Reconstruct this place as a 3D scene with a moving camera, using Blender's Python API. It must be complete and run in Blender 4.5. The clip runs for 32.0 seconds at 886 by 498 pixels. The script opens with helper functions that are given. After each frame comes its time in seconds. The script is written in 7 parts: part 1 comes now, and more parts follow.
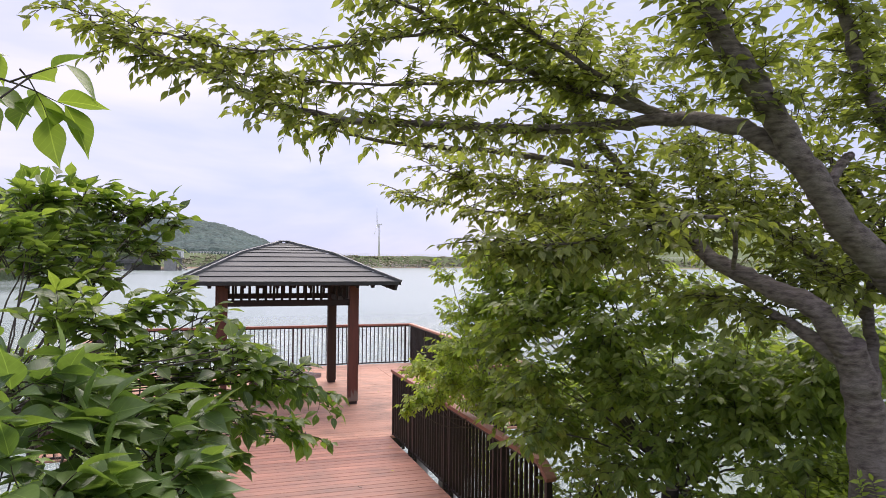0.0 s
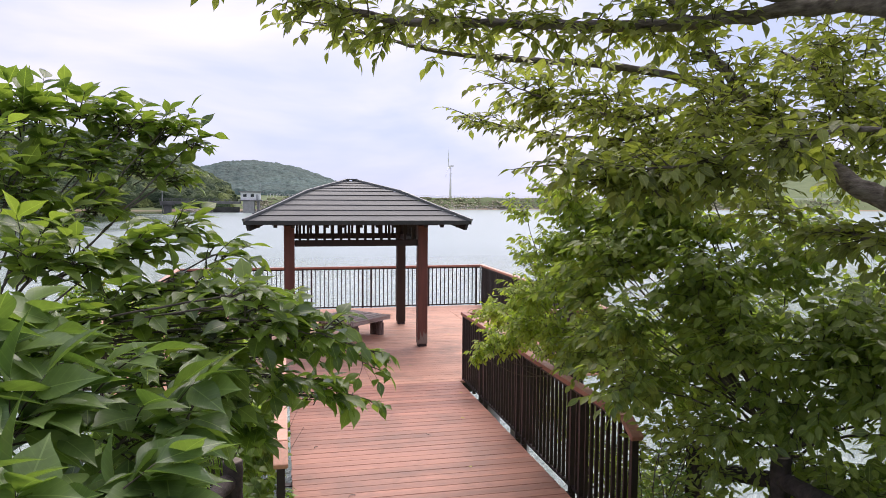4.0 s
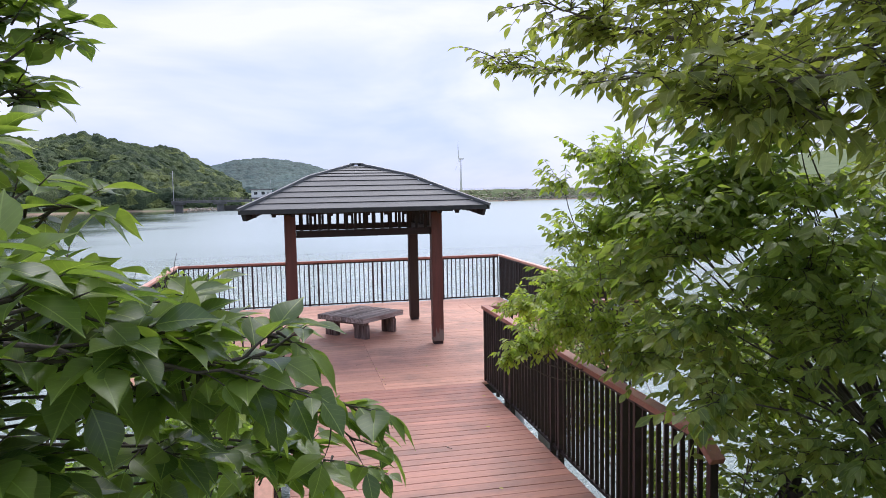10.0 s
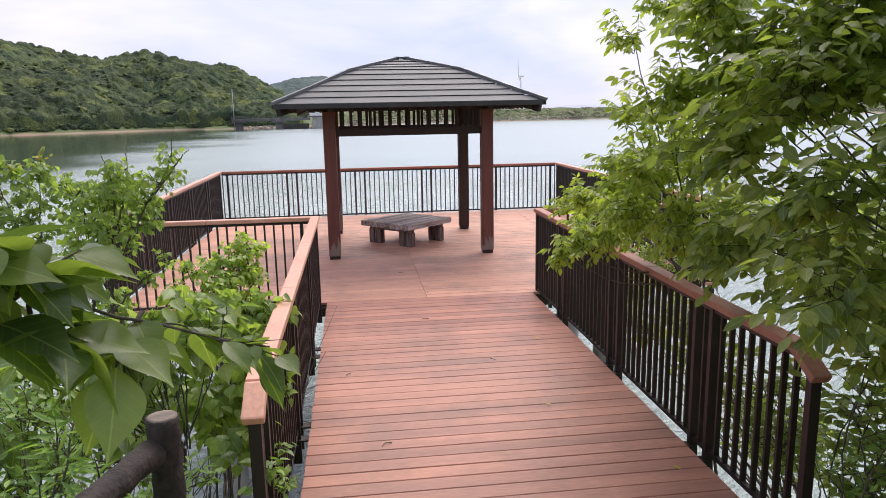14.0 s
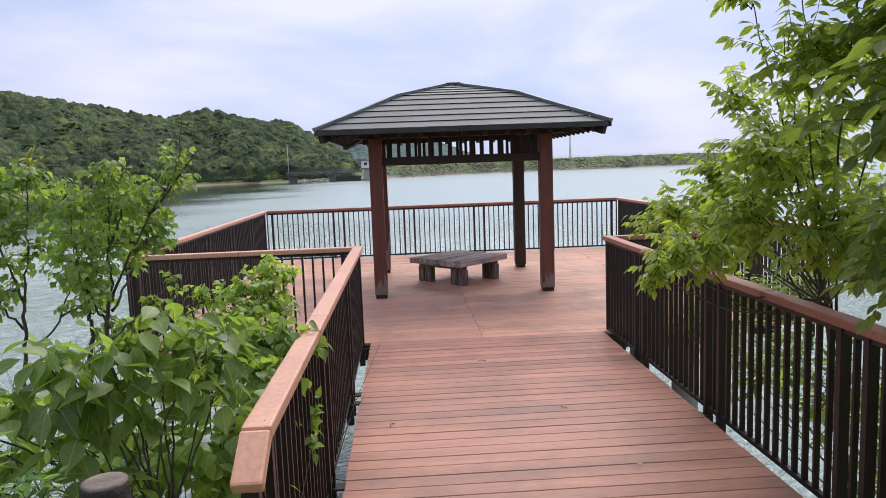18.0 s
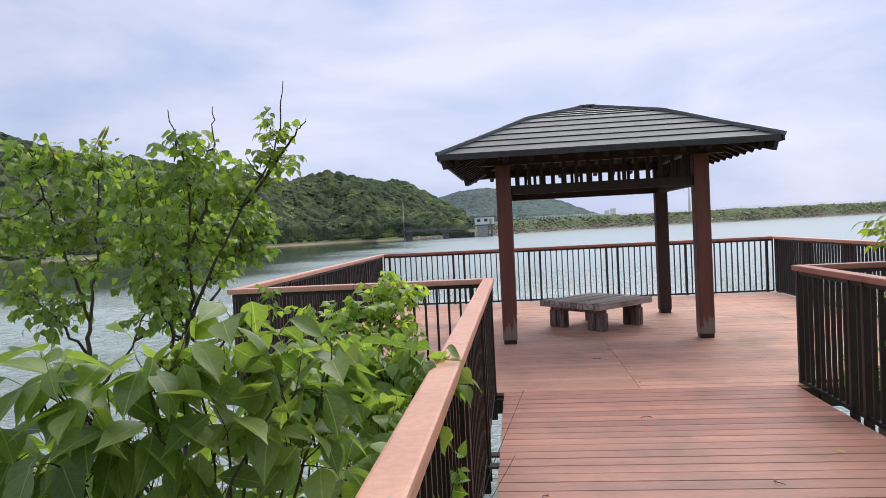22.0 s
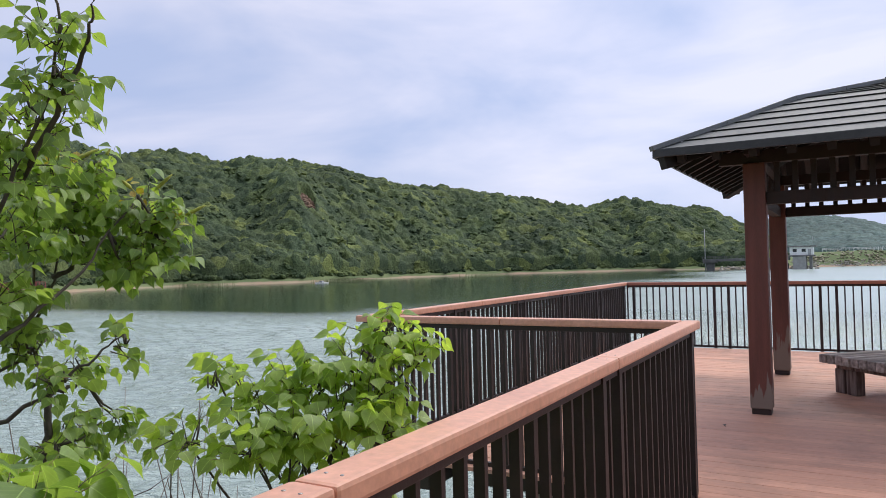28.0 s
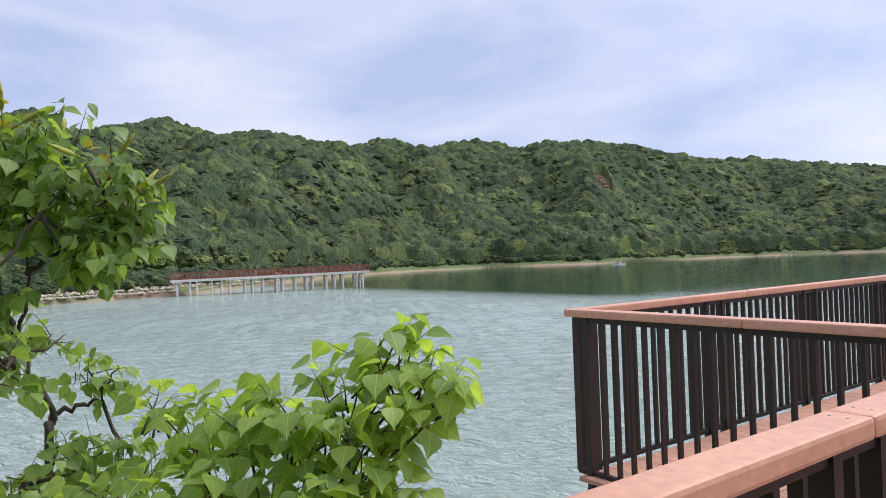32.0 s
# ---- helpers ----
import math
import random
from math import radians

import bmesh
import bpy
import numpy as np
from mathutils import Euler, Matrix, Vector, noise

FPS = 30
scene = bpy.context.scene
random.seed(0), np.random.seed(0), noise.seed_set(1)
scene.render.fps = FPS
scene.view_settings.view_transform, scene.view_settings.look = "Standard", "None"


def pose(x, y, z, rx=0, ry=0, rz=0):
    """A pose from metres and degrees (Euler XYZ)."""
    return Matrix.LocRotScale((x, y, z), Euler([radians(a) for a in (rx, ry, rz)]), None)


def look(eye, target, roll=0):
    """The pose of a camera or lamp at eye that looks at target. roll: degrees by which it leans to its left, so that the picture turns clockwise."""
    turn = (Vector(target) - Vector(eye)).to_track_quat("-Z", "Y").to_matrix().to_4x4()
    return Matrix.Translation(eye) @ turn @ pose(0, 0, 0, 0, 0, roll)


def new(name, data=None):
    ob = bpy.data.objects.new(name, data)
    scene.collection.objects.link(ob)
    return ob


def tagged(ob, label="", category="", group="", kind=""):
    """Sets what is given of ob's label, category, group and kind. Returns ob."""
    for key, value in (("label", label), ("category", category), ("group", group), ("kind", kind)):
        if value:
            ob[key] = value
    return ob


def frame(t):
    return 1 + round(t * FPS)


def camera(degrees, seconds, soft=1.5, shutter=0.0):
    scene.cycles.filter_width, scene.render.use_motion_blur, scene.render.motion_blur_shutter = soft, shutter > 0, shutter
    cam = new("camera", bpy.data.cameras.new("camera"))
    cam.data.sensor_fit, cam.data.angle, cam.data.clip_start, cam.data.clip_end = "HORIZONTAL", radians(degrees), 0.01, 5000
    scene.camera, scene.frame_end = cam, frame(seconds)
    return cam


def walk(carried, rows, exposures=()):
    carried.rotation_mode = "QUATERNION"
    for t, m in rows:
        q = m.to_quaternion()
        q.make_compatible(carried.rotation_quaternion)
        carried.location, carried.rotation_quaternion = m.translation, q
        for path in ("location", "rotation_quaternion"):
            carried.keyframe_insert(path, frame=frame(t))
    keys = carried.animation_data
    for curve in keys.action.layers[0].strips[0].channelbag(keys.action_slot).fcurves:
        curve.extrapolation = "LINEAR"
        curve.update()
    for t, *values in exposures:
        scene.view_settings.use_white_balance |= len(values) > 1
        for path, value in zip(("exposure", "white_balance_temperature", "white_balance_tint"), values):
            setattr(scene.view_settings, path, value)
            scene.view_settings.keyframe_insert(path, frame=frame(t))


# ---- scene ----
cam = camera(64.4, 32.0, soft=0.9)
PATH = [
    (0, (-1.77, -14.176, 3.004), (-1.132, -12.281, 3.027), 0.6),
    (1, (-1.796, -14.182, 2.989), (-1.168, -12.284, 2.967), 0.8),
    (2, (-1.745, -14.056, 2.979), (-1.139, -12.151, 2.923), 0.4),
    (2.5, (-1.615, -13.853, 2.964), (-1.056, -11.934, 2.895), 0.4),
    (3, (-1.545, -13.813, 2.97), (-1.046, -11.879, 2.877), 0.7),
    (3.5, (-1.537, -13.683, 2.962), (-1.084, -11.739, 2.839), 0.8),
    (4, (-1.572, -13.525, 2.933), (-1.129, -11.58, 2.789), 0.4),
    (4.5, (-1.57, -13.375, 2.932), (-1.12, -11.432, 2.778), -0.0),
    (6.5, (-1.456, -12.859, 2.918), (-1.02, -10.914, 2.759), -0.5),
    (7, (-1.462, -12.825, 2.908), (-0.986, -10.889, 2.747), -0.8),
    (7.5, (-1.432, -12.755, 2.866), (-0.921, -10.828, 2.713), -1.1),
    (8, (-1.396, -12.667, 2.81), (-0.88, -10.739, 2.675), -0.5),
    (8.5, (-1.336, -12.603, 2.81), (-0.856, -10.665, 2.684), -0.4),
    (9, (-1.336, -12.506, 2.79), (-0.903, -10.559, 2.647), -0.3),
    (9.5, (-1.351, -12.412, 2.757), (-0.944, -10.46, 2.601), -0.9),
    (10, (-1.373, -12.343, 2.752), (-0.964, -10.392, 2.589), -1.1),
    (10.5, (-1.36, -12.225, 2.689), (-0.955, -10.273, 2.525), -1.5),
    (11, (-1.267, -12.126, 2.649), (-0.903, -10.166, 2.487), -1.8),
    (11.5, (-1.218, -12.079, 2.602), (-0.896, -10.112, 2.436), -1.9),
    (12, (-1.229, -11.986, 2.513), (-0.924, -10.017, 2.336), -2.1),
    (12.5, (-1.222, -11.785, 2.443), (-0.916, -9.82, 2.229), -2.4),
    (13, (-1.218, -11.742, 2.417), (-0.915, -9.785, 2.131), -2.3),
    (13.5, (-1.168, -11.608, 2.396), (-0.886, -9.661, 2.035), -1.3),
    (14, (-1.085, -11.517, 2.36), (-0.845, -9.568, 1.977), -1.1),
    (14.5, (-1.136, -11.503, 2.342), (-0.903, -9.546, 1.997), -0.9),
    (16.5, (-1.068, -11.042, 2.102), (-0.796, -9.071, 1.899), -2.3),
    (17, (-1.04, -10.848, 2.063), (-0.822, -8.87, 1.859), -2.4),
    (17.5, (-1.033, -10.711, 2.061), (-0.877, -8.73, 1.834), -2.1),
    (18, (-1.052, -10.581, 1.985), (-0.949, -8.598, 1.747), -2.1),
    (18.5, (-1.097, -10.427, 1.91), (-1.02, -8.442, 1.683), -2.2),
    (19, (-1.127, -10.316, 1.894), (-1.069, -8.328, 1.683), -2.4),
    (19.5, (-1.15, -10.184, 1.814), (-1.157, -8.192, 1.626), -2.0),
    (20, (-1.177, -10.047, 1.748), (-1.305, -8.058, 1.584), -2.0),
    (20.5, (-1.194, -9.905, 1.72), (-1.439, -7.925, 1.573), -2.1),
    (21, (-1.229, -9.783, 1.678), (-1.529, -7.81, 1.548), -2.5),
    (21.5, (-1.28, -9.573, 1.636), (-1.559, -7.595, 1.537), -2.7),
    (22, (-1.317, -9.447, 1.62), (-1.526, -7.458, 1.557), -2.9),
    (22.5, (-1.288, -9.286, 1.54), (-1.436, -7.291, 1.516), -2.6),
    (23, (-1.28, -9.095, 1.528), (-1.429, -7.101, 1.547), -2.4),
    (23.5, (-1.273, -8.902, 1.522), (-1.476, -6.913, 1.57), -2.3),
    (24, (-1.303, -8.773, 1.502), (-1.565, -6.791, 1.558), -2.4),
    (24.5, (-1.288, -8.589, 1.495), (-1.621, -6.618, 1.553), -2.2),
    (25, (-1.23, -8.426, 1.483), (-1.664, -6.475, 1.539), -1.3),
    (25.5, (-1.081, -8.21, 1.489), (-1.636, -6.289, 1.527), -0.8),
    (27.5, (-0.81, -7.5, 1.54), (-1.691, -5.705, 1.584), -1.8),
    (28, (-0.733, -7.343, 1.501), (-1.723, -5.605, 1.545), -1.4),
    (28.5, (-0.734, -7.189, 1.51), (-1.803, -5.499, 1.547), -1.8),
    (29, (-0.756, -7.036, 1.509), (-1.901, -5.397, 1.547), -2.1),
    (30, (-0.712, -6.712, 1.514), (-2.05, -5.226, 1.548), -2.0),
    (31, (-0.773, -6.424, 1.494), (-2.259, -5.086, 1.506), -1.9),
    (32, (-0.844, -6.17, 1.498), (-2.455, -4.984, 1.515), -2.1),
]
walk(cam, [(t, look(e, g, r)) for t, e, g, r in PATH], [(0, 0.22, 6850, 18), (4, 0.26, 6800, 17), (9, 0.24, 6250, 15), (12, 0.24, 6150, 15.5), (14, 0.29, 6800, 16), (17, 0.14, 6480, 12), (20, 0.02, 6500, 10), (26, 0.0, 6500, 10), (29, 0.08, 6450, 10), (32, 0.12, 6400, 9)])

# ---- light ----
SUN_EL, SUN_AZ = radians(52), radians(20)      # azimuth from +y towards +x
sky_world = bpy.data.worlds.new("overcast_sky")
scene.world = sky_world
sky_world.use_nodes = True
wn, wl = sky_world.node_tree.nodes, sky_world.node_tree.links
wn.clear()
w_out = wn.new("ShaderNodeOutputWorld")
w_bg = wn.new("ShaderNodeBackground")
w_sky = wn.new("ShaderNodeTexSky")
w_sky.sky_type = "NISHITA"
w_sky.sun_disc = False
w_sky.sun_elevation = SUN_EL
w_sky.sun_rotation = SUN_AZ
w_co = wn.new("ShaderNodeTexCoord")
w_map = wn.new("ShaderNodeMapping")
w_map.inputs["Scale"].default_value = (1.0, 1.0, 3.2)
w_noise = wn.new("ShaderNodeTexNoise")
w_noise.inputs["Scale"].default_value = 2.3
w_noise.inputs["Detail"].default_value = 5.0
w_noise.inputs["Roughness"].default_value = 0.52
w_noise.inputs["Distortion"].default_value = 0.35
w_ramp = wn.new("ShaderNodeValToRGB")
w_ramp.color_ramp.elements[0].position = 0.36
w_ramp.color_ramp.elements[0].color = (4.9, 5.8, 8.5, 1)
w_ramp.color_ramp.elements[1].position = 0.64
w_ramp.color_ramp.elements[1].color = (8.0, 8.1, 9.9, 1)
w_mix = wn.new("ShaderNodeMix")
w_mix.data_type = "RGBA"
w_mix.inputs["Factor"].default_value = 0.90
wl.new(w_co.outputs["Generated"], w_map.inputs["Vector"])
wl.new(w_map.outputs["Vector"], w_noise.inputs["Vector"])
wl.new(w_noise.outputs["Fac"], w_ramp.inputs["Fac"])
wl.new(w_sky.outputs["Color"], w_mix.inputs["A"])
wl.new(w_ramp.outputs["Color"], w_mix.inputs["B"])
w_dot = wn.new("ShaderNodeVectorMath")           # the veiled sun brightens the cloud round it
w_dot.operation = "DOT_PRODUCT"
w_dot.inputs[1].default_value = (0.17, 0.89, 0.42)
wl.new(w_co.outputs["Generated"], w_dot.inputs[0])
w_glow = wn.new("ShaderNodeMapRange")
w_glow.interpolation_type = "SMOOTHSTEP"
w_glow.inputs["From Min"].default_value = 0.55
w_glow.inputs["From Max"].default_value = 1.0
w_glow.inputs["To Min"].default_value = 0.97
w_glow.inputs["To Max"].default_value = 1.08
wl.new(w_dot.outputs["Value"], w_glow.inputs["Value"])
w_mul = wn.new("ShaderNodeVectorMath")
w_mul.operation = "SCALE"
wl.new(w_mix.outputs["Result"], w_mul.inputs[0])
wl.new(w_glow.outputs["Result"], w_mul.inputs["Scale"])
wl.new(w_mul.outputs["Vector"], w_bg.inputs["Color"])
w_bg.inputs["Strength"].default_value = 0.1
wl.new(w_bg.outputs["Background"], w_out.inputs["Surface"])

sun_data = bpy.data.lights.new("sun", "SUN")
sun_data.energy = 2.8
sun_data.angle = radians(50)
sun_data.color = (1.0, 0.96, 0.9)
sun = new("sun", sun_data)
sun.matrix_world = look((0, 0, 60), (-60 * math.sin(SUN_AZ) / math.tan(SUN_EL), -60 * math.cos(SUN_AZ) / math.tan(SUN_EL), 0))

# ---- materials ----
def surface(name, c1, c2, scale=6.0, rough=0.6, metal=0.0, bump=0.15, fine=60.0, stretch=(1, 1, 1), tint=0.0, spec=0.5, detail=5.0, dirt=None, dirt_scale=1.2, dirt_amount=0.5):
    """Two-scale noise surface; tint varies it from piece to piece; dirt adds stains with their own shape."""
    m = bpy.data.materials.new(name)
    m.use_nodes = True
    n, l = m.node_tree.nodes, m.node_tree.links
    b = n["Principled BSDF"]
    co = n.new("ShaderNodeTexCoord")
    info = n.new("ShaderNodeObjectInfo")
    add = n.new("ShaderNodeVectorMath")
    add.operation = "ADD"
    sc = n.new("ShaderNodeVectorMath")
    sc.operation = "SCALE"
    sc.inputs["Scale"].default_value = 37.0
    l.new(info.outputs["Random"], sc.inputs[0])
    l.new(co.outputs["Object"], add.inputs[0])
    l.new(sc.outputs["Vector"], add.inputs[1])
    mp = n.new("ShaderNodeMapping")
    mp.inputs["Scale"].default_value = stretch
    l.new(add.outputs["Vector"], mp.inputs["Vector"])
    big = n.new("ShaderNodeTexNoise")
    big.inputs["Scale"].default_value = scale
    big.inputs["Detail"].default_value = detail
    l.new(mp.outputs["Vector"], big.inputs["Vector"])
    small = n.new("ShaderNodeTexNoise")
    small.inputs["Scale"].default_value = fine
    small.inputs["Detail"].default_value = 4.0
    l.new(mp.outputs["Vector"], small.inputs["Vector"])
    ramp = n.new("ShaderNodeMapRange")
    ramp.inputs["From Min"].default_value = 0.32
    ramp.inputs["From Max"].default_value = 0.68
    l.new(big.outputs["Fac"], ramp.inputs["Value"])
    mix = n.new("ShaderNodeMix")
    mix.data_type = "RGBA"
    mix.inputs["A"].default_value = (*c1, 1)
    mix.inputs["B"].default_value = (*c2, 1)
    l.new(ramp.outputs["Result"], mix.inputs["Factor"])
    colour = mix.outputs["Result"]
    grain = n.new("ShaderNodeMapRange")
    grain.inputs["To Min"].default_value = 0.72
    grain.inputs["To Max"].default_value = 1.22
    l.new(small.outputs["Fac"], grain.inputs["Value"])
    mul = n.new("ShaderNodeVectorMath")
    mul.operation = "SCALE"
    l.new(colour, mul.inputs[0])
    l.new(grain.outputs["Result"], mul.inputs["Scale"])
    colour = mul.outputs["Vector"]
    if tint:
        tr = n.new("ShaderNodeMapRange")
        tr.inputs["To Min"].default_value = 1 - tint
        tr.inputs["To Max"].default_value = 1 + tint
        l.new(info.outputs["Random"], tr.inputs["Value"])
        m2 = n.new("ShaderNodeVectorMath")
        m2.operation = "SCALE"
        l.new(colour, m2.inputs[0])
        l.new(tr.outputs["Result"], m2.inputs["Scale"])
        colour = m2.outputs["Vector"]
    if dirt:
        dn = n.new("ShaderNodeTexNoise")
        dn.inputs["Scale"].default_value = dirt_scale
        dn.inputs["Detail"].default_value = 7.0
        dn.inputs["Roughness"].default_value = 0.65
        geo = n.new("ShaderNodeNewGeometry")
        l.new(geo.outputs["Position"], dn.inputs["Vector"])
        dr = n.new("ShaderNodeMapRange")
        dr.inputs["From Min"].default_value = 0.48
        dr.inputs["From Max"].default_value = 0.70
        dr.inputs["To Max"].default_value = dirt_amount
        l.new(dn.outputs["Fac"], dr.inputs["Value"])
        dm = n.new("ShaderNodeMix")
        dm.data_type = "RGBA"
        dm.inputs["B"].default_value = (*dirt, 1)
        l.new(dr.outputs["Result"], dm.inputs["Factor"])
        l.new(colour, dm.inputs["A"])
        colour = dm.outputs["Result"]
    l.new(colour, b.inputs["Base Color"])
    rr = n.new("ShaderNodeMapRange")
    rr.inputs["To Min"].default_value = max(0.05, rough - 0.12)
    rr.inputs["To Max"].default_value = min(1.0, rough + 0.12)
    l.new(big.outputs["Fac"], rr.inputs["Value"])
    l.new(rr.outputs["Result"], b.inputs["Roughness"])
    b.inputs["Metallic"].default_value = metal
    b.inputs["Specular IOR Level"].default_value = spec
    bp = n.new("ShaderNodeBump")
    bp.inputs["Strength"].default_value = bump
    bp.inputs["Distance"].default_value = 0.01
    l.new(small.outputs["Fac"], bp.inputs["Height"])
    l.new(bp.outputs["Normal"], b.inputs["Normal"])
    return m


def leaf_surface(name, dark, light, young=None, glow=0.35, rough=0.42, gloss=0.5):
    """Leaves: each island has its own shade, light passes through the blade."""
    m = bpy.data.materials.new(name)
    m.use_nodes = True
    n, l = m.node_tree.nodes, m.node_tree.links
    b = n["Principled BSDF"]
    geo = n.new("ShaderNodeNewGeometry")
    ramp = n.new("ShaderNodeValToRGB")
    ramp.color_ramp.elements[0].color = (*dark, 1)
    ramp.color_ramp.elements[1].color = (*light, 1)
    ramp.color_ramp.elements[1].position = 0.85
    if young:
        e = ramp.color_ramp.elements.new(0.995)
        e.color = (*young, 1)
    l.new(geo.outputs["Random Per Island"], ramp.inputs["Fac"])
    co = n.new("ShaderNodeTexCoord")
    nz = n.new("ShaderNodeTexNoise")
    nz.inputs["Scale"].default_value = 45.0
    l.new(co.outputs["Object"], nz.inputs["Vector"])
    mr = n.new("ShaderNodeMapRange")
    mr.inputs["To Min"].default_value = 0.75
    mr.inputs["To Max"].default_value = 1.25
    l.new(nz.outputs["Fac"], mr.inputs["Value"])
    mul = n.new("ShaderNodeVectorMath")
    mul.operation = "SCALE"
    l.new(ramp.outputs["Color"], mul.inputs[0])
    l.new(mr.outputs["Result"], mul.inputs["Scale"])
    # pale midrib and side veins along the blade
    uv = n.new("ShaderNodeUVMap")
    uv.uv_map = "blade"
    sep = n.new("ShaderNodeSeparateXYZ")
    l.new(uv.outputs["UV"], sep.inputs["Vector"])

    def maths(op, x, y=0.0):
        k = n.new("ShaderNodeMath")
        k.operation = op
        for s, v in zip(k.inputs, (x, y)):
            if isinstance(v, (int, float)):
                s.default_value = v
            else:
                l.new(v, s)
        return k.outputs["Value"]

    off = maths("ABSOLUTE", maths("SUBTRACT", sep.outputs["Y"], 0.5))
    rib = maths("LESS_THAN", off, 0.013)
    wave = maths("SINE", maths("MULTIPLY", maths("SUBTRACT", sep.outputs["X"], maths("MULTIPLY", off, 0.75)), 44.0))
    vein = maths("MULTIPLY", maths("GREATER_THAN", wave, 0.92), 0.2)
    pale = n.new("ShaderNodeMix")
    pale.data_type = "RGBA"
    pale.inputs["B"].default_value = (min(1, light[0] * 1.7), min(1, light[1] * 1.6), light[2] * 1.9, 1)
    l.new(maths("MULTIPLY", maths("MAXIMUM", rib, vein), 0.6), pale.inputs["Factor"])
    l.new(mul.outputs["Vector"], pale.inputs["A"])
    l.new(pale.outputs["Result"], b.inputs["Base Color"])
    b.inputs["Roughness"].default_value = rough
    b.inputs["Specular IOR Level"].default_value = gloss
    tr = n.new("ShaderNodeBsdfTranslucent")
    warm = n.new("ShaderNodeMix")
    warm.data_type = "RGBA"
    warm.blend_type = "MULTIPLY"
    warm.inputs["Factor"].default_value = 1.0
    warm.inputs["B"].default_value = (1.55, 1.6, 0.65, 1)
    l.new(pale.outputs["Result"], warm.inputs["A"])
    l.new(warm.outputs["Result"], tr.inputs["Color"])
    mx = n.new("ShaderNodeMixShader")
    mx.inputs["Fac"].default_value = glow
    l.new(b.outputs["BSDF"], mx.inputs[1])
    l.new(tr.outputs["BSDF"], mx.inputs[2])
    l.new(mx.outputs["Shader"], n["Material Output"].inputs["Surface"])
    return m


def island_surface(name, stops, rough=0.8, fine=2.0, bump=0.4):
    """Many small pieces in one mesh, each with its own shade."""
    m = bpy.data.materials.new(name)
    m.use_nodes = True
    n, l = m.node_tree.nodes, m.node_tree.links
    b = n["Principled BSDF"]
    geo = n.new("ShaderNodeNewGeometry")
    ramp = n.new("ShaderNodeValToRGB")
    for k, (pos, col) in enumerate(stops):
        e = ramp.color_ramp.elements[k] if k < 2 else ramp.color_ramp.elements.new(pos)
        e.position, e.color = pos, (*col, 1)
    l.new(geo.outputs["Random Per Island"], ramp.inputs["Fac"])
    nz = n.new("ShaderNodeTexNoise")
    nz.inputs["Scale"].default_value = fine
    nz.inputs["Detail"].default_value = 6.0
    l.new(geo.outputs["Position"], nz.inputs["Vector"])
    mr = n.new("ShaderNodeMapRange")
    mr.inputs["From Min"].default_value = 0.3
    mr.inputs["From Max"].default_value = 0.7
    mr.inputs["To Min"].default_value = 0.55
    mr.inputs["To Max"].default_value = 1.35
    l.new(nz.outputs["Fac"], mr.inputs["Value"])
    mul = n.new("ShaderNodeVectorMath")
    mul.operation = "SCALE"
    l.new(ramp.outputs["Color"], mul.inputs[0])
    l.new(mr.outputs["Result"], mul.inputs["Scale"])
    stand = n.new("ShaderNodeTexNoise")
    stand.inputs["Scale"].default_value = 0.035
    stand.inputs["Detail"].default_value = 3.0
    l.new(geo.outputs["Position"], stand.inputs["Vector"])
    tone = n.new("ShaderNodeMapRange")
    tone.inputs["From Min"].default_value = 0.35
    tone.inputs["From Max"].default_value = 0.65
    tone.inputs["To Min"].default_value = 0.75
    tone.inputs["To Max"].default_value = 1.28
    l.new(stand.outputs["Fac"], tone.inputs["Value"])
    wide = n.new("ShaderNodeVectorMath")
    wide.operation = "SCALE"
    l.new(mul.outputs["Vector"], wide.inputs[0])
    l.new(tone.outputs["Result"], wide.inputs["Scale"])
    l.new(wide.outputs["Vector"], b.inputs["Base Color"])
    b.inputs["Roughness"].default_value = rough
    b.inputs["Specular IOR Level"].default_value = 0.25
    bp = n.new("ShaderNodeBump")
    bp.inputs["Strength"].default_value = bump
    bp.inputs["Distance"].default_value = 0.55
    l.new(nz.outputs["Fac"], bp.inputs["Height"])
    l.new(bp.outputs["Normal"], b.inputs["Normal"])
    return m


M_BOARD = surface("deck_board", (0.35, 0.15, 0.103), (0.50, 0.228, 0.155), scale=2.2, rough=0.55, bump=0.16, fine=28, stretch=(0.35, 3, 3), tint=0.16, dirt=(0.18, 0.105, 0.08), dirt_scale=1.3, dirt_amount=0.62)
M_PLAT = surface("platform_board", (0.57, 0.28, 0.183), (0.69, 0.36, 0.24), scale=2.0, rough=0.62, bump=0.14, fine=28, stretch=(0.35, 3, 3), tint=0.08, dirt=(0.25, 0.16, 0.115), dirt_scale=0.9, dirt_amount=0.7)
M_CAP = surface("rail_cap", (0.66, 0.325, 0.215), (0.75, 0.395, 0.265), scale=3, rough=0.42, bump=0.05, fine=40, tint=0.05)
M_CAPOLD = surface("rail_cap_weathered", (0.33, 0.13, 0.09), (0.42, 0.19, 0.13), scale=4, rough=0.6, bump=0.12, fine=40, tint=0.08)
M_STEEL = surface("dark_brown_steel", (0.020, 0.012, 0.012), (0.034, 0.020, 0.019), scale=9, rough=0.48, bump=0.08, fine=90, tint=0.15)
M_BOLT = surface("bolt_metal", (0.35, 0.33, 0.31), (0.45, 0.43, 0.4), rough=0.4, metal=0.8)
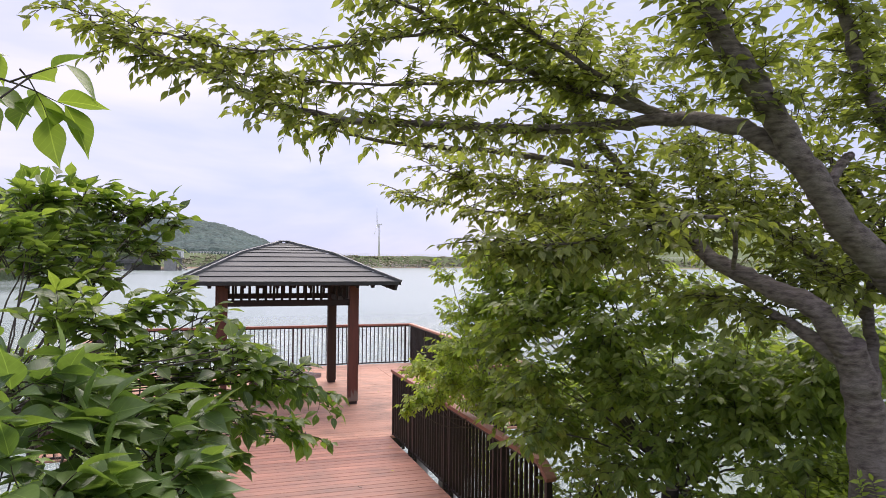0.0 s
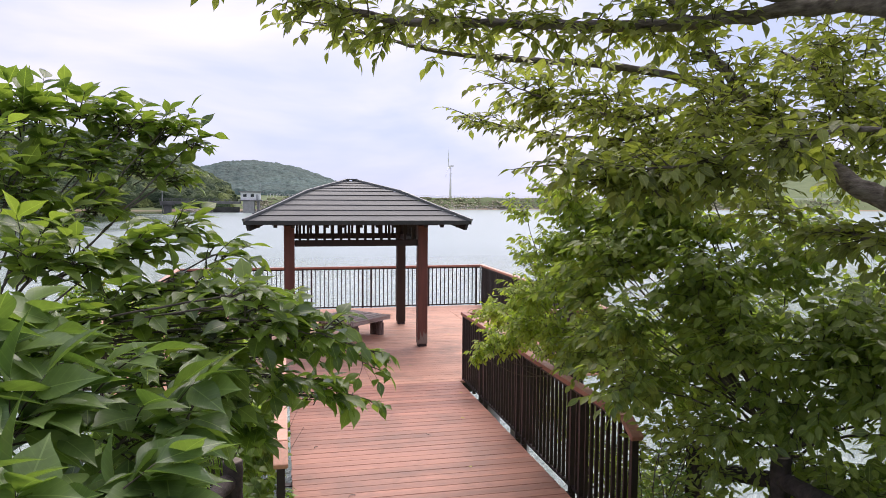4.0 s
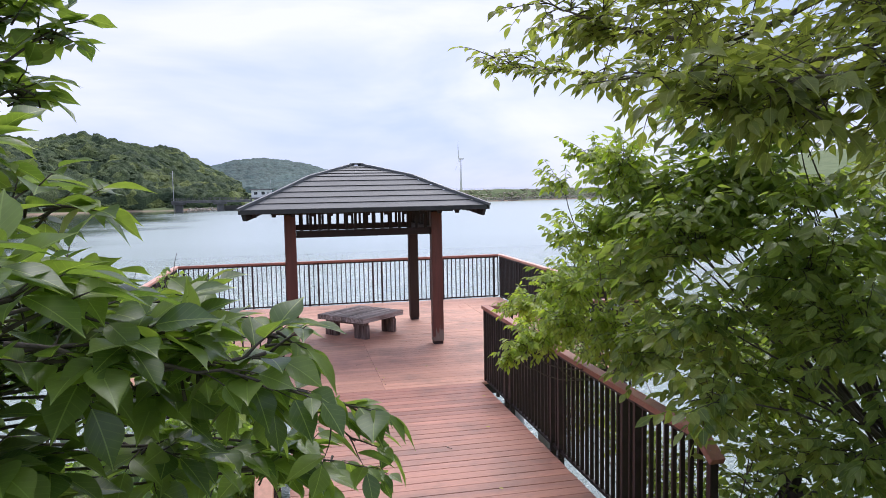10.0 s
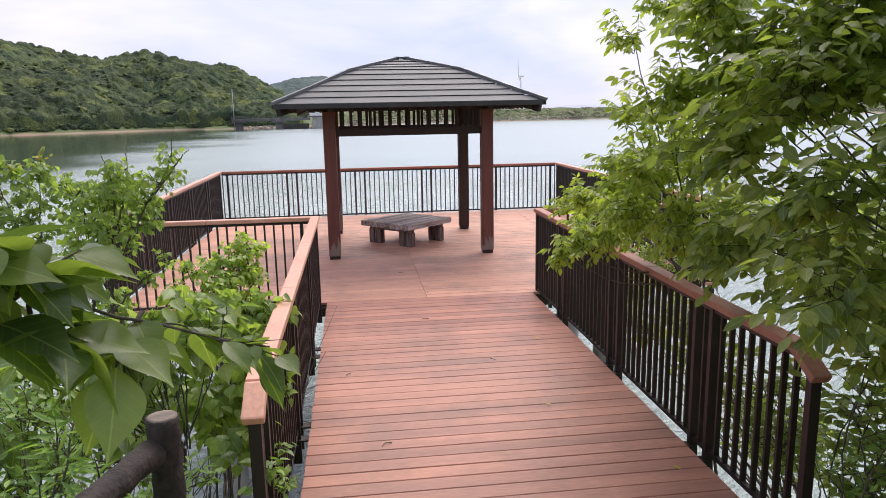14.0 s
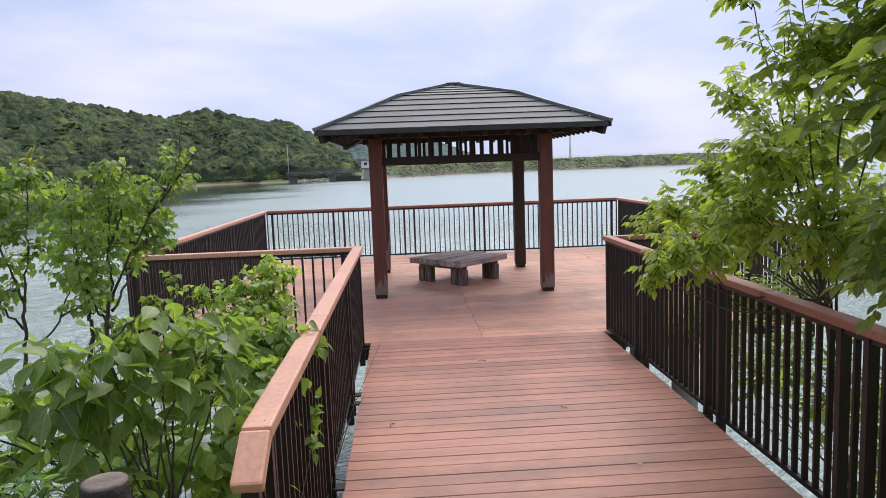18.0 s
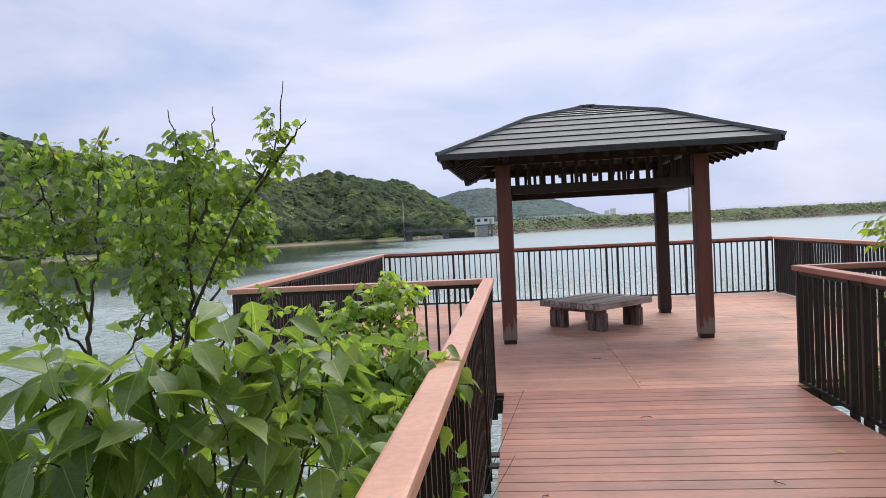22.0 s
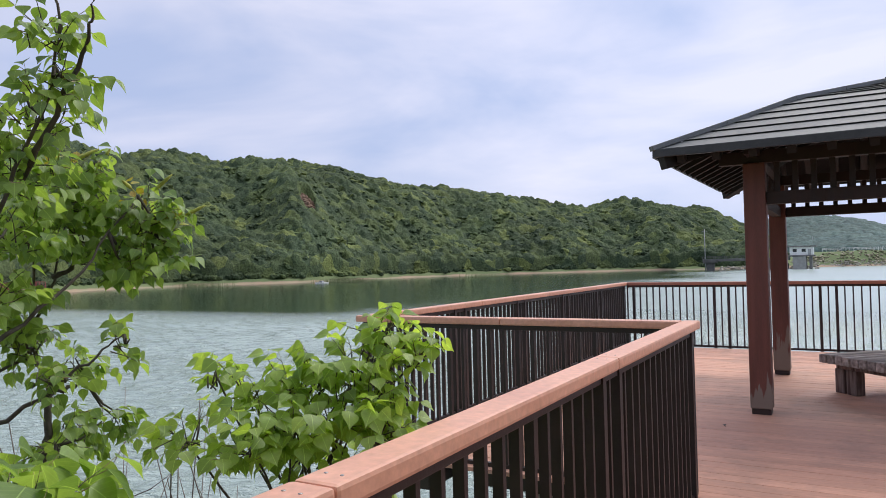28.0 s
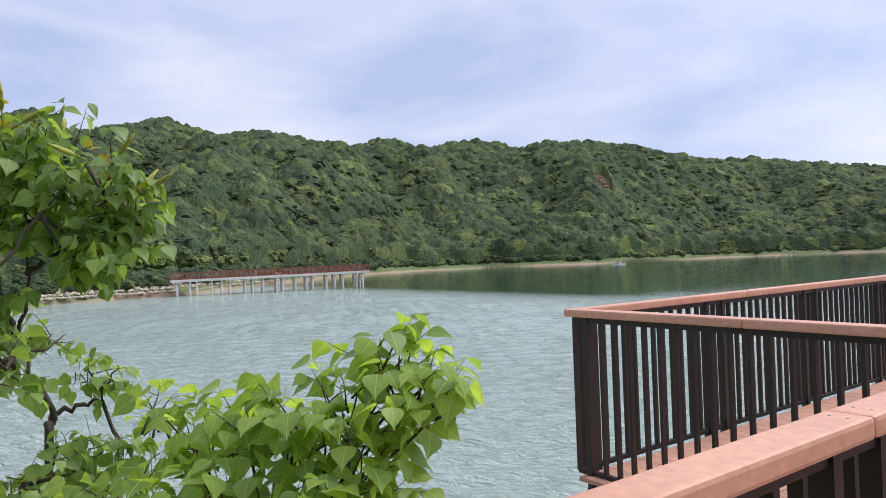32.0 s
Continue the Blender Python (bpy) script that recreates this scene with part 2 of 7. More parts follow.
M_ROOF = surface("roof_metal", (0.085, 0.091, 0.092), (0.115, 0.12, 0.12), scale=1.6, rough=0.62, metal=0.0, bump=0.05, fine=30, tint=0.06)
M_ROOFTRIM = surface("roof_trim", (0.03, 0.032, 0.034), (0.05, 0.052, 0.053), rough=0.45, metal=0.2, bump=0.05)
M_HIP = surface("roof_hip_cap", (0.12, 0.125, 0.125), (0.17, 0.175, 0.175), rough=0.4, metal=0.3, bump=0.05)
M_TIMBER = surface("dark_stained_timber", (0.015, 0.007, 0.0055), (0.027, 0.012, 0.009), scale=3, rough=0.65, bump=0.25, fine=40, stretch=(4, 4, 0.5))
# darker copy of the stained timber; shade under the eaves is in its colour
M_EAVES_SHADE = surface("eaves_timber_shaded", (0.005, 0.0035, 0.003), (0.010, 0.006, 0.005), scale=3, rough=0.7, bump=0.25, fine=40)
M_BRIDGE = surface("stained_concrete", (0.10, 0.10, 0.096), (0.20, 0.195, 0.185), scale=0.5, rough=0.9, bump=0.2, fine=6)
M_TABLE = surface("weathered_timber", (0.19, 0.14, 0.12), (0.56, 0.47, 0.42), scale=3, rough=0.8, bump=0.5, fine=45, stretch=(0.6, 7, 7), tint=0.32)
M_TABLELEG = surface("weathered_leg", (0.055, 0.026, 0.022), (0.25, 0.19, 0.165), scale=5, rough=0.8, bump=0.5, fine=40, stretch=(6, 6, 0.6), tint=0.1)
M_ALGAE = surface("algae_stained_timber", (0.042, 0.020, 0.015), (0.055, 0.036, 0.022), scale=3, rough=0.75, bump=0.3, fine=40, stretch=(4, 4, 0.5))
M_BARK = surface("cherry_bark", (0.065, 0.048, 0.042), (0.24, 0.20, 0.18), scale=16, rough=0.85, bump=0.8, fine=70, stretch=(1.0, 1.0, 3.2), dirt=(0.30, 0.27, 0.25), dirt_scale=6.0, dirt_amount=0.45)
M_BARK2 = surface("grey_bark", (0.06, 0.048, 0.038), (0.14, 0.115, 0.095), scale=14, rough=0.85, bump=0.6, fine=60)
M_TWIG = surface("twig", (0.05, 0.04, 0.03), (0.09, 0.075, 0.05), scale=20, rough=0.8, bump=0.3)
M_DEADTWIG = surface("dead_twig", (0.12, 0.10, 0.085), (0.22, 0.19, 0.16), scale=20, rough=0.9, bump=0.3)
M_LOG = surface("imitation_log", (0.016, 0.011, 0.010), (0.062, 0.046, 0.041), scale=16, rough=0.85, bump=0.9, fine=50)
M_LOGEND = surface("log_end", (0.13, 0.10, 0.08), (0.27, 0.22, 0.18), scale=14, rough=0.9, bump=0.4)
M_CONCRETE = surface("concrete", (0.30, 0.30, 0.28), (0.42, 0.41, 0.38), scale=0.8, rough=0.85, bump=0.2, fine=8)
M_PALE = surface("pale_concrete", (0.64, 0.63, 0.58), (0.76, 0.74, 0.69), scale=0.6, rough=0.8, bump=0.1, fine=8)
M_WHITE = surface("white_paint", (0.78, 0.78, 0.76), (0.86, 0.86, 0.84), scale=1, rough=0.5, bump=0.05)
M_RED = surface("red_rail_paint", (0.21, 0.055, 0.045), (0.29, 0.085, 0.07), scale=1, rough=0.6, bump=0.05)
M_REDDECK = surface("red_deck", (0.40, 0.19, 0.15), (0.48, 0.25, 0.2), scale=1, rough=0.7, bump=0.05)
M_GALV = surface("grey_galvanised", (0.34, 0.35, 0.35), (0.46, 0.47, 0.47), scale=2, rough=0.55, metal=0.3, bump=0.05)
M_TURBINE = surface("turbine_white", (0.92, 0.93, 0.95), (0.95, 0.95, 0.97), scale=0.1, rough=0.5, bump=0.0)
M_GLASS = surface("dark_window", (0.03, 0.035, 0.04), (0.05, 0.055, 0.06), scale=1, rough=0.15, bump=0.0)
M_STONE = island_surface("shore_stone", [(0.0, (0.42, 0.34, 0.27)), (1.0, (0.68, 0.58, 0.47))], fine=3.0, bump=0.3)
M_CHERRY = leaf_surface("cherry_leaf", (0.145, 0.176, 0.063), (0.295, 0.33, 0.116), glow=0.57)
M_BROAD = leaf_surface("broad_leaf", (0.085, 0.145, 0.043), (0.235, 0.315, 0.083), glow=0.54, rough=0.3, gloss=0.75)
M_LARGE = leaf_surface("large_leaf", (0.13, 0.205, 0.066), (0.295, 0.39, 0.12), glow=0.52, rough=0.33, gloss=0.6)
M_OVAL = leaf_surface("oval_leaf", (0.075, 0.135, 0.045), (0.175, 0.26, 0.08), glow=0.42, rough=0.3)
M_SHRUB = leaf_surface("shrub_leaf", (0.135, 0.197, 0.064), (0.305, 0.375, 0.12), glow=0.6, rough=0.34)
M_PINNATE = leaf_surface("bright_pinnate_leaf", (0.18, 0.26, 0.045), (0.36, 0.44, 0.09), glow=0.52)
M_TALLOW = leaf_surface("tallow_leaf", (0.14, 0.225, 0.064), (0.30, 0.405, 0.118), glow=0.52, rough=0.33)
M_SAPLING = leaf_surface("sapling_leaf", (0.21, 0.31, 0.08), (0.41, 0.52, 0.138), glow=0.57, rough=0.33)
M_YOUNG = leaf_surface("young_tip_leaf", (0.34, 0.22, 0.05), (0.45, 0.42, 0.07), glow=0.35)
M_STALK = surface("leaf_stalk", (0.25, 0.27, 0.10), (0.38, 0.30, 0.14), scale=20, rough=0.6, bump=0.1)
M_SPIKE = surface("flower_spike", (0.34, 0.36, 0.05), (0.45, 0.46, 0.09), scale=30, rough=0.7, bump=0.4)
M_WEED = leaf_surface("weed_leaf", (0.13, 0.24, 0.06), (0.27, 0.41, 0.12), glow=0.42)
M_SCRUB = island_surface("dam_scrub", [(0.0, (0.10, 0.115, 0.055)), (1.0, (0.42, 0.38, 0.27)), (0.25, (0.21, 0.205, 0.11))], fine=1.0)
M_RUBBLE = island_surface("grey_rubble", [(0.0, (0.24, 0.215, 0.18)), (1.0, (0.50, 0.46, 0.40))], fine=2.0)
M_EARTH = island_surface("bare_earth", [(0.0, (0.13, 0.085, 0.06)), (1.0, (0.23, 0.15, 0.10))], fine=1.0)
M_REED = island_surface("reeds", [(0.0, (0.22, 0.26, 0.11)), (1.0, (0.42, 0.42, 0.22))], fine=1.0)


def canopy_surface(name, stops, cell, fine, bump, broad=0.035):
    """Leafage of a closed wood: a shade for every crown, dappled finely, and broad stands of lighter and darker trees."""
    m = bpy.data.materials.new(name)
    m.use_nodes = True
    n, l = m.node_tree.nodes, m.node_tree.links
    b = n["Principled BSDF"]
    geo = n.new("ShaderNodeNewGeometry")
    cells = n.new("ShaderNodeTexVoronoi")
    cells.inputs["Scale"].default_value = cell
    l.new(geo.outputs["Position"], cells.inputs["Vector"])
    sep = n.new("ShaderNodeSeparateColor")
    l.new(cells.outputs["Color"], sep.inputs["Color"])
    ramp = n.new("ShaderNodeValToRGB")
    for k, (pos, col) in enumerate(stops):
        e = ramp.color_ramp.elements[k] if k < 2 else ramp.color_ramp.elements.new(pos)
        e.position, e.color = pos, (*col, 1)
    l.new(sep.outputs["Red"], ramp.inputs["Fac"])
    colour = ramp.outputs["Color"]
    leafy = None
    for scale, lo, hi in ((fine, 0.5, 1.5), (broad, 0.78, 1.25)):
        nz = n.new("ShaderNodeTexNoise")
        nz.inputs["Scale"].default_value = scale
        nz.inputs["Detail"].default_value = 6.0
        nz.inputs["Roughness"].default_value = 0.6
        l.new(geo.outputs["Position"], nz.inputs["Vector"])
        leafy = leafy or nz
        mr = n.new("ShaderNodeMapRange")
        mr.inputs["From Min"].default_value, mr.inputs["From Max"].default_value = 0.32, 0.68
        mr.inputs["To Min"].default_value, mr.inputs["To Max"].default_value = lo, hi
        l.new(nz.outputs["Fac"], mr.inputs["Value"])
        mul = n.new("ShaderNodeVectorMath")
        mul.operation = "SCALE"
        l.new(colour, mul.inputs[0])
        l.new(mr.outputs["Result"], mul.inputs["Scale"])
        colour = mul.outputs["Vector"]
    l.new(colour, b.inputs["Base Color"])
    b.inputs["Roughness"].default_value = 0.85
    b.inputs["Specular IOR Level"].default_value = 0.2
    bp = n.new("ShaderNodeBump")
    bp.inputs["Strength"].default_value = 1.0
    bp.inputs["Distance"].default_value = bump
    l.new(leafy.outputs["Fac"], bp.inputs["Height"])
    l.new(bp.outputs["Normal"], b.inputs["Normal"])
    return m


M_FOREST = canopy_surface("forest_canopy", [(0.0, (0.048, 0.074, 0.038)), (1.0, (0.165, 0.198, 0.060)), (0.5, (0.070, 0.099, 0.043)), (0.88, (0.106, 0.138, 0.050))], 0.22, 1.7, 0.7)
M_PARK = canopy_surface("park_tree_leaf", [(0.0, (0.085, 0.125, 0.05)), (1.0, (0.21, 0.26, 0.085))], 0.3, 2.2, 0.7)
# bluer than the near woods: the haze of distance is mixed into the greens
M_FARFOREST_HAZE = canopy_surface("far_forest_canopy_haze", [(0.0, (0.064, 0.103, 0.096)), (1.0, (0.082, 0.124, 0.106))], 0.08, 0.25, 0.7, 0.01)


def ground_surface():
    m = bpy.data.materials.new("ground")
    m.use_nodes = True
    n, l = m.node_tree.nodes, m.node_tree.links
    b = n["Principled BSDF"]
    geo = n.new("ShaderNodeNewGeometry")
    sep = n.new("ShaderNodeSeparateXYZ")
    l.new(geo.outputs["Position"], sep.inputs["Vector"])
    nz = n.new("ShaderNodeTexNoise")
    nz.inputs["Scale"].default_value = 0.08
    nz.inputs["Detail"].default_value = 9.0
    nz.inputs["Roughness"].default_value = 0.65
    l.new(geo.outputs["Position"], nz.inputs["Vector"])
    fine = n.new("ShaderNodeTexNoise")
    fine.inputs["Scale"].default_value = 5.0
    fine.inputs["Detail"].default_value = 8.0
    l.new(geo.outputs["Position"], fine.inputs["Vector"])
    earth = n.new("ShaderNodeValToRGB")
    earth.color_ramp.elements[0].position, earth.color_ramp.elements[0].color = 0.35, (0.105, 0.15, 0.055, 1)
    earth.color_ramp.elements[1].position, earth.color_ramp.elements[1].color = 0.7, (0.17, 0.21, 0.085, 1)
    l.new(nz.outputs["Fac"], earth.inputs["Fac"])
    sand = n.new("ShaderNodeValToRGB")
    sand.color_ramp.elements[0].position, sand.color_ramp.elements[0].color = 0.4, (0.36, 0.25, 0.17, 1)
    sand.color_ramp.elements[1].position, sand.color_ramp.elements[1].color = 0.62, (0.30, 0.27, 0.17, 1)
    l.new(nz.outputs["Fac"], sand.inputs["Fac"])
    jit = n.new("ShaderNodeMath")
    jit.operation = "MULTIPLY_ADD"
    jit.inputs[1].default_value = 1.6
    l.new(nz.outputs["Fac"], jit.inputs[0])
    l.new(sep.outputs["Z"], jit.inputs[2])
    band = n.new("ShaderNodeMapRange")
    band.inputs["From Min"].default_value = -2.05
    band.inputs["From Max"].default_value = -1.75
    l.new(jit.outputs["Value"], band.inputs["Value"])
    mx = n.new("ShaderNodeMix")
    mx.data_type = "RGBA"
    l.new(band.outputs["Result"], mx.inputs["Factor"])
    l.new(sand.outputs["Color"], mx.inputs["A"])
    l.new(earth.outputs["Color"], mx.inputs["B"])
    l.new(mx.outputs["Result"], b.inputs["Base Color"])
    b.inputs["Roughness"].default_value = 0.95
    bp = n.new("ShaderNodeBump")
    bp.inputs["Strength"].default_value = 0.6
    bp.inputs["Distance"].default_value = 0.08
    l.new(fine.outputs["Fac"], bp.inputs["Height"])
    l.new(bp.outputs["Normal"], b.inputs["Normal"])
    return m


def water_surface():
    """Wind-rippled turbid water; the calm lee of the western hill has its dark reflection put into the colour."""
    m = bpy.data.materials.new("lake_water")
    m.use_nodes = True
    n, l = m.node_tree.nodes, m.node_tree.links
    b = n["Principled BSDF"]
    b.inputs["IOR"].default_value = 1.33
    geo = n.new("ShaderNodeNewGeometry")
    sep = n.new("ShaderNodeSeparateXYZ")
    l.new(geo.outputs["Position"], sep.inputs["Vector"])

    def math_node(op, x, y):
        k = n.new("ShaderNodeMath")
        k.operation = op
        for s, v in zip(k.inputs, (x, y)):
            if isinstance(v, (int, float)):
                s.default_value = v
            else:
                l.new(v, s)
        return k.outputs["Value"]

    def ramp(v, lo, hi, to0=0.0, to1=1.0):
        k = n.new("ShaderNodeMapRange")
        k.interpolation_type = "SMOOTHSTEP"
        k.inputs["From Min"].default_value, k.inputs["From Max"].default_value = lo, hi
        k.inputs["To Min"].default_value, k.inputs["To Max"].default_value = to0, to1
        l.new(v, k.inputs["Value"])
        return k.outputs["Result"]

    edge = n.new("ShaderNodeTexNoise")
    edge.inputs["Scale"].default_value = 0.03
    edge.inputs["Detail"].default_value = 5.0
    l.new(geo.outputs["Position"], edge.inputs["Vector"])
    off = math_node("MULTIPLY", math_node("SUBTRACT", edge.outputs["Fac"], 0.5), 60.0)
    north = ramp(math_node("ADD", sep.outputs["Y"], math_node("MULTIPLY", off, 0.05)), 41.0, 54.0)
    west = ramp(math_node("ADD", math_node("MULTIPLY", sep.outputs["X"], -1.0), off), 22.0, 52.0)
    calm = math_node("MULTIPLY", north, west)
    # turbid base in the ripples; dark green paints the hill's reflection where calm
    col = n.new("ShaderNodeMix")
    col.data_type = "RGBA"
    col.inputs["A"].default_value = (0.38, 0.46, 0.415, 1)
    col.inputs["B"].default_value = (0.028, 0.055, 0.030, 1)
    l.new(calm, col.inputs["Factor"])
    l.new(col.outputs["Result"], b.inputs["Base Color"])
    l.new(math_node("MULTIPLY", ramp(sep.outputs["Y"], 20.0, 90.0, 0.06, 0.22), ramp(calm, 0.0, 1.0, 1.0, 0.45)), b.inputs["Roughness"])
    swell = math_node("MAXIMUM", ramp(sep.outputs["Y"], 8.0, 75.0, 1.0, 0.10), ramp(sep.outputs["X"], -70.0, -25.0, 0.8, 0.0))      # the wind blows along the near shore
    wind = n.new("ShaderNodeVectorRotate")
    wind.rotation_type = "Z_AXIS"
    wind.inputs["Angle"].default_value = radians(-38)
    l.new(geo.outputs["Position"], wind.inputs["Vector"])
    mp = n.new("ShaderNodeMapping")
    mp.inputs["Scale"].default_value = (0.62, 1.5, 1)
    l.new(wind.outputs["Vector"], mp.inputs["Vector"])
    wav = n.new("ShaderNodeTexNoise")
    wav.inputs["Scale"].default_value = 4.5
    wav.inputs["Detail"].default_value = 4.0
    wav.inputs["Roughness"].default_value = 0.6
    wav.inputs["Distortion"].default_value = 0.6
    l.new(mp.outputs["Vector"], wav.inputs["Vector"])
    bp = n.new("ShaderNodeBump")
    bp.inputs["Distance"].default_value = 0.24
    l.new(math_node("MULTIPLY", swell, ramp(calm, 0.0, 1.0, 1.0, 0.03)), bp.inputs["Strength"])
    l.new(wav.outputs["Fac"], bp.inputs["Height"])
    l.new(bp.outputs["Normal"], b.inputs["Normal"])
    return m


M_GROUND = ground_surface()
M_WATER = water_surface()

# ---- helpers for meshes ----
def mesh_of(name, verts, faces, material, smooth=False):
    me = bpy.data.meshes.new(name)
    me.from_pydata([tuple(v) for v in verts], [], [tuple(f) for f in faces])
    me.materials.append(material)
    if smooth:
        me.shade_smooth()
    me.update()
    return me


def part(name, bm, material, parent, label=""):
    """Links a bmesh or mesh as one object under a thing or a part."""
    if isinstance(bm, bmesh.types.BMesh):
        me = bpy.data.meshes.new(name)
        bm.to_mesh(me)
        bm.free()
        me.materials.append(material)
    else:
        me = bm
    ob = new(name, me)
    if parent:
        ob.parent = parent
    if label:
        tagged(ob, label)
    return ob


def thing(name, label, category, group="", at=(0, 0, 0), kind=""):
    ob = new(name)
    ob.empty_display_size = 0.2
    ob.location = at
    ob.matrix_world = Matrix.Translation(at)
    return tagged(ob, label, category, group, kind)


def box(x0, x1, y0, y1, z0, z1, bevel=0.0, bm=None):
    bm = bm or bmesh.new()
    made = bmesh.ops.create_cube(bm, size=1.0)["verts"]
    for v in made:
        v.co = Vector(((x0 + x1) / 2 + v.co.x * (x1 - x0), (y0 + y1) / 2 + v.co.y * (y1 - y0), (z0 + z1) / 2 + v.co.z * (z1 - z0)))
    if bevel:
        edges = list({e for v in made for e in v.link_edges})
        bmesh.ops.bevel(bm, geom=edges, offset=bevel, segments=2, profile=0.6, affect="EDGES")
    return bm


def beam(p, q, w, h, bevel=0.004, up=Vector((0, 0, 1))):
    """A bevelled bar from p to q, w wide and h high, centred on the line."""
    p, q = Vector(p), Vector(q)
    d = q - p
    bm = box(-w / 2, w / 2, 0, d.length, -h / 2, h / 2, bevel)
    y = d.normalized()
    x = y.cross(up).normalized()
    z = x.cross(y)
    m = Matrix((x, y, z)).transposed().to_4x4()
    m.translation = p
    bmesh.ops.transform(bm, matrix=m, verts=bm.verts)
    return bm


def tube_data(pts, radii, sides=8):
    """Vertices and faces of a tapered round limb along a line."""
    verts, faces = [], []
    pts = [Vector(p) for p in pts]
    ref = Vector((0.31, 0.17, 0.93))
    for i, p in enumerate(pts):
        d = (pts[min(i + 1, len(pts) - 1)] - pts[max(i - 1, 0)]).normalized()
        a = d.cross(ref)
        if a.length < 0.05:
            a = d.cross(Vector((1, 0, 0)))
        a.normalize()
        b = d.cross(a)
        for k in range(sides):
            t = 2 * math.pi * k / sides
            verts.append(p + (a * math.cos(t) + b * math.sin(t)) * radii[i])
    for i in range(len(pts) - 1):
        for k in range(sides):
            k2 = (k + 1) % sides
            faces.append((i * sides + k, i * sides + k2, (i + 1) * sides + k2, (i + 1) * sides + k))
    faces.append(tuple(range(sides - 1, -1, -1)))
    faces.append(tuple((len(pts) - 1) * sides + k for k in range(sides)))
    return verts, faces


def tube(pts, radii, sides=8):
    bm = bmesh.new()
    v, f = tube_data(pts, radii, sides)
    bv = [bm.verts.new(c) for c in v]
    for face in f:
        bm.faces.new([bv[i] for i in face])
    for face in bm.faces:
        face.smooth = True
    return bm


class Mass:
    """Collects many pieces into one mesh."""
    def __init__(self):
        self.v, self.f, self.n = [], [], 0

    def add(self, verts, faces):
        self.v.append(np.asarray([tuple(c) for c in verts], float))
        self.f.extend(tuple(i + self.n for i in f) for f in faces)
        self.n += len(verts)

    def object(self, name, material, parent, label="", smooth=True):
        me = mesh_of(name, np.concatenate(self.v), self.f, material, smooth)
        return part(name, me, material, parent, label)


# ---- land and water ----
WATER = -3.3
# bearing from +y (degrees), distance of the shore, distance of the ridge, height of the ridge
HILLS = [(-100, 105, 260, 38), (-83, 112, 270, 42), (-76, 118, 290, 50), (-66, 170, 320, 51.5), (-58, 212, 350, 49.5),
         (-51, 226, 350, 53), (-47.5, 228, 350, 48.5), (-43, 228, 352, 51.5), (-39, 240, 360, 46), (-33.5, 266, 370, 38),
         (-31, 275, 375, 39), (-24, 292, 385, 33), (-19, 300, 385, 26.5), (-15, 312, 390, 27), (-9, 308, 385, 22),
         (-6.3, 308, 380, 11.5), (-4, 312, 380, 3), (8, 350, 380, 0.5)]


def knots(b, col):
    return np.interp(b, [k[0] for k in HILLS], [k[col] for k in HILLS])


def smooth(x):
    x = np.clip(x, 0, 1)
    return x * x * (3 - 2 * x)


def bank(x, y):
    """The near bank, with the path that comes down to the deck."""
    z = -3.6 + 0.50 * (-6.2 - y)
    z = np.minimum(z, 1.7 + 0.06 * (-14 - y))
    side = np.abs(x + 0.45)
    level = np.interp(-y, [8.3, 8.95, 9.6, 10.4, 11.0, 12.0, 12.9, 14.2, 18, 40], [-0.12, -0.06, 0.08, 0.36, 0.55, 0.98, 1.36, 1.46, 1.8, 2.6])
    k = smooth((side - 2.0) / 1.1)
    on_path = y < -8.25
    return np.where(on_path, np.maximum(z, level * (1 - k) + (z - 0.15) * k), z)


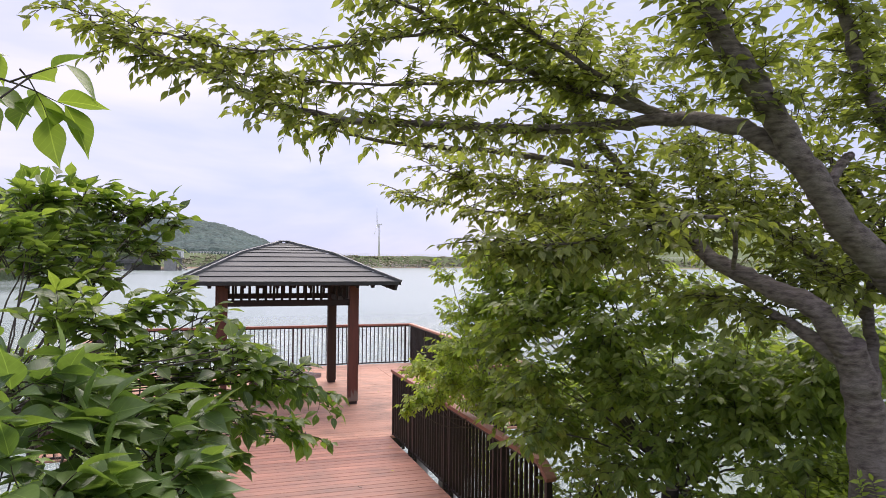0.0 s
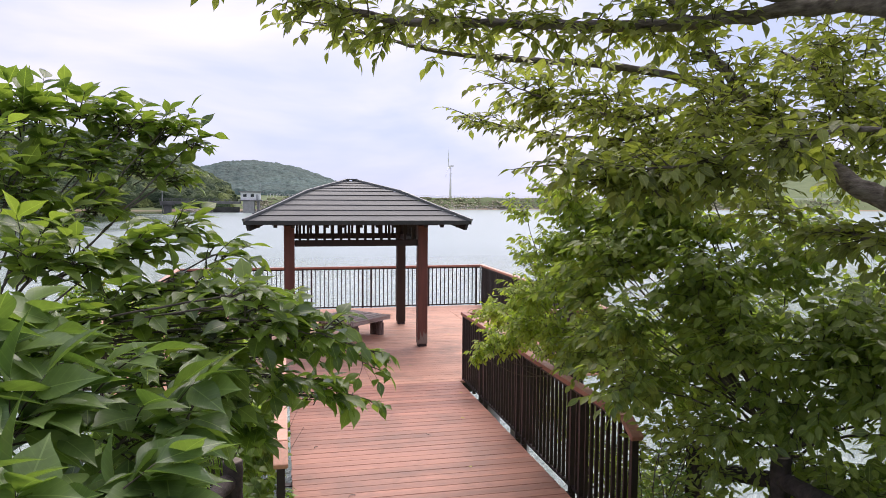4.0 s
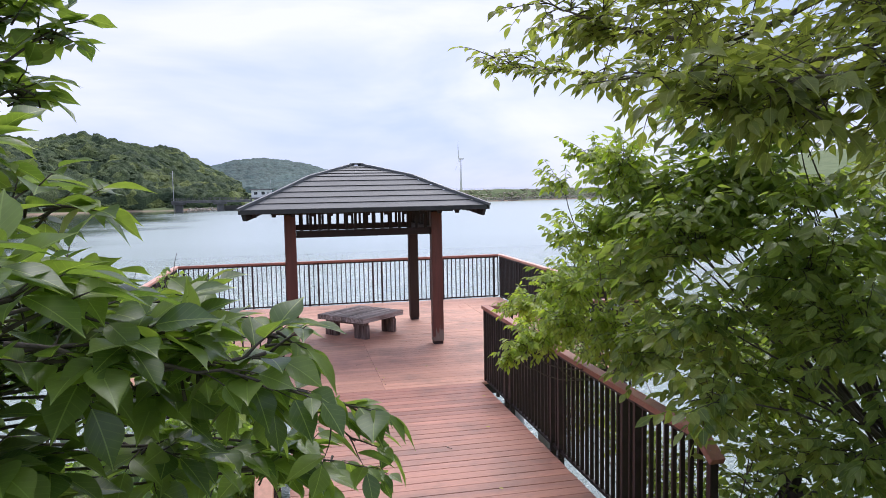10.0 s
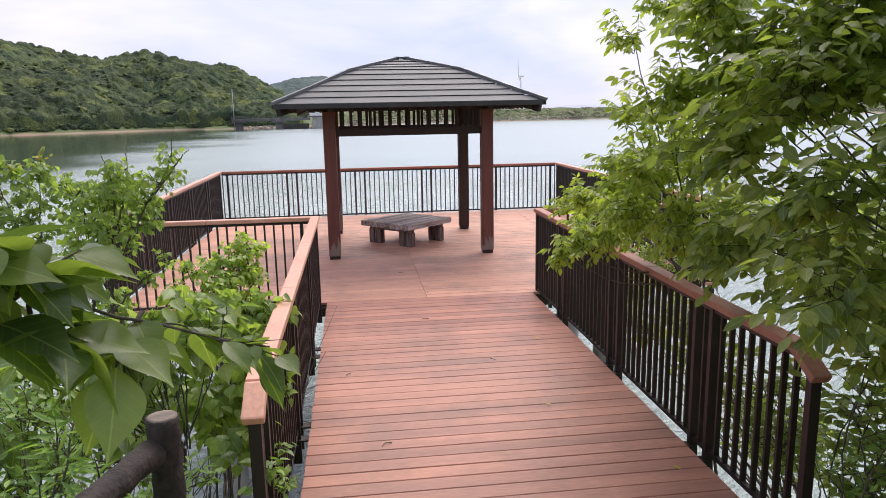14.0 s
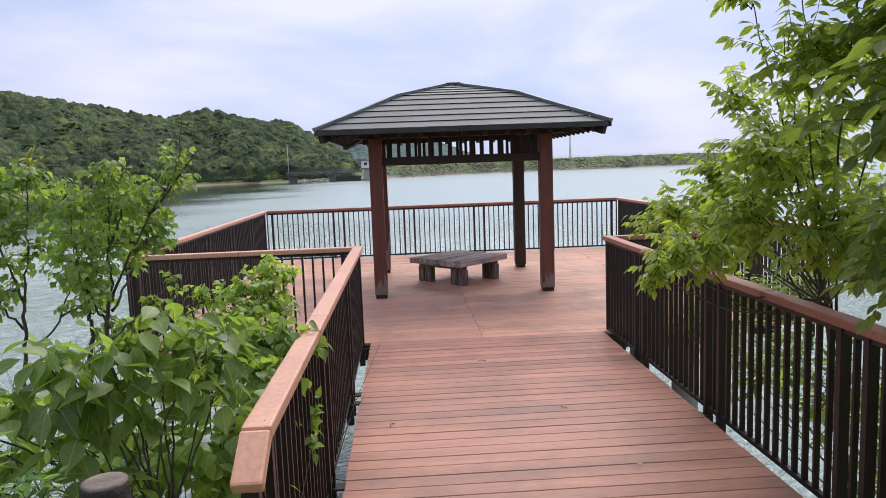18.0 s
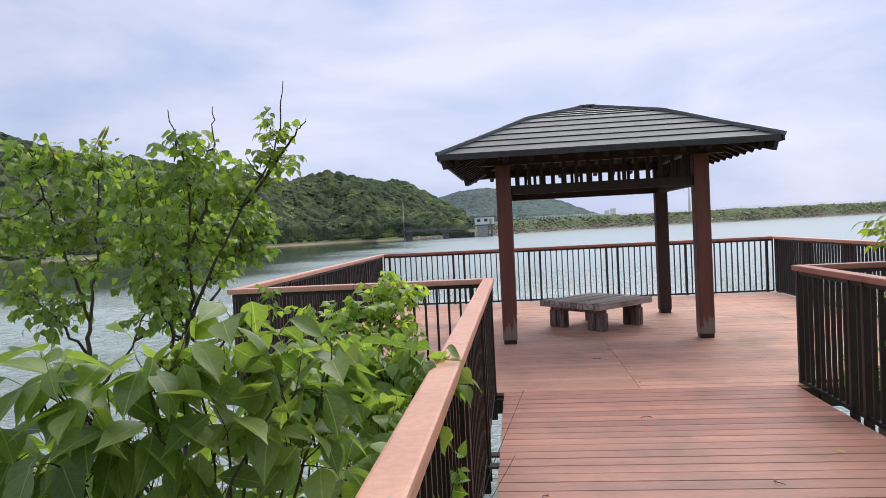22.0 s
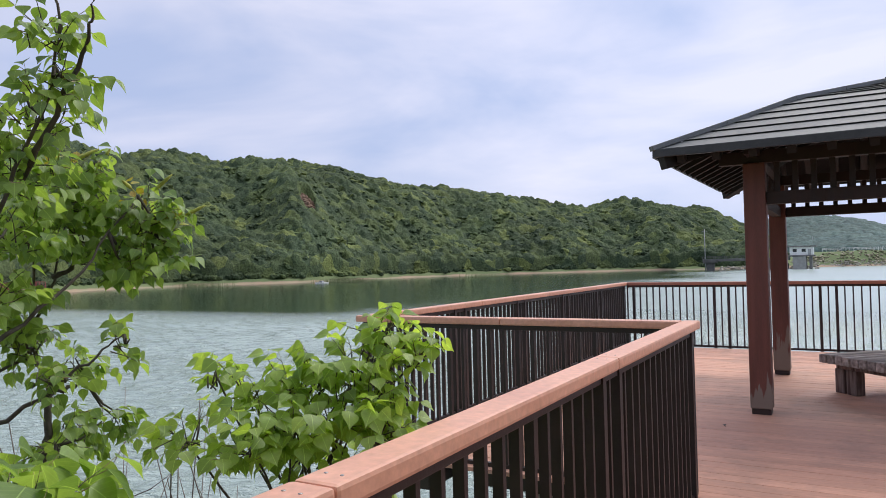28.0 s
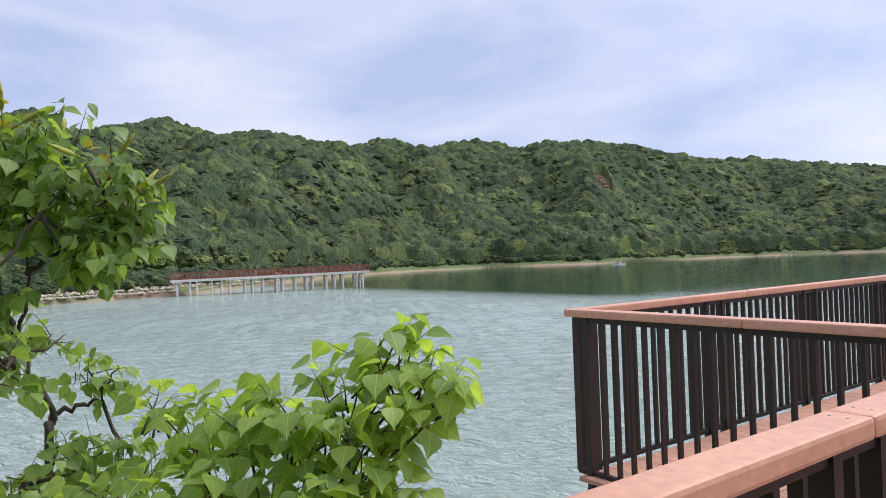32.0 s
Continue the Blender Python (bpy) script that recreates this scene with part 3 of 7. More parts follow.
def land(x, y):
    r = np.hypot(x, y)
    b = np.degrees(np.arctan2(x, y))
    bb = np.clip(b, -100, 8)
    shore, ridge, high = knots(bb, 1), knots(bb, 2), knots(bb, 3)
    s = (r - shore) / (ridge - shore)
    hill = -2.6 + 1.3 * smooth((r - shore) / 10) + (high + 1.3) * smooth(s * 0.92 + 0.04) ** 0.9 * (s > 0)
    fold = np.sin(b * 0.42 + r * 0.012) * np.sin(r * 0.034 + b * 0.11) + 0.6 * np.sin(b * 0.95 + 1.3) * np.sin(r * 0.06)
    hill = hill + 4.5 * fold * smooth(s * 3) * smooth((1.05 - s) * 4) * np.clip(high / 30, 0, 1)
    hill = hill - (r > ridge) * (r - ridge) * 0.10
    # embankment of the dam, then lower country behind it
    crest = np.interp(b, [0, 8, 18, 28, 45, 70], [335, 372, 398, 462, 520, 560])
    dam = np.interp(r - crest, [-14, 0, 4, 30, 400], [WATER - 0.8, 3.3, 3.3, -1.5, -2.5])
    w = smooth((b + 4.5) / 5.0)
    far = np.where(r < shore - 2, WATER - 2.0, hill) * (1 - w) + dam * w
    # distant hills
    rise = np.interp(b, [-16, -12, -9, -6.2, -4.2, -2.5, 0.5, 2, 3.7, 5.4, 6.4, 7.2], [0, 12, 22, 35, 43, 45, 39.5, 32, 22, 10, 3, 0])
    far = np.where((r > 500) & (rise > 0), np.maximum(far, -4 + (rise + 5) * np.exp(-((r - 950) / 190) ** 2)), far)
    for cb, cr, wb, wr, hh in ((42, 900, 9, 200, 46),):
        far = np.where(r > 500, np.maximum(far, -4 + hh * np.exp(-((b - cb) / wb) ** 2 - ((r - cr) / wr) ** 2)), far)
    far = np.where(np.abs(b) > 100, np.where(r > 118, -3.3 + 8 * smooth((r - 118) / 90), WATER - 2), far)
    far = np.where((b > 60) & (b <= 100), np.where(r > 330, -3.3 + 12 * smooth((r - 330) / 90), WATER - 2), far)
    near = bank(x, y)
    return np.where((y < -3) & (r < 80), np.maximum(near, WATER - 2), np.where((y < -3) & (np.abs(b) > 96), np.maximum(near, far), far))


def build_ground():
    rings = np.concatenate([np.linspace(0.6, 20, 66), np.geomspace(21, 95, 26), np.linspace(98, 480, 90), np.geomspace(490, 1300, 40), np.array([1500, 2000, 3000, 4500])])
    spokes = np.radians(np.concatenate([np.arange(-180, -110, 2.0), np.arange(-110, 40, 0.75), np.arange(40, 180, 2.0)]))
    R, B = np.meshgrid(rings, spokes, indexing="ij")
    X, Y = R * np.sin(B), R * np.cos(B)
    Z = land(X, Y)
    jit = np.array([noise.noise((x * 0.11, y * 0.11, 0)) for x, y in zip(X.ravel(), Y.ravel())]).reshape(X.shape)
    Z = Z + jit * np.clip((R - 90) / 100, 0, 1) * np.where(Z > -2.2, 0.8, 0.15)
    nr, ns = R.shape
    verts = np.stack([X, Y, Z], -1).reshape(-1, 3)
    faces = []
    for i in range(nr - 1):
        for j in range(ns):
            j2 = (j + 1) % ns
            faces.append((i * ns + j, i * ns + j2, (i + 1) * ns + j2, (i + 1) * ns + j))
    faces.append(tuple(j for j in range(ns - 1, -1, -1)))
    ob = part("ground", mesh_of("ground", verts, faces, M_GROUND, True), M_GROUND, None)
    tagged(ob, "lake bed, grassy banks and low wooded hills round the water", "ground", kind="structure")


WAVE = 0.06       # steepness of each train of waves


def build_water():
    """One sheet to the horizon; near the deck and out to the pier it carries wind waves, calm behind the north line."""
    xs = [14.0]
    while xs[-1] > -135:
        xs.append(xs[-1] - max(0.13 if xs[-1] < 0 else 0.2, 0.0056 * abs(xs[-1] + 2)))
    xs = np.array([-4400, -1500, -600, -300, -180] + xs[::-1] + [30, 80, 250, 900, 4400])
    ys = np.array([-4400, -900, -200, -60, -20] + list(np.arange(-10, 46, 0.17)) + [60, 110, 250, 700, 1800, 4400])
    X, Y = np.meshgrid(xs, ys)
    step = np.maximum(0.17, np.maximum(0.13, 0.0056 * np.abs(X + 2)))
    rng = np.random.default_rng(31)
    Z = np.zeros_like(X)
    for i in range(30):
        long = 0.42 * 4.0 ** (i / 29)
        a = radians(-38) + rng.normal(0, 0.55)
        kx, ky = math.sin(a) * 2 * math.pi / long, math.cos(a) * 2 * math.pi / long
        gust = 0.6 + 0.8 * np.sin(X * 0.07 * math.cos(i) + Y * 0.09 + i) ** 2
        Z += WAVE * long / (2 * math.pi) * np.sin(kx * X + ky * Y + rng.uniform(0, 6.3)) * np.clip((long / step - 2.2) / 1.5, 0, 1) * gust
    Z *= smooth((X + 134) / 20) * smooth((13 - X) / 4) * smooth((Y + 10) / 2)
    Z *= 1 - smooth((Y - 39.5) / 4) * smooth((-18 - X) / 20)
    Z *= 1 - 0.75 * smooth((Y - 4) / 16) * smooth((X + 30) / 18)
    Z *= 1 - smooth((Y - 36) / 9)
    nx, ny = len(xs), len(ys)
    at = np.arange(nx * ny).reshape(ny, nx)
    faces = np.stack([at[:-1, :-1], at[:-1, 1:], at[1:, 1:], at[1:, :-1]], -1).reshape(-1, 4).tolist()
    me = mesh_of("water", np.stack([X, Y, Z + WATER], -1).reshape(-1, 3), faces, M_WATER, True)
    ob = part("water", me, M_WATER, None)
    tagged(ob, "rippled grey-green lake water with pale sky reflections, dark hill reflection put into its colour", "water", kind="structure")


build_ground()
build_water()

# ---- decks ----
X0, X1 = -4.175, 3.82          # platform, side to side
Y0, Y1 = -2.63, 5.235          # platform, front to back
WL, WR = -1.605, 1.275        # rails of the walkway
PITCH = 0.147
RAIL_END = -8.13


def build_deck_frame():
    ob = thing("deck_frame", "dark steel beams and round concrete piles under the deck", "deck frame", kind="structure")
    for x in (X0 + 0.5, -2.2, -0.17, 1.9, X1 - 0.5):
        part("beam", beam((x, Y0 + 0.05, -0.17), (x, Y1 - 0.1, -0.17), 0.1, 0.2), M_STEEL, ob)
    for y in (Y0 + 1.0, 0.1, 2.7, Y1 - 0.6):
        part("beam", beam((X0 + 0.6, y, -0.38), (X1 - 0.6, y, -0.38), 0.14, 0.2), M_STEEL, ob)
    for x in (-1.36, 1.03):
        part("beam", beam((x, -8.6, -0.15), (x, Y0 - 0.06, -0.15), 0.09, 0.18), M_STEEL, ob)
    for y in (-8.3, -6.4, -4.4):
        part("beam", beam((-1.45, y, -0.31), (1.12, y, -0.31), 0.12, 0.14), M_STEEL, ob)
    for x, y in ((-3.0, -1.6), (-0.17, -1.6), (2.6, -1.6), (-3.3, 1.4), (3.0, 1.4), (-3.3, 4.7), (-0.17, 4.7), (3.0, 4.7), (-1.15, -6.4), (0.85, -6.4), (-1.15, -4.4), (0.85, -4.4)):
        part("column", tube([(x, y, -5.5), (x, y, -0.48 if y > -3 else -0.38)], [0.17, 0.17], 16), M_CONCRETE, ob, "round grey concrete column")
    part("abutment", box(-1.6, 1.27, -9.0, -8.7, -1.6, -0.05, 0.02), M_CONCRETE, ob, "grey concrete abutment")


build_deck_frame()

# ---- railings ----
def shared_bar(name, w, d, h, material):
    bm = box(-w / 2, w / 2, -d / 2, d / 2, 0, h)
    me = bpy.data.meshes.new(name)
    bm.to_mesh(me)
    bm.free()
    me.materials.append(material)
    return me


BALUSTER = shared_bar("baluster", 0.020, 0.034, 1.03, M_STEEL)
POST = shared_bar("post", 0.042, 0.062, 1.30, M_STEEL)
BRACKET = shared_bar("bracket", 0.09, 0.14, 0.012, M_STEEL)


def railing(label, p, q, cap_material, seam=2.0, inner=0.0, droop=0.0, cap_from=0.0, cap_to=0.0, first=0.0):
    """A rail from p to q: cap in lengths, two steel rails, balusters, paired posts. inner: the side on which the deck lies."""
    p, q = Vector(p), Vector(q)
    d = (q - p).normalized()
    length = (q - p).length
    turn = math.atan2(d.y, d.x)
    ob = thing("railing", label, "railing", "railings round the deck")
    up = Vector((0, 0, 1))
    part("top_rail", beam(p + up * 1.03, q + up * 1.03, 0.045, 0.036), M_STEEL, ob)
    part("bottom_rail", beam(p + up * 0.012, q + up * 0.012, 0.036, 0.034), M_STEEL, ob)
    s, e = -cap_from, length + cap_to
    cuts = [s]
    while cuts[-1] + seam < e - 0.5:
        cuts.append(cuts[-1] + seam)
    cuts.append(e)
    for a, b in zip(cuts, cuts[1:]):
        part("cap", beam(p + d * (a + 0.0015) + up * 1.074, p + d * (b - 0.0015) + up * 1.074, 0.108, 0.052, 0.011), cap_material, ob, "salmon composite rail cap")
        for o in (a + 0.06, b - 0.06):
            for side in (-0.02, 0.02):
                c = p + d * o + Vector((-d.y, d.x, 0)) * side
                part("screw", tube([c + up * 1.0995, c + up * 1.1012], [0.0045, 0.004], 8), M_BOLT, ob)
    panels = max(1, round(length / 1.69))
    size = length / panels
    n = max(4, round(size / 0.1125))
    step = size / n
    if first:
        n, panels, step = 15, 1, length / round(length / 0.1125)
    last = round(length / step)
    for i in range(last + 1):
        k = (i - round(first / step)) % n
        at = p + d * (i * step)
        is_post = k in (1, n - 1) or (first and i == last)
        me = POST if is_post else BALUSTER
        b = new("post" if is_post else "baluster", me)
        b.parent = ob
        b.location = at + up * (-0.25 if is_post else 0.01)
        b.rotation_euler = (0, 0, turn)
        if is_post and inner:
            c = new("bracket", BRACKET)
            c.parent = ob
            c.location = at + Vector((-d.y, d.x, 0)) * inner * 0.075 - up * 0.065
            c.rotation_euler = (0, 0, turn)
    return ob


R_LEFT = railing("dark steel walkway railing with a clean salmon composite cap", (WL, -8.18, 0), (WL, Y0, 0), M_CAP, 1.86, inner=-1, cap_to=0.054)
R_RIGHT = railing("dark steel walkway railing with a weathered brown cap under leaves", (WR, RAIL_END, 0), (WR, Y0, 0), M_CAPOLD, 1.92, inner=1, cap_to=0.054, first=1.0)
railing("dark steel railing beside the walkway mouth, over the water", (X0, Y0, 0), (WL - 0.056, Y0, 0), M_CAP, 1.3, inner=0, cap_from=0.054)
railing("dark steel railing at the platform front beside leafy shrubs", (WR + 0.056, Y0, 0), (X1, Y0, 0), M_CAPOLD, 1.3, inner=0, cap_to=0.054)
railing("long dark steel side railing with salmon cap over the water", (X0, Y0 + 0.056, 0), (X0, Y1, 0), M_CAP, 2.0, inner=0, cap_to=0.054)
railing("long dark steel side railing facing the dam", (X1, Y0 + 0.056, 0), (X1, Y1, 0), M_CAP, 2.0, inner=0, cap_to=0.054)
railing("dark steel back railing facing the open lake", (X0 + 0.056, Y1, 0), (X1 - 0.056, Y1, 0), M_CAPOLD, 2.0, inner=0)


def rail_end(rail, x, y, y_end, z_end, material):
    """The last piece of cap, which bends down to an end post."""
    part("cap", beam((x, y - 0.001, 1.074), (x, y_end, z_end), 0.108, 0.052, 0.011), material, rail, "sloping end piece of the cap")
    part("end_post", beam((x, y_end + 0.06, -0.3), (x, y_end + 0.06, z_end - 0.005), 0.06, 0.05, 0.003, up=Vector((0, 1, 0))), M_STEEL, rail)
    for o in (0.03, 0.15):
        for side in (-0.02, 0.02):
            c = Vector((x + side, y, 1.101)).lerp(Vector((x + side, y_end, z_end + 0.028)), o / (y - y_end))
            part("screw", tube([c, c + Vector((0, 0, 0.0015))], [0.0045, 0.004], 8), M_BOLT, rail)


rail_end(R_LEFT, WL, -8.18, -8.365, 0.958, M_CAP)
rail_end(R_RIGHT, WR, RAIL_END, -8.335, 0.955, M_CAPOLD)

# ---- gazebo ----
GX, GY = -0.18, 1.34
HALF, EAVE = 1.28, 2.045


def worn_paint():
    """Red-brown paint that has peeled off in ragged streaks near the foot."""
    m = surface("worn_red_brown_paint", (0.108, 0.034, 0.024), (0.160, 0.053, 0.037), scale=3, rough=0.55, bump=0.15, fine=40, stretch=(5, 5, 0.6))
    n, l = m.node_tree.nodes, m.node_tree.links
    b = n["Principled BSDF"]
    painted = b.inputs["Base Color"].links[0].from_socket
    geo = n.new("ShaderNodeNewGeometry")
    sep = n.new("ShaderNodeSeparateXYZ")
    l.new(geo.outputs["Position"], sep.inputs["Vector"])
    mp = n.new("ShaderNodeMapping")
    mp.inputs["Scale"].default_value = (1, 1, 0.16)
    l.new(geo.outputs["Position"], mp.inputs["Vector"])
    nz = n.new("ShaderNodeTexNoise")
    nz.inputs["Scale"].default_value = 24.0
    nz.inputs["Detail"].default_value = 6.0
    l.new(mp.outputs["Vector"], nz.inputs["Vector"])
    big = n.new("ShaderNodeTexNoise")
    big.inputs["Scale"].default_value = 1.7
    l.new(geo.outputs["Position"], big.inputs["Vector"])
    s = n.new("ShaderNodeMath")
    s.operation = "MULTIPLY_ADD"
    s.inputs[1].default_value = 0.85
    l.new(nz.outputs["Fac"], s.inputs[0])
    l.new(sep.outputs["Z"], s.inputs[2])
    s2 = n.new("ShaderNodeMath")
    s2.operation = "MULTIPLY_ADD"
    s2.inputs[1].default_value = 0.9
    l.new(big.outputs["Fac"], s2.inputs[0])
    l.new(s.outputs["Value"], s2.inputs[2])
    mr = n.new("ShaderNodeMapRange")
    mr.inputs["From Min"].default_value = 1.19
    mr.inputs["From Max"].default_value = 1.25
    mr.inputs["To Min"].default_value = 1.0
    mr.inputs["To Max"].default_value = 0.0
    l.new(s2.outputs["Value"], mr.inputs["Value"])
    mx = n.new("ShaderNodeMix")
    mx.data_type = "RGBA"
    mx.inputs["B"].default_value = (0.20, 0.155, 0.125, 1)
    l.new(painted, mx.inputs["A"])
    l.new(mr.outputs["Result"], mx.inputs["Factor"])
    l.new(mx.outputs["Result"], b.inputs["Base Color"])
    return m


M_POST = worn_paint()


def roof_height(s):
    """Height of the roof at distance s from its centre line."""
    return float(np.interp(s, [0.0, 0.93, EAVE], [3.30, 3.035, 2.50]))


def turned(bm, k):
    """Turns a piece of the front side to side k of the gazebo."""
    bmesh.ops.rotate(bm, cent=(0, 0, 0), matrix=Matrix.Rotation(k * math.pi / 2, 3, "Z"), verts=bm.verts)
    bmesh.ops.translate(bm, vec=(GX, GY, 0), verts=bm.verts)
    return bm


def build_gazebo():
    ob = thing("gazebo", "square wooden gazebo with red-brown posts and grey metal hip roof", "gazebo", at=(GX, GY, 0))
    inv = Matrix.Translation((-GX, -GY, 0))

    def put(name, bm, material, parent=None, label=""):
        bmesh.ops.transform(bm, matrix=inv, verts=bm.verts)
        return part(name, bm, material, parent or ob, label)

    for sx in (-1, 1):
        for sy in (-1, 1):
            x, y = GX + sx * HALF, GY + sy * HALF
            mat = M_ALGAE if (sx, sy) == (1, 1) else M_POST
            bm = box(x - 0.097, x + 0.097, y - 0.097, y + 0.097, 0.055, 2.40, 0.012)
            post = put("post", bm, mat, None, "post darkened by algae" if mat is M_ALGAE else "red-brown post, paint peeled at the foot")
            put("shoe", box(x - 0.085, x + 0.085, y - 0.085, y + 0.085, 0.0, 0.056, 0.004), M_STEEL, post, "black steel shoe")
    for k in range(4):
        put("lower_beam", turned(beam((-HALF + 0.1, -HALF, 2.06), (HALF - 0.1, -HALF, 2.06), 0.10, 0.12, 0.006), k), M_TIMBER)
        put("top_plate", turned(beam((-EAVE + 0.45, -HALF, 2.46 + 0.06 * (k % 2)), (EAVE - 0.45, -HALF, 2.46 + 0.06 * (k % 2)), 0.12, 0.12, 0.006), k), M_TIMBER)
        for i in range(15):
            x = -HALF + 0.1 + (i + 0.62) * (2 * HALF - 0.2) / 15.2
            put("slat", turned(box(x - 0.025, x + 0.025, -HALF - 0.018, -HALF + 0.018, 2.115, 2.42, 0.003), k), M_TIMBER)
        # courses of folded metal
        n = 10
        for i in range(n):
            s0 = EAVE - i * (EAVE - 0.1) / n
            s1 = EAVE - (i + 1) * (EAVE - 0.1) / n
            z0, z1 = roof_height(s0) + 0.018, roof_height(s1) + 0.004
            bm = bmesh.new()
            rows = []
            for s, z in ((s0, z0), (s1, z1)):
                rows.append([bm.verts.new((-s, -s, z)), bm.verts.new((s, -s, z))])
            low = [bm.verts.new((-s0, -s0 + 0.035, z0 - 0.005)), bm.verts.new((s0, -s0 + 0.035, z0 - 0.005))]
            inn = [bm.verts.new((-s1, -s1, z1 - 0.016)), bm.verts.new((s1, -s1, z1 - 0.016))]
            bm.faces.new((rows[0][0], rows[0][1], rows[1][1], rows[1][0]))
            bm.faces.new((low[1], low[0], inn[0], inn[1]))
            bm.faces.new((low[0], low[1], rows[0][1], rows[0][0]))
            bm.faces.new((inn[1], inn[0], rows[1][0], rows[1][1]))
            bm.faces.new((low[0], rows[0][0], rows[1][0], inn[0]))
            bm.faces.new((rows[0][1], low[1], inn[1], rows[1][1]))
            put("roof_panel", turned(bm, k), M_ROOF)
        put("fascia", turned(beam((-EAVE - 0.012, -EAVE - 0.016, 2.478), (EAVE + 0.012 - 0.03, -EAVE - 0.016, 2.478), 0.03, 0.075, 0.004), k), M_ROOFTRIM, None, "dark metal eave trim")
        pts = [(-s, -s, roof_height(s) + 0.022) for s in (EAVE + 0.03, 1.5, 0.93, 0.5, 0.06)]
        bm = bmesh.new()
        for a, b in zip(pts, pts[1:]):
            seg = beam(a, b, 0.06, 0.05, 0.008)
            me = bpy.data.meshes.new("tmp")
            seg.to_mesh(me)
            seg.free()
            bm.from_mesh(me)
            bpy.data.meshes.remove(me)
        put("hip_cap", turned(bm, k), M_HIP, None, "pale metal hip trim")
        # rafters, one line with the roof slope
        for i in range(13):
            x = -1.83 + i * 0.305
            top = max(abs(x), 0.12)
            a = (x, -EAVE + 0.05, roof_height(EAVE - 0.05) - 0.085)
            b = (x, -max(top, 0.93), roof_height(max(top, 0.93)) - 0.085)
            if abs(a[1]) - abs(b[1]) > 0.12:
                put("rafter", turned(beam(a, b, 0.07, 0.125, 0.004), k), M_EAVES_SHADE)
        put("hip_rafter", turned(beam((-EAVE + 0.05, -EAVE + 0.05, 2.40), (-0.15, -0.15, 3.2), 0.1, 0.14, 0.006), k), M_EAVES_SHADE)
        bm = bmesh.new()
        loops = [[bm.verts.new((-s, -s, roof_height(s) - 0.022)), bm.verts.new((s, -s, roof_height(s) - 0.022))] for s in (EAVE - 0.01, 0.93, 0.02)]
        for u, v in zip(loops, loops[1:]):
            bm.faces.new((u[1], u[0], v[0], v[1]))
        bmesh.ops.solidify(bm, geom=bm.faces[:], thickness=0.012)
        put("sheathing", turned(bm, k), M_EAVES_SHADE)
    put("ridge_cap", turned(box(-0.13, 0.13, -0.13, 0.13, 3.30, 3.325, 0.010), 0), M_HIP, None, "small square metal cap at the peak")
    return ob


build_gazebo()


def build_table():
    """The low square table under the roof, turned by 45 degrees."""
    ob = thing("low_table", "weathered square wooden low table on paired post legs", "table", at=(-0.17, 1.42, 0))
    ob.rotation_euler = (0, 0, radians(43))
    n, w = 11, 1.20 / 11
    for i in range(n):
        y = -0.6 + i * w
        h = 0.42 + random.uniform(-0.006, 0.004)
        e = random.uniform(-0.008, 0.008)
        part("plank", box(-0.6 + e, 0.6 + e, y + 0.007, y + w - 0.007, 0.325, h, 0.009), M_TABLE, ob)
    for x in (-0.40, 0.40):
        part("bearer", box(x - 0.06, x + 0.06, -0.50, 0.50, 0.265, 0.324, 0.005), M_TABLELEG, ob)
        for y in (-0.38, 0.38):
            for o in (-0.078, 0.078):
                part("leg", box(x - 0.058 + 0.0, x + 0.058, y + o - 0.068, y + o + 0.068, 0.0, 0.264, 0.012), M_TABLELEG, ob, "square weathered leg post")


build_table()


# ---- plants ----
LEAF = {
    "ovate": ([(0, 0, 0), (0.18, 0.27, 0.02), (0.18, -0.27, 0.02), (0.45, 0.40, 0.02), (0.45, -0.40, 0.02), (0.75, 0.26, -0.05), (0.75, -0.26, -0.05), (1, 0, -0.14), (0.2, 0, -0.04), (0.48, 0, -0.06), (0.76, 0, -0.10)],
              [(0, 8, 1), (0, 2, 8), (1, 8, 9, 3), (8, 2, 4, 9), (3, 9, 10, 5), (9, 4, 6, 10), (5, 10, 7), (10, 6, 7)]),
    "heart": ([(0, 0, 0), (-0.05, 0.25, 0.03), (-0.05, -0.25, 0.03), (0.22, 0.46, 0.02), (0.22, -0.46, 0.02), (0.58, 0.30, -0.03), (0.58, -0.30, -0.03), (1, 0, -0.16), (0.25, 0, -0.05), (0.6, 0, -0.09)],
              [(0, 8, 1), (0, 2, 8), (1, 8, 3), (8, 2, 4), (3, 8, 9, 5), (8, 4, 6, 9), (5, 9, 7), (9, 6, 7)]),
    "simple": ([(0, 0, 0), (0.42, 0.36, 0.03), (0.42, -0.36, 0.03), (1, 0, -0.12), (0.45, 0, -0.05)],
               [(0, 4, 1), (0, 2, 4), (1, 4, 3), (4, 2, 3)]),
}


def leaf_blade(widths, curl, fold):
    """Outline of a finer leaf: half widths from foot to tip, bent along its length and folded along its rib."""
    n = len(widths)
    verts, faces = [], []
    for i, w in enumerate(widths):
        t = i / (n - 1)
        z = -curl * t * t
        verts += [(t, w, z + fold * w), (t, 0, z), (t, -w, z + fold * w)]
    for i in range(n - 1):
        a, b = 3 * i, 3 * i + 3
        faces += [(a, a + 1, b + 1, b), (a + 1, a + 2, b + 2, b + 1)]
    return verts, faces


LEAF["blade"] = leaf_blade([0.012, 0.15, 0.27, 0.345, 0.38, 0.37, 0.32, 0.235, 0.13, 0.05, 0.004], 0.2, 0.22)
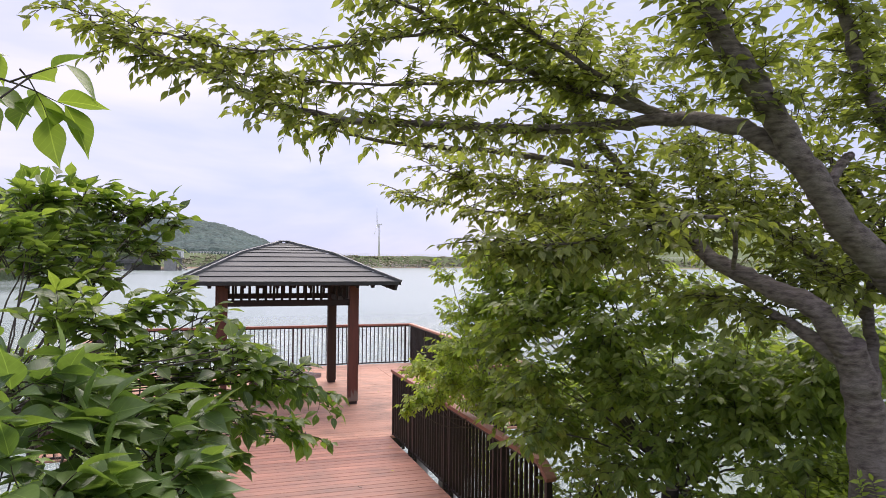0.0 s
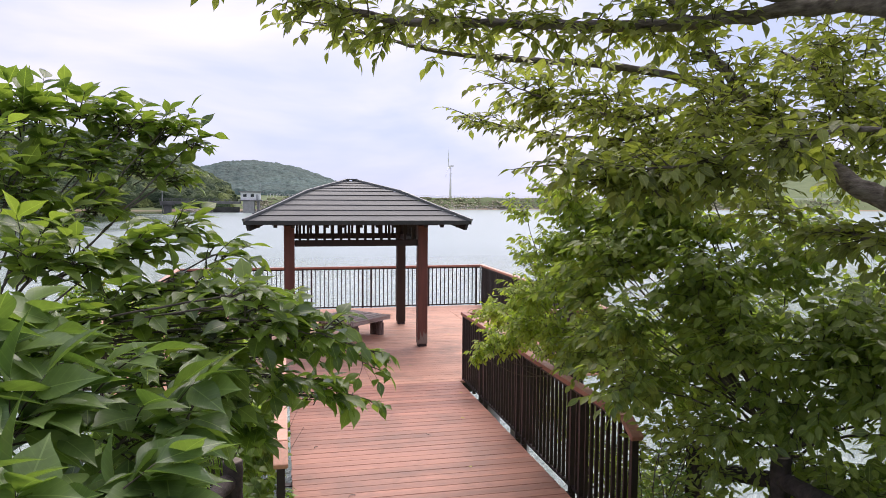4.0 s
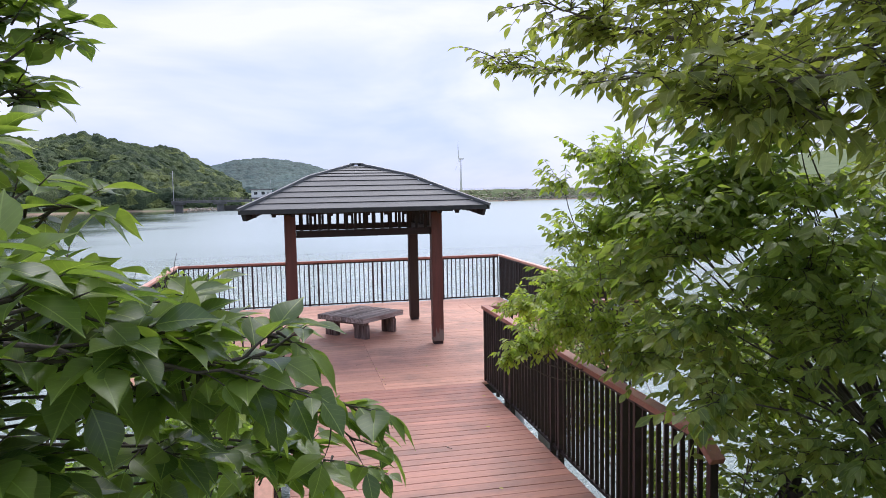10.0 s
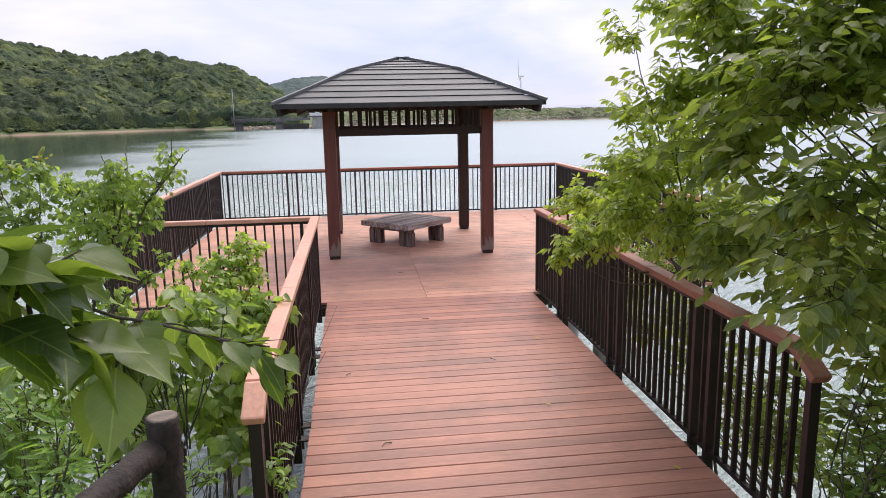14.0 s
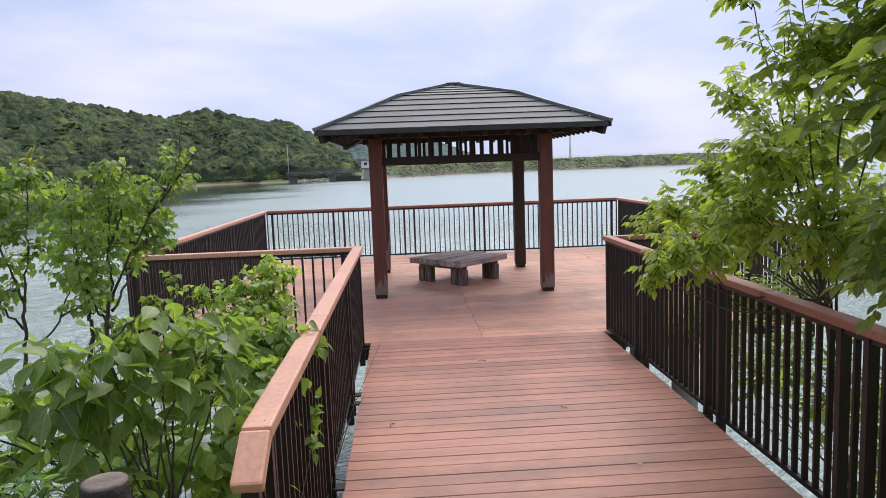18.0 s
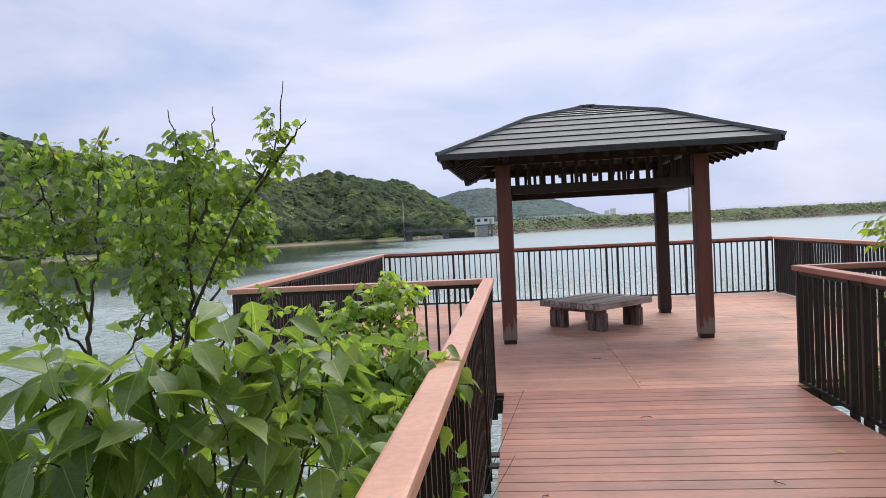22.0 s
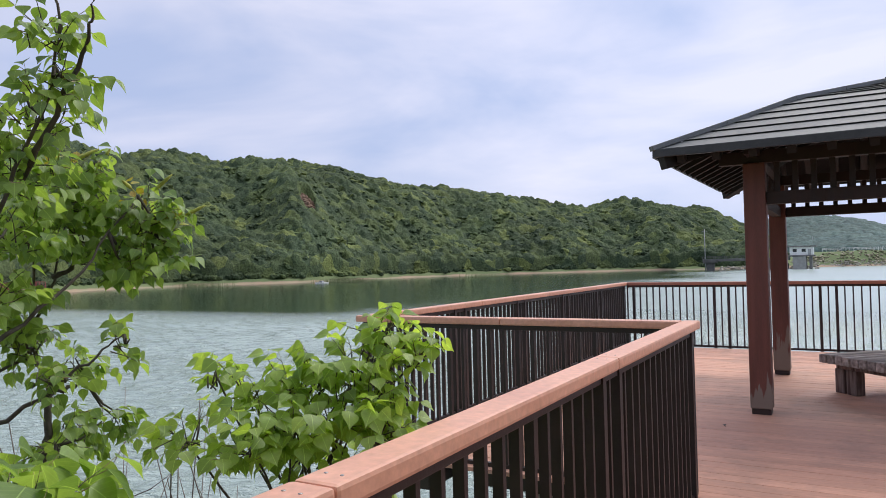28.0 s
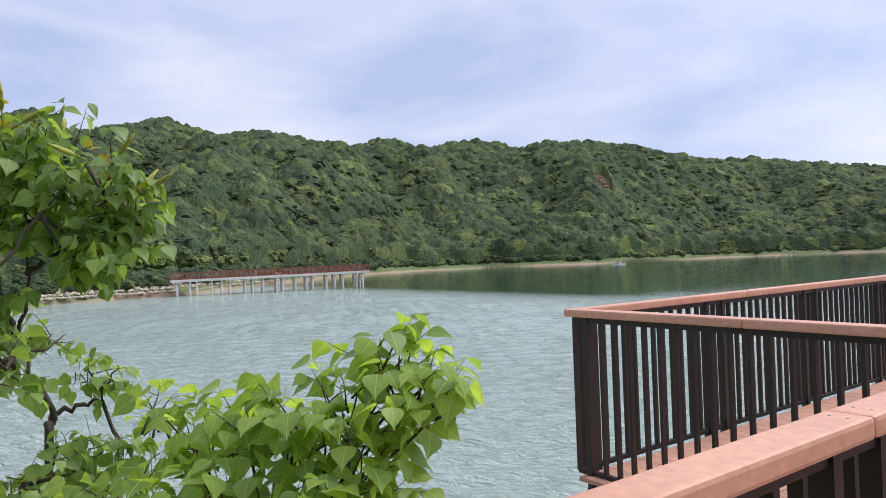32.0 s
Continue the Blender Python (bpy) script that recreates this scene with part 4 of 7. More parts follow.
LEAF["cordate"] = leaf_blade([0.04, 0.33, 0.46, 0.49, 0.46, 0.38, 0.26, 0.14, 0.05, 0.004], 0.3, 0.16)


def unit(v):
    return v / (np.linalg.norm(v) + 1e-9)


def footway(y):
    """Middle of the trodden way, kept clear of leaves."""
    return float(np.interp(y, [-14.2, -13.5, -12.6, -11.7, -11.0, -10.3, -9.4, -8.4, -7.5, -6.0], [-1.77, -1.57, -1.34, -1.19, -1.07, -1.13, -1.32, -1.23, -0.82, -0.89]))


def kept_clear(q, room):
    """Whether a place lies on the trodden way, or inside the rails below their caps."""
    if -14.6 < q[1] < -5.2 and abs(q[0] - footway(q[1])) < room and -0.2 < q[2] < 3.45:
        return True
    return -8.8 < q[1] < 5.2 and -1.47 < q[0] < 1.38 and q[2] < 0.92


class Leaves:
    """Gathers leaves (foot, direction, length) and makes one mesh of them."""
    def __init__(self, shape, seed):
        self.shape, self.rng = shape, np.random.default_rng(seed)
        self.p, self.d, self.s = [], [], []
        self.stalk, self.hang, self.stalks, self.under = 0.0, 0.0, Mass(), None

    def add(self, p, d, size):
        if self.under and p[0] > self.under[0] and p[2] + 0.5 * size * d[2] < self.under[1] - self.under[2] * (p[1] - self.under[3]):
            return
        if self.stalk:
            # the blade hangs from the end of a thin stalk
            a, d = np.asarray(p, float), unit(np.asarray(d, float))
            out = unit(d + np.array([0, 0, 0.35]))
            p = a + out * self.stalk * self.rng.uniform(0.6, 1.3)
            if kept_clear(p, 0.05):
                return
            self.stalks.add([a + (0, 0, 0.0012), a - (0, 0, 0.0012), p + (0, 0, 0.0009), p - (0, 0, 0.0009), a + (0.0014, 0, 0), p + (0.0009, 0, 0)], [(0, 1, 3, 2), (0, 4, 5, 2), (4, 1, 3, 5)])
            d = d * np.array([1, 1, 0.5]) + np.array([0, 0, -self.hang * self.rng.uniform(0.15, 1.6)])
        tip = np.asarray(p) + unit(np.asarray(d)) * size
        if kept_clear(p, 0.05) or kept_clear(tip, 0.05):
            return
        self.p.append(tuple(p))
        self.d.append(tuple(d))
        self.s.append(size)

    def object(self, name, material, parent, label="", flat=0.5, narrow=1.0):
        t, faces = LEAF[self.shape]
        t = np.array(t)
        if self.stalks.n:
            tagged(self.stalks.object("stalkwork", M_STALK, parent, "thin pale leaf stalks"), kind="stuff")
        P, D, S = np.array(self.p), np.array(self.d), np.array(self.s)
        D /= np.linalg.norm(D, axis=1, keepdims=True)
        N = np.array([0, 0, 1.0]) + self.rng.normal(0, flat, D.shape)
        side = np.cross(N, D)
        side /= np.linalg.norm(side, axis=1, keepdims=True) + 1e-9
        nrm = np.cross(D, side)
        wide = narrow * self.rng.uniform(0.85, 1.15, (len(P), 1, 1))
        V = P[:, None, :] + S[:, None, None] * (t[None, :, 0:1] * D[:, None, :] + t[None, :, 1:2] * wide * side[:, None, :] + t[None, :, 2:3] * nrm[:, None, :])
        k = len(t)
        off = (np.arange(len(P)) * k).tolist()
        allf = [tuple(i + o for i in f) for o in off for f in faces]
        me = mesh_of(name, V.reshape(-1, 3), allf, material, True)
        which = np.empty(len(me.loops), dtype=np.int32)
        me.loops.foreach_get("vertex_index", which)
        me.uv_layers.new(name="blade").data.foreach_set("uv", (t[which % k][:, :2] + np.array([0.0, 0.5])).astype(np.float32).ravel())
        return part(name, me, material, parent, label)


def twig(leaves, wood, rng, p, d, length, leaf, gap, droop, radius, pinnate=False, bare=0.15, whorl=1.0):
    """One leafy twig: a thin limb that bends down, leaves on both sides and one at its tip."""
    n = 4
    pts, q, e = [np.array(p, float)], np.array(p, float), unit(np.array(d, float))
    for i in range(n):
        e = unit(e + np.array([rng.normal(0, 0.12), rng.normal(0, 0.12), rng.normal(0, 0.08) - droop * 0.35]))
        q = q + e * length / n
        pts.append(q.copy())
    if kept_clear(pts[-1], 0.05) or kept_clear(pts[2], 0.05):
        return pts
    if wood is not None:
        wood.add(*tube_data(pts, [radius * (1 - 0.75 * i / n) for i in range(n + 1)], 4))
    k = max(2, int(length / gap))
    for i in range(k):
        f = bare + (1 - bare) * ((i + rng.uniform(0, 0.6)) / k) ** whorl
        f = min(f, 0.999)
        seg = int(f * n)
        a = pts[seg] + (pts[seg + 1] - pts[seg]) * (f * n - seg)
        t = unit(pts[seg + 1] - pts[seg])
        side = unit(np.cross(t, np.array([rng.normal(0, 0.25), rng.normal(0, 0.25), 1.0])))
        for sgn in ((-1, 1) if pinnate else ((1,) if i % 2 else (-1,))):
            ax = t * rng.uniform(0.35, 0.8) + sgn * side * rng.uniform(0.6, 1.0) + np.array([0, 0, -droop * rng.uniform(0.2, 1.1)])
            leaves.add(a, ax, leaf * rng.uniform(0.65, 1.15))
    leaves.add(pts[-1], pts[-1] - pts[-2] + np.array([0, 0, -0.01]), leaf * rng.uniform(0.8, 1.1))
    return pts


def along(pts, f):
    pts = [np.array(p, float) for p in pts]
    seg = np.array([np.linalg.norm(b - a) for a, b in zip(pts, pts[1:])])
    t = f * seg.sum()
    for i, s in enumerate(seg):
        if t <= s or i == len(seg) - 1:
            return pts[i] + (pts[i + 1] - pts[i]) * min(1, t / s), unit(pts[i + 1] - pts[i])
        t -= s


def spray(leaves, wood, rng, pts, count, length, leaf, gap, droop=0.35, start=0.15, out=0.9, lift=0.1, radius=0.005, pinnate=False, sub=2, whorl=1.0):
    """Twigs with smaller twigs along a bough."""
    for i in range(count):
        f = start + (1 - start) * (i + rng.uniform(0, 1)) / count
        p, t = along(pts, min(f, 1.0))
        a = rng.uniform(0, 2 * math.pi)
        d = unit(t * rng.uniform(0.2, 0.8) + out * np.array([math.cos(a), math.sin(a), rng.normal(lift, 0.3)]))
        ln = length * rng.uniform(0.6, 1.2)
        tp = twig(leaves, wood, rng, p, d, ln, leaf, gap, droop, radius, pinnate, whorl=whorl)
        for j in range(sub):
            k = rng.integers(1, 4)
            a = rng.uniform(0, 2 * math.pi)
            d2 = unit(unit(tp[k + 1] - tp[k]) + 0.9 * np.array([math.cos(a), math.sin(a), rng.normal(0.05, 0.3)]))
            twig(leaves, wood, rng, tp[k], d2, ln * 0.6, leaf, gap, droop, radius * 0.6, pinnate, whorl=whorl)
    twig(leaves, wood, rng, pts[-1], unit(np.array(pts[-1], float) - np.array(pts[-2], float)), length, leaf, gap, droop, radius, pinnate)


def limb(ob, name, pts, r0, r1, material, sides=10, label="", wobble=0.005, seed=1):
    """A tapering limb, smoothed and slightly crooked."""
    rng = np.random.default_rng(seed)
    n = max(8, 5 * len(pts))
    line = []
    P = [np.array(p, float) for p in pts]
    P = [2 * P[0] - P[1]] + P + [2 * P[-1] - P[-2]]
    for i in range(n + 1):
        u = i / n * (len(pts) - 1)
        k = min(int(u), len(pts) - 2)
        u -= k
        a, b, c, d = P[k:k + 4]
        q = 0.5 * (2 * b + (c - a) * u + (2 * a - 5 * b + 4 * c - d) * u * u + (3 * b - a - 3 * c + d) * u ** 3)
        line.append(q + rng.normal(0, wobble, 3) * (0 < i < n))
    rad = [(r0 + (r1 - r0) * (i / n) ** 0.8) * (1 + rng.normal(0, 0.04)) for i in range(n + 1)]
    part(name, tube(line, rad, sides), material, ob, label)
    return line


def clump(lv, wd, rng, c, r, n, heart, leaf, length, gap, droop, whorl=0.6, pinnate=False, lift=0.25, squash=0.8, radius=0.003):
    """A rounded mass of n leafy shoots that grow outward from the heart of the plant."""
    c = np.array(c)
    away = unit(c - np.array(heart))
    for i in range(n):
        u = unit(rng.normal(0, 1, 3))
        k = rng.uniform(0.05, 1.0) ** 0.5
        p = c + u * k * r * np.array([1, 1, squash])
        d = unit(0.8 * u * np.array([1, 1, squash]) + 0.55 * away + np.array([0, 0, lift]) + rng.normal(0, 0.3, 3))
        twig(lv, wd, rng, p - d * length * 0.55, d, length * rng.uniform(0.7, 1.25), leaf, gap, droop, radius, pinnate, bare=0.1, whorl=whorl)


def cherry_tree():
    """Two stems that part near the ground; long limbs reach out over the path."""
    ob = thing("cherry_tree", "large cherry tree with grey-brown limbs arching over the path", "tree")
    rng = np.random.default_rng(11)
    lv, wd = Leaves("blade", 5), Mass()
    limb(ob, "trunk", [(2.15, -11.15, -1.15), (1.95, -11.18, 0.6), (1.80, -11.2, 1.68), (1.75, -11.2, 2.0), (1.70, -11.2, 2.29), (1.60, -11.2, 2.55)], 0.145, 0.086, M_BARK, 14, seed=2)
    limb(ob, "trunk", [(2.3, -11.1, -1.15), (2.5, -11.15, 0.8), (2.4, -11.25, 2.0), (2.05, -11.3, 2.68), (1.76, -11.3, 2.97)], 0.145, 0.09, M_BARK, 14, seed=4)
    # name: line, thickness at both ends, twigs, where the twigs begin
    B = {
        "A": ([(1.77, -11.3, 2.96), (1.52, -11.3, 3.13), (1.3, -11.32, 3.35), (1.11, -11.32, 3.56), (0.88, -11.3, 3.88), (0.7, -11.3, 4.07), (0.57, -11.25, 4.31), (0.4, -11.2, 4.62)], 0.09, 0.05, 56, 0.5),
        "E": ([(2.2, -11.25, 2.5), (2.14, -11.1, 3.59), (1.99, -11.1, 3.83), (1.87, -11.05, 4.08), (1.85, -11.0, 4.32), (1.76, -11.0, 4.58), (1.74, -10.95, 4.93)], 0.055, 0.03, 95, 0.3),
        "B": ([(1.13, -11.3, 3.53), (1.0, -11.1, 3.7), (0.95, -10.8, 3.81), (0.9, -10.5, 3.87), (0.66, -10.3, 3.85), (0.32, -10.2, 3.82), (-0.02, -10.1, 3.82), (-0.4, -10.0, 3.83), (-0.9, -9.8, 3.86), (-1.3, -9.65, 3.94), (-1.57, -9.5, 4.06), (-1.78, -9.4, 4.18), (-2.16, -9.3, 4.31), (-2.44, -9.2, 4.42)], 0.056, 0.005, 104, 0.25),
        "C": ([(0.92, -10.52, 3.88), (0.7, -10.3, 4.0), (0.37, -10.1, 4.14), (0.06, -9.9, 4.31), (-0.21, -9.75, 4.51), (-0.42, -9.65, 4.65), (-0.87, -9.6, 4.79)], 0.034, 0.012, 88, 0.15),
        "C2": ([(0.85, -10.42, 3.93), (0.62, -10.3, 4.13), (0.31, -10.2, 4.33), (0.02, -10.1, 4.53), (-0.38, -10.0, 4.78)], 0.026, 0.008, 84, 0.1),
        "J": ([(-0.25, -9.74, 4.53), (-0.9, -9.5, 4.42), (-1.5, -9.3, 4.38), (-2.1, -9.2, 4.46), (-2.6, -9.2, 4.55)], 0.012, 0.004, 62, 0.1),
        "K": ([(0.3, -10.08, 4.16), (-0.4, -9.7, 4.16), (-1.0, -9.5, 4.16), (-1.6, -9.3, 4.22), (-2.0, -9.2, 4.3)], 0.014, 0.004, 50, 0.1),
        "B2": ([(1.29, -9.45, 3.59), (1.2, -9.35, 3.66), (0.85, -9.2, 3.78), (0.41, -9.1, 3.83), (-0.02, -9.0, 3.86), (-0.47, -9.0, 3.87), (-0.8, -8.9, 3.94), (-1.14, -8.9, 4.0), (-1.4, -8.8, 4.06)], 0.036, 0.005, 32, 0.1),
        "D": ([(1.6, -11.2, 2.5), (1.46, -11.1, 2.74), (1.39, -10.8, 2.86), (1.31, -10.5, 2.99), (1.31, -10.1, 3.2), (1.33, -9.6, 3.49), (1.26, -9.4, 3.76), (1.17, -9.2, 4.01), (1.02, -9.0, 4.39), (0.91, -8.8, 4.76)], 0.075, 0.02, 92, 0.3),
        "D2": ([(1.63, -11.2, 2.42), (1.57, -11.0, 2.55), (1.61, -10.7, 2.65), (1.62, -10.4, 2.71), (1.58, -10.0, 2.76)], 0.055, 0.012, 40, 0.3),
        "H": ([(1.33, -10.62, 2.93), (1.08, -10.9, 3.2), (0.83, -10.9, 3.25), (0.73, -10.75, 3.2), (0.58, -10.6, 3.17), (0.44, -10.45, 3.12), (0.19, -10.35, 3.08), (-0.08, -10.3, 3.09), (-0.25, -10.28, 3.1)], 0.016, 0.004, 46, 0.2),
        "G": ([(1.33, -9.7, 3.44), (1.26, -9.3, 3.38), (1.02, -8.9, 3.36), (0.68, -8.5, 3.4), (0.42, -8.2, 3.46), (0.15, -8.0, 3.53), (-0.08, -7.92, 3.6)], 0.02, 0.004, 54, 0.2),
        "G2": ([(1.25, -9.38, 3.7), (0.87, -9.0, 3.5), (0.63, -8.9, 3.53), (0.36, -8.8, 3.6), (0.18, -8.7, 3.68), (-0.02, -8.6, 3.78)], 0.018, 0.004, 44, 0.2),
        "T": ([(1.77, -11.2, 2.2), (2.02, -11.0, 2.47), (2.1, -10.9, 2.67), (2.24, -10.8, 2.94), (2.45, -10.7, 3.24), (2.5, -10.2, 3.8)], 0.05, 0.014, 92, 0.35),
        "I": ([(2.1, -10.9, 2.67), (2.2, -10.3, 3.1), (2.2, -9.7, 3.5), (2.0, -9.0, 4.0)], 0.04, 0.012, 110, 0.1),
    }
    for n, (k, (pts, r0, r1, twigs, start)) in enumerate(B.items()):
        line = limb(ob, "branch", pts, r0, r1, M_BARK, 10, seed=60 + n, wobble=min(0.005, r1))
        spray(lv, wd, rng, line, twigs, 0.25, 0.088, 0.043, droop=0.2, start=start, lift=0.12, sub=2)
    limb(ob, "branch", [(1.34, -11.32, 3.4), (1.40, -11.34, 3.52), (1.44, -11.35, 3.56)], 0.03, 0.024, M_BARK, 10, "short dead stub", seed=91)
    for c, r in (((0.28, -8.62, 3.69), 0.18), ((0.37, -9.34, 3.58), 0.2), ((0.62, -10.17, 3.45), 0.18), ((0.85, -9.25, 3.3), 0.2), ((0.5, -10.45, 3.07), 0.14), ((0.2, -10.32, 3.03), 0.14), ((-0.05, -10.28, 3.05), 0.11),
                 ((1.75, -11.07, 2.92), 0.2), ((1.66, -10.43, 3.42), 0.25), ((1.53, -10.06, 3.49), 0.2), ((1.80, -10.54, 2.91), 0.25),
                 ((1.11, -11.0, 4.10), 0.2), ((0.88, -10.9, 4.26), 0.2), ((1.28, -9.75, 3.5), 0.2), ((0.85, -9.90, 3.52), 0.22), ((1.05, -10.18, 3.19), 0.22), ((1.40, -9.68, 2.86), 0.24),
                 ((1.82, -10.73, 3.97), 0.28), ((1.60, -10.45, 4.24), 0.26), ((1.82, -10.7, 3.45), 0.28), ((1.78, -10.52, 3.20), 0.28), ((1.55, -10.01, 3.90), 0.28), ((2.12, -10.64, 2.98), 0.28), ((1.67, -10.06, 3.38), 0.28),
                 ((1.82, -9.3, 4.71), 0.25), ((2.21, -9.5, 4.43), 0.25), ((2.56, -10.0, 4.6), 0.28), ((2.83, -10.2, 4.57), 0.27), ((1.87, -9.6, 3.8), 0.24), ((2.24, -9.8, 3.53), 0.24), ((1.81, -9.2, 3.47), 0.26), ((1.33, -9.4, 4.63), 0.22), ((1.5, -10.9, 4.7), 0.28), ((1.1, -10.9, 4.75), 0.28), ((2.2, -10.9, 4.5), 0.28), ((2.5, -10.7, 4.2), 0.28), ((0.6, -10.7, 4.7), 0.25), ((2.0, -10.6, 4.85), 0.28), ((0.87, -9.5, 4.73), 0.2),
                 ((1.78, -9.5, 4.3), 0.22), ((1.28, -9.0, 3.51), 0.22), ((0.91, -8.7, 3.62), 0.2), ((2.43, -9.9, 3.14), 0.24), ((2.74, -10.1, 4.08), 0.27), ((2.22, -9.7, 3.9), 0.24), ((2.66, -10.1, 2.93), 0.27), ((2.22, -9.4, 3.15), 0.25), ((1.65, -9.2, 3.05), 0.25), ((1.13, -9.1, 3.13), 0.22)):
        clump(lv, wd, rng, c, r, 30, (1.2, -10.6, 2.6), 0.086, 0.24, 0.045, 0.3, 0.9, False, 0.05, 0.8)
    tagged(wd.object("twigwork", M_TWIG, ob), kind="stuff")
    lv.object("crown", M_CHERRY, ob, "airy crown of drooping green leaves", narrow=0.62, flat=0.38)


def bush(name, label, category, foot, heart, masses, dense, leaf, shape, material, seed, length=0.2, gap=0.03, droop=0.25, pinnate=False, bark=None, r0=0.02, narrow=0.65, flat=0.4, whorl=0.6, lift=0.25, squash=0.8, tips=(), fine=0.003, stalk=0.0, hang=0.0, under=None):
    """A plant made of rounded leaf masses (x, y, z, radius), each on a stem of its own."""
    ob = thing(name, label, category)
    rng = np.random.default_rng(seed)
    lv, wd = Leaves(shape, seed + 1), Mass()
    lv.stalk, lv.hang, lv.under = stalk, hang, under
    heart = np.array(heart, float)
    for i in range(3):
        f = np.array(foot) + rng.normal(0, 0.10, 3) * np.array([1, 1, 0])
        limb(ob, "trunk", [tuple(f), tuple((f + heart) / 2 + rng.normal(0, 0.07, 3)), tuple(heart + rng.normal(0, 0.05, 3))], r0 * 1.3, r0, bark or M_BARK2, 7, seed=seed + 90 + i, wobble=min(0.008, r0 * 0.5))
    for i, (x, y, z, r) in enumerate(masses):
        c = np.array((x, y, z))
        h = heart + rng.normal(0, min(0.05, r0 * 4), 3)
        mid = h * 0.5 + c * 0.5 + rng.normal(0, min(0.05, r0 * 4), 3) + np.array([0, 0, (0.03 if tips else -0.12) if z < heart[2] + 0.5 else 0.05])
        limb(ob, "stem", [tuple(h), tuple(mid), tuple(c)], r0 * 0.7, min(0.003, r0 * 0.5), bark or M_BARK2, 6, seed=seed + i, wobble=min(0.006, r0 * 0.4))
        clump(lv, wd, rng, c, r, int(dense * (r / 0.2) ** 2) + 3, heart, leaf, length * (min(1.0, 0.3 + 8 * r) if tips else 1.0), gap, droop, whorl, pinnate, lift, squash, fine)
    for a, b, many in tips:
        a, b = np.array(a), np.array(b)
        line = limb(ob, "stem", [tuple(a), tuple((a + b) / 2 + np.array([0, 0, 0.02])), tuple(b)], 0.004, 0.0012, bark or M_BARK2, 6, seed=seed + many, wobble=0.004)
        for i in range(many):
            q, t = along(line, rng.uniform(0.25, 1.0))
            e = unit(t * 0.9 + rng.normal(0, 0.45, 3) * np.array([1, 1, 0.5]))
            twig(lv, wd, rng, q, e, 0.06, leaf * 0.74, 0.022, 0.12, 0.0014, whorl=0.8)
    tagged(wd.object("twigwork", M_TWIG, ob), kind="stuff")
    lv.object("crown", material, ob, flat=flat, narrow=narrow)
    return ob


def shrub(name, label, foot, tips, leaf, shape, material, seed, count=8, length=0.35, gap=0.06, droop=0.3, pinnate=False, r0=0.02, start=0.4, sub=2, lift=0.12, narrow=0.7, flat=0.45, whorl=1.0):
    """A loose plant of slender shoots that rise from one foot."""
    ob = thing(name, label, "shrub")
    rng = np.random.default_rng(seed)
    lv, wd = Leaves(shape, seed + 1), Mass()
    for i, tip in enumerate(tips):
        f = np.array(foot) + rng.normal(0, 0.08, 3) * np.array([1, 1, 0])
        mid = f * 0.45 + np.array(tip) * 0.55 + rng.normal(0, 0.10, 3) + np.array([0, 0, 0.1])
        line = limb(ob, "stem", [tuple(f), tuple(mid), tuple(tip)], r0, 0.004, M_BARK2, 6, seed=seed + i)
        spray(lv, wd, rng, line, count, length, leaf, gap, droop, start, lift=lift, radius=0.0035, pinnate=pinnate, sub=sub, whorl=whorl)
    tagged(wd.object("twigwork", M_TWIG, ob), kind="stuff")
    lv.object("crown", material, ob, flat=flat, narrow=narrow)
    return ob


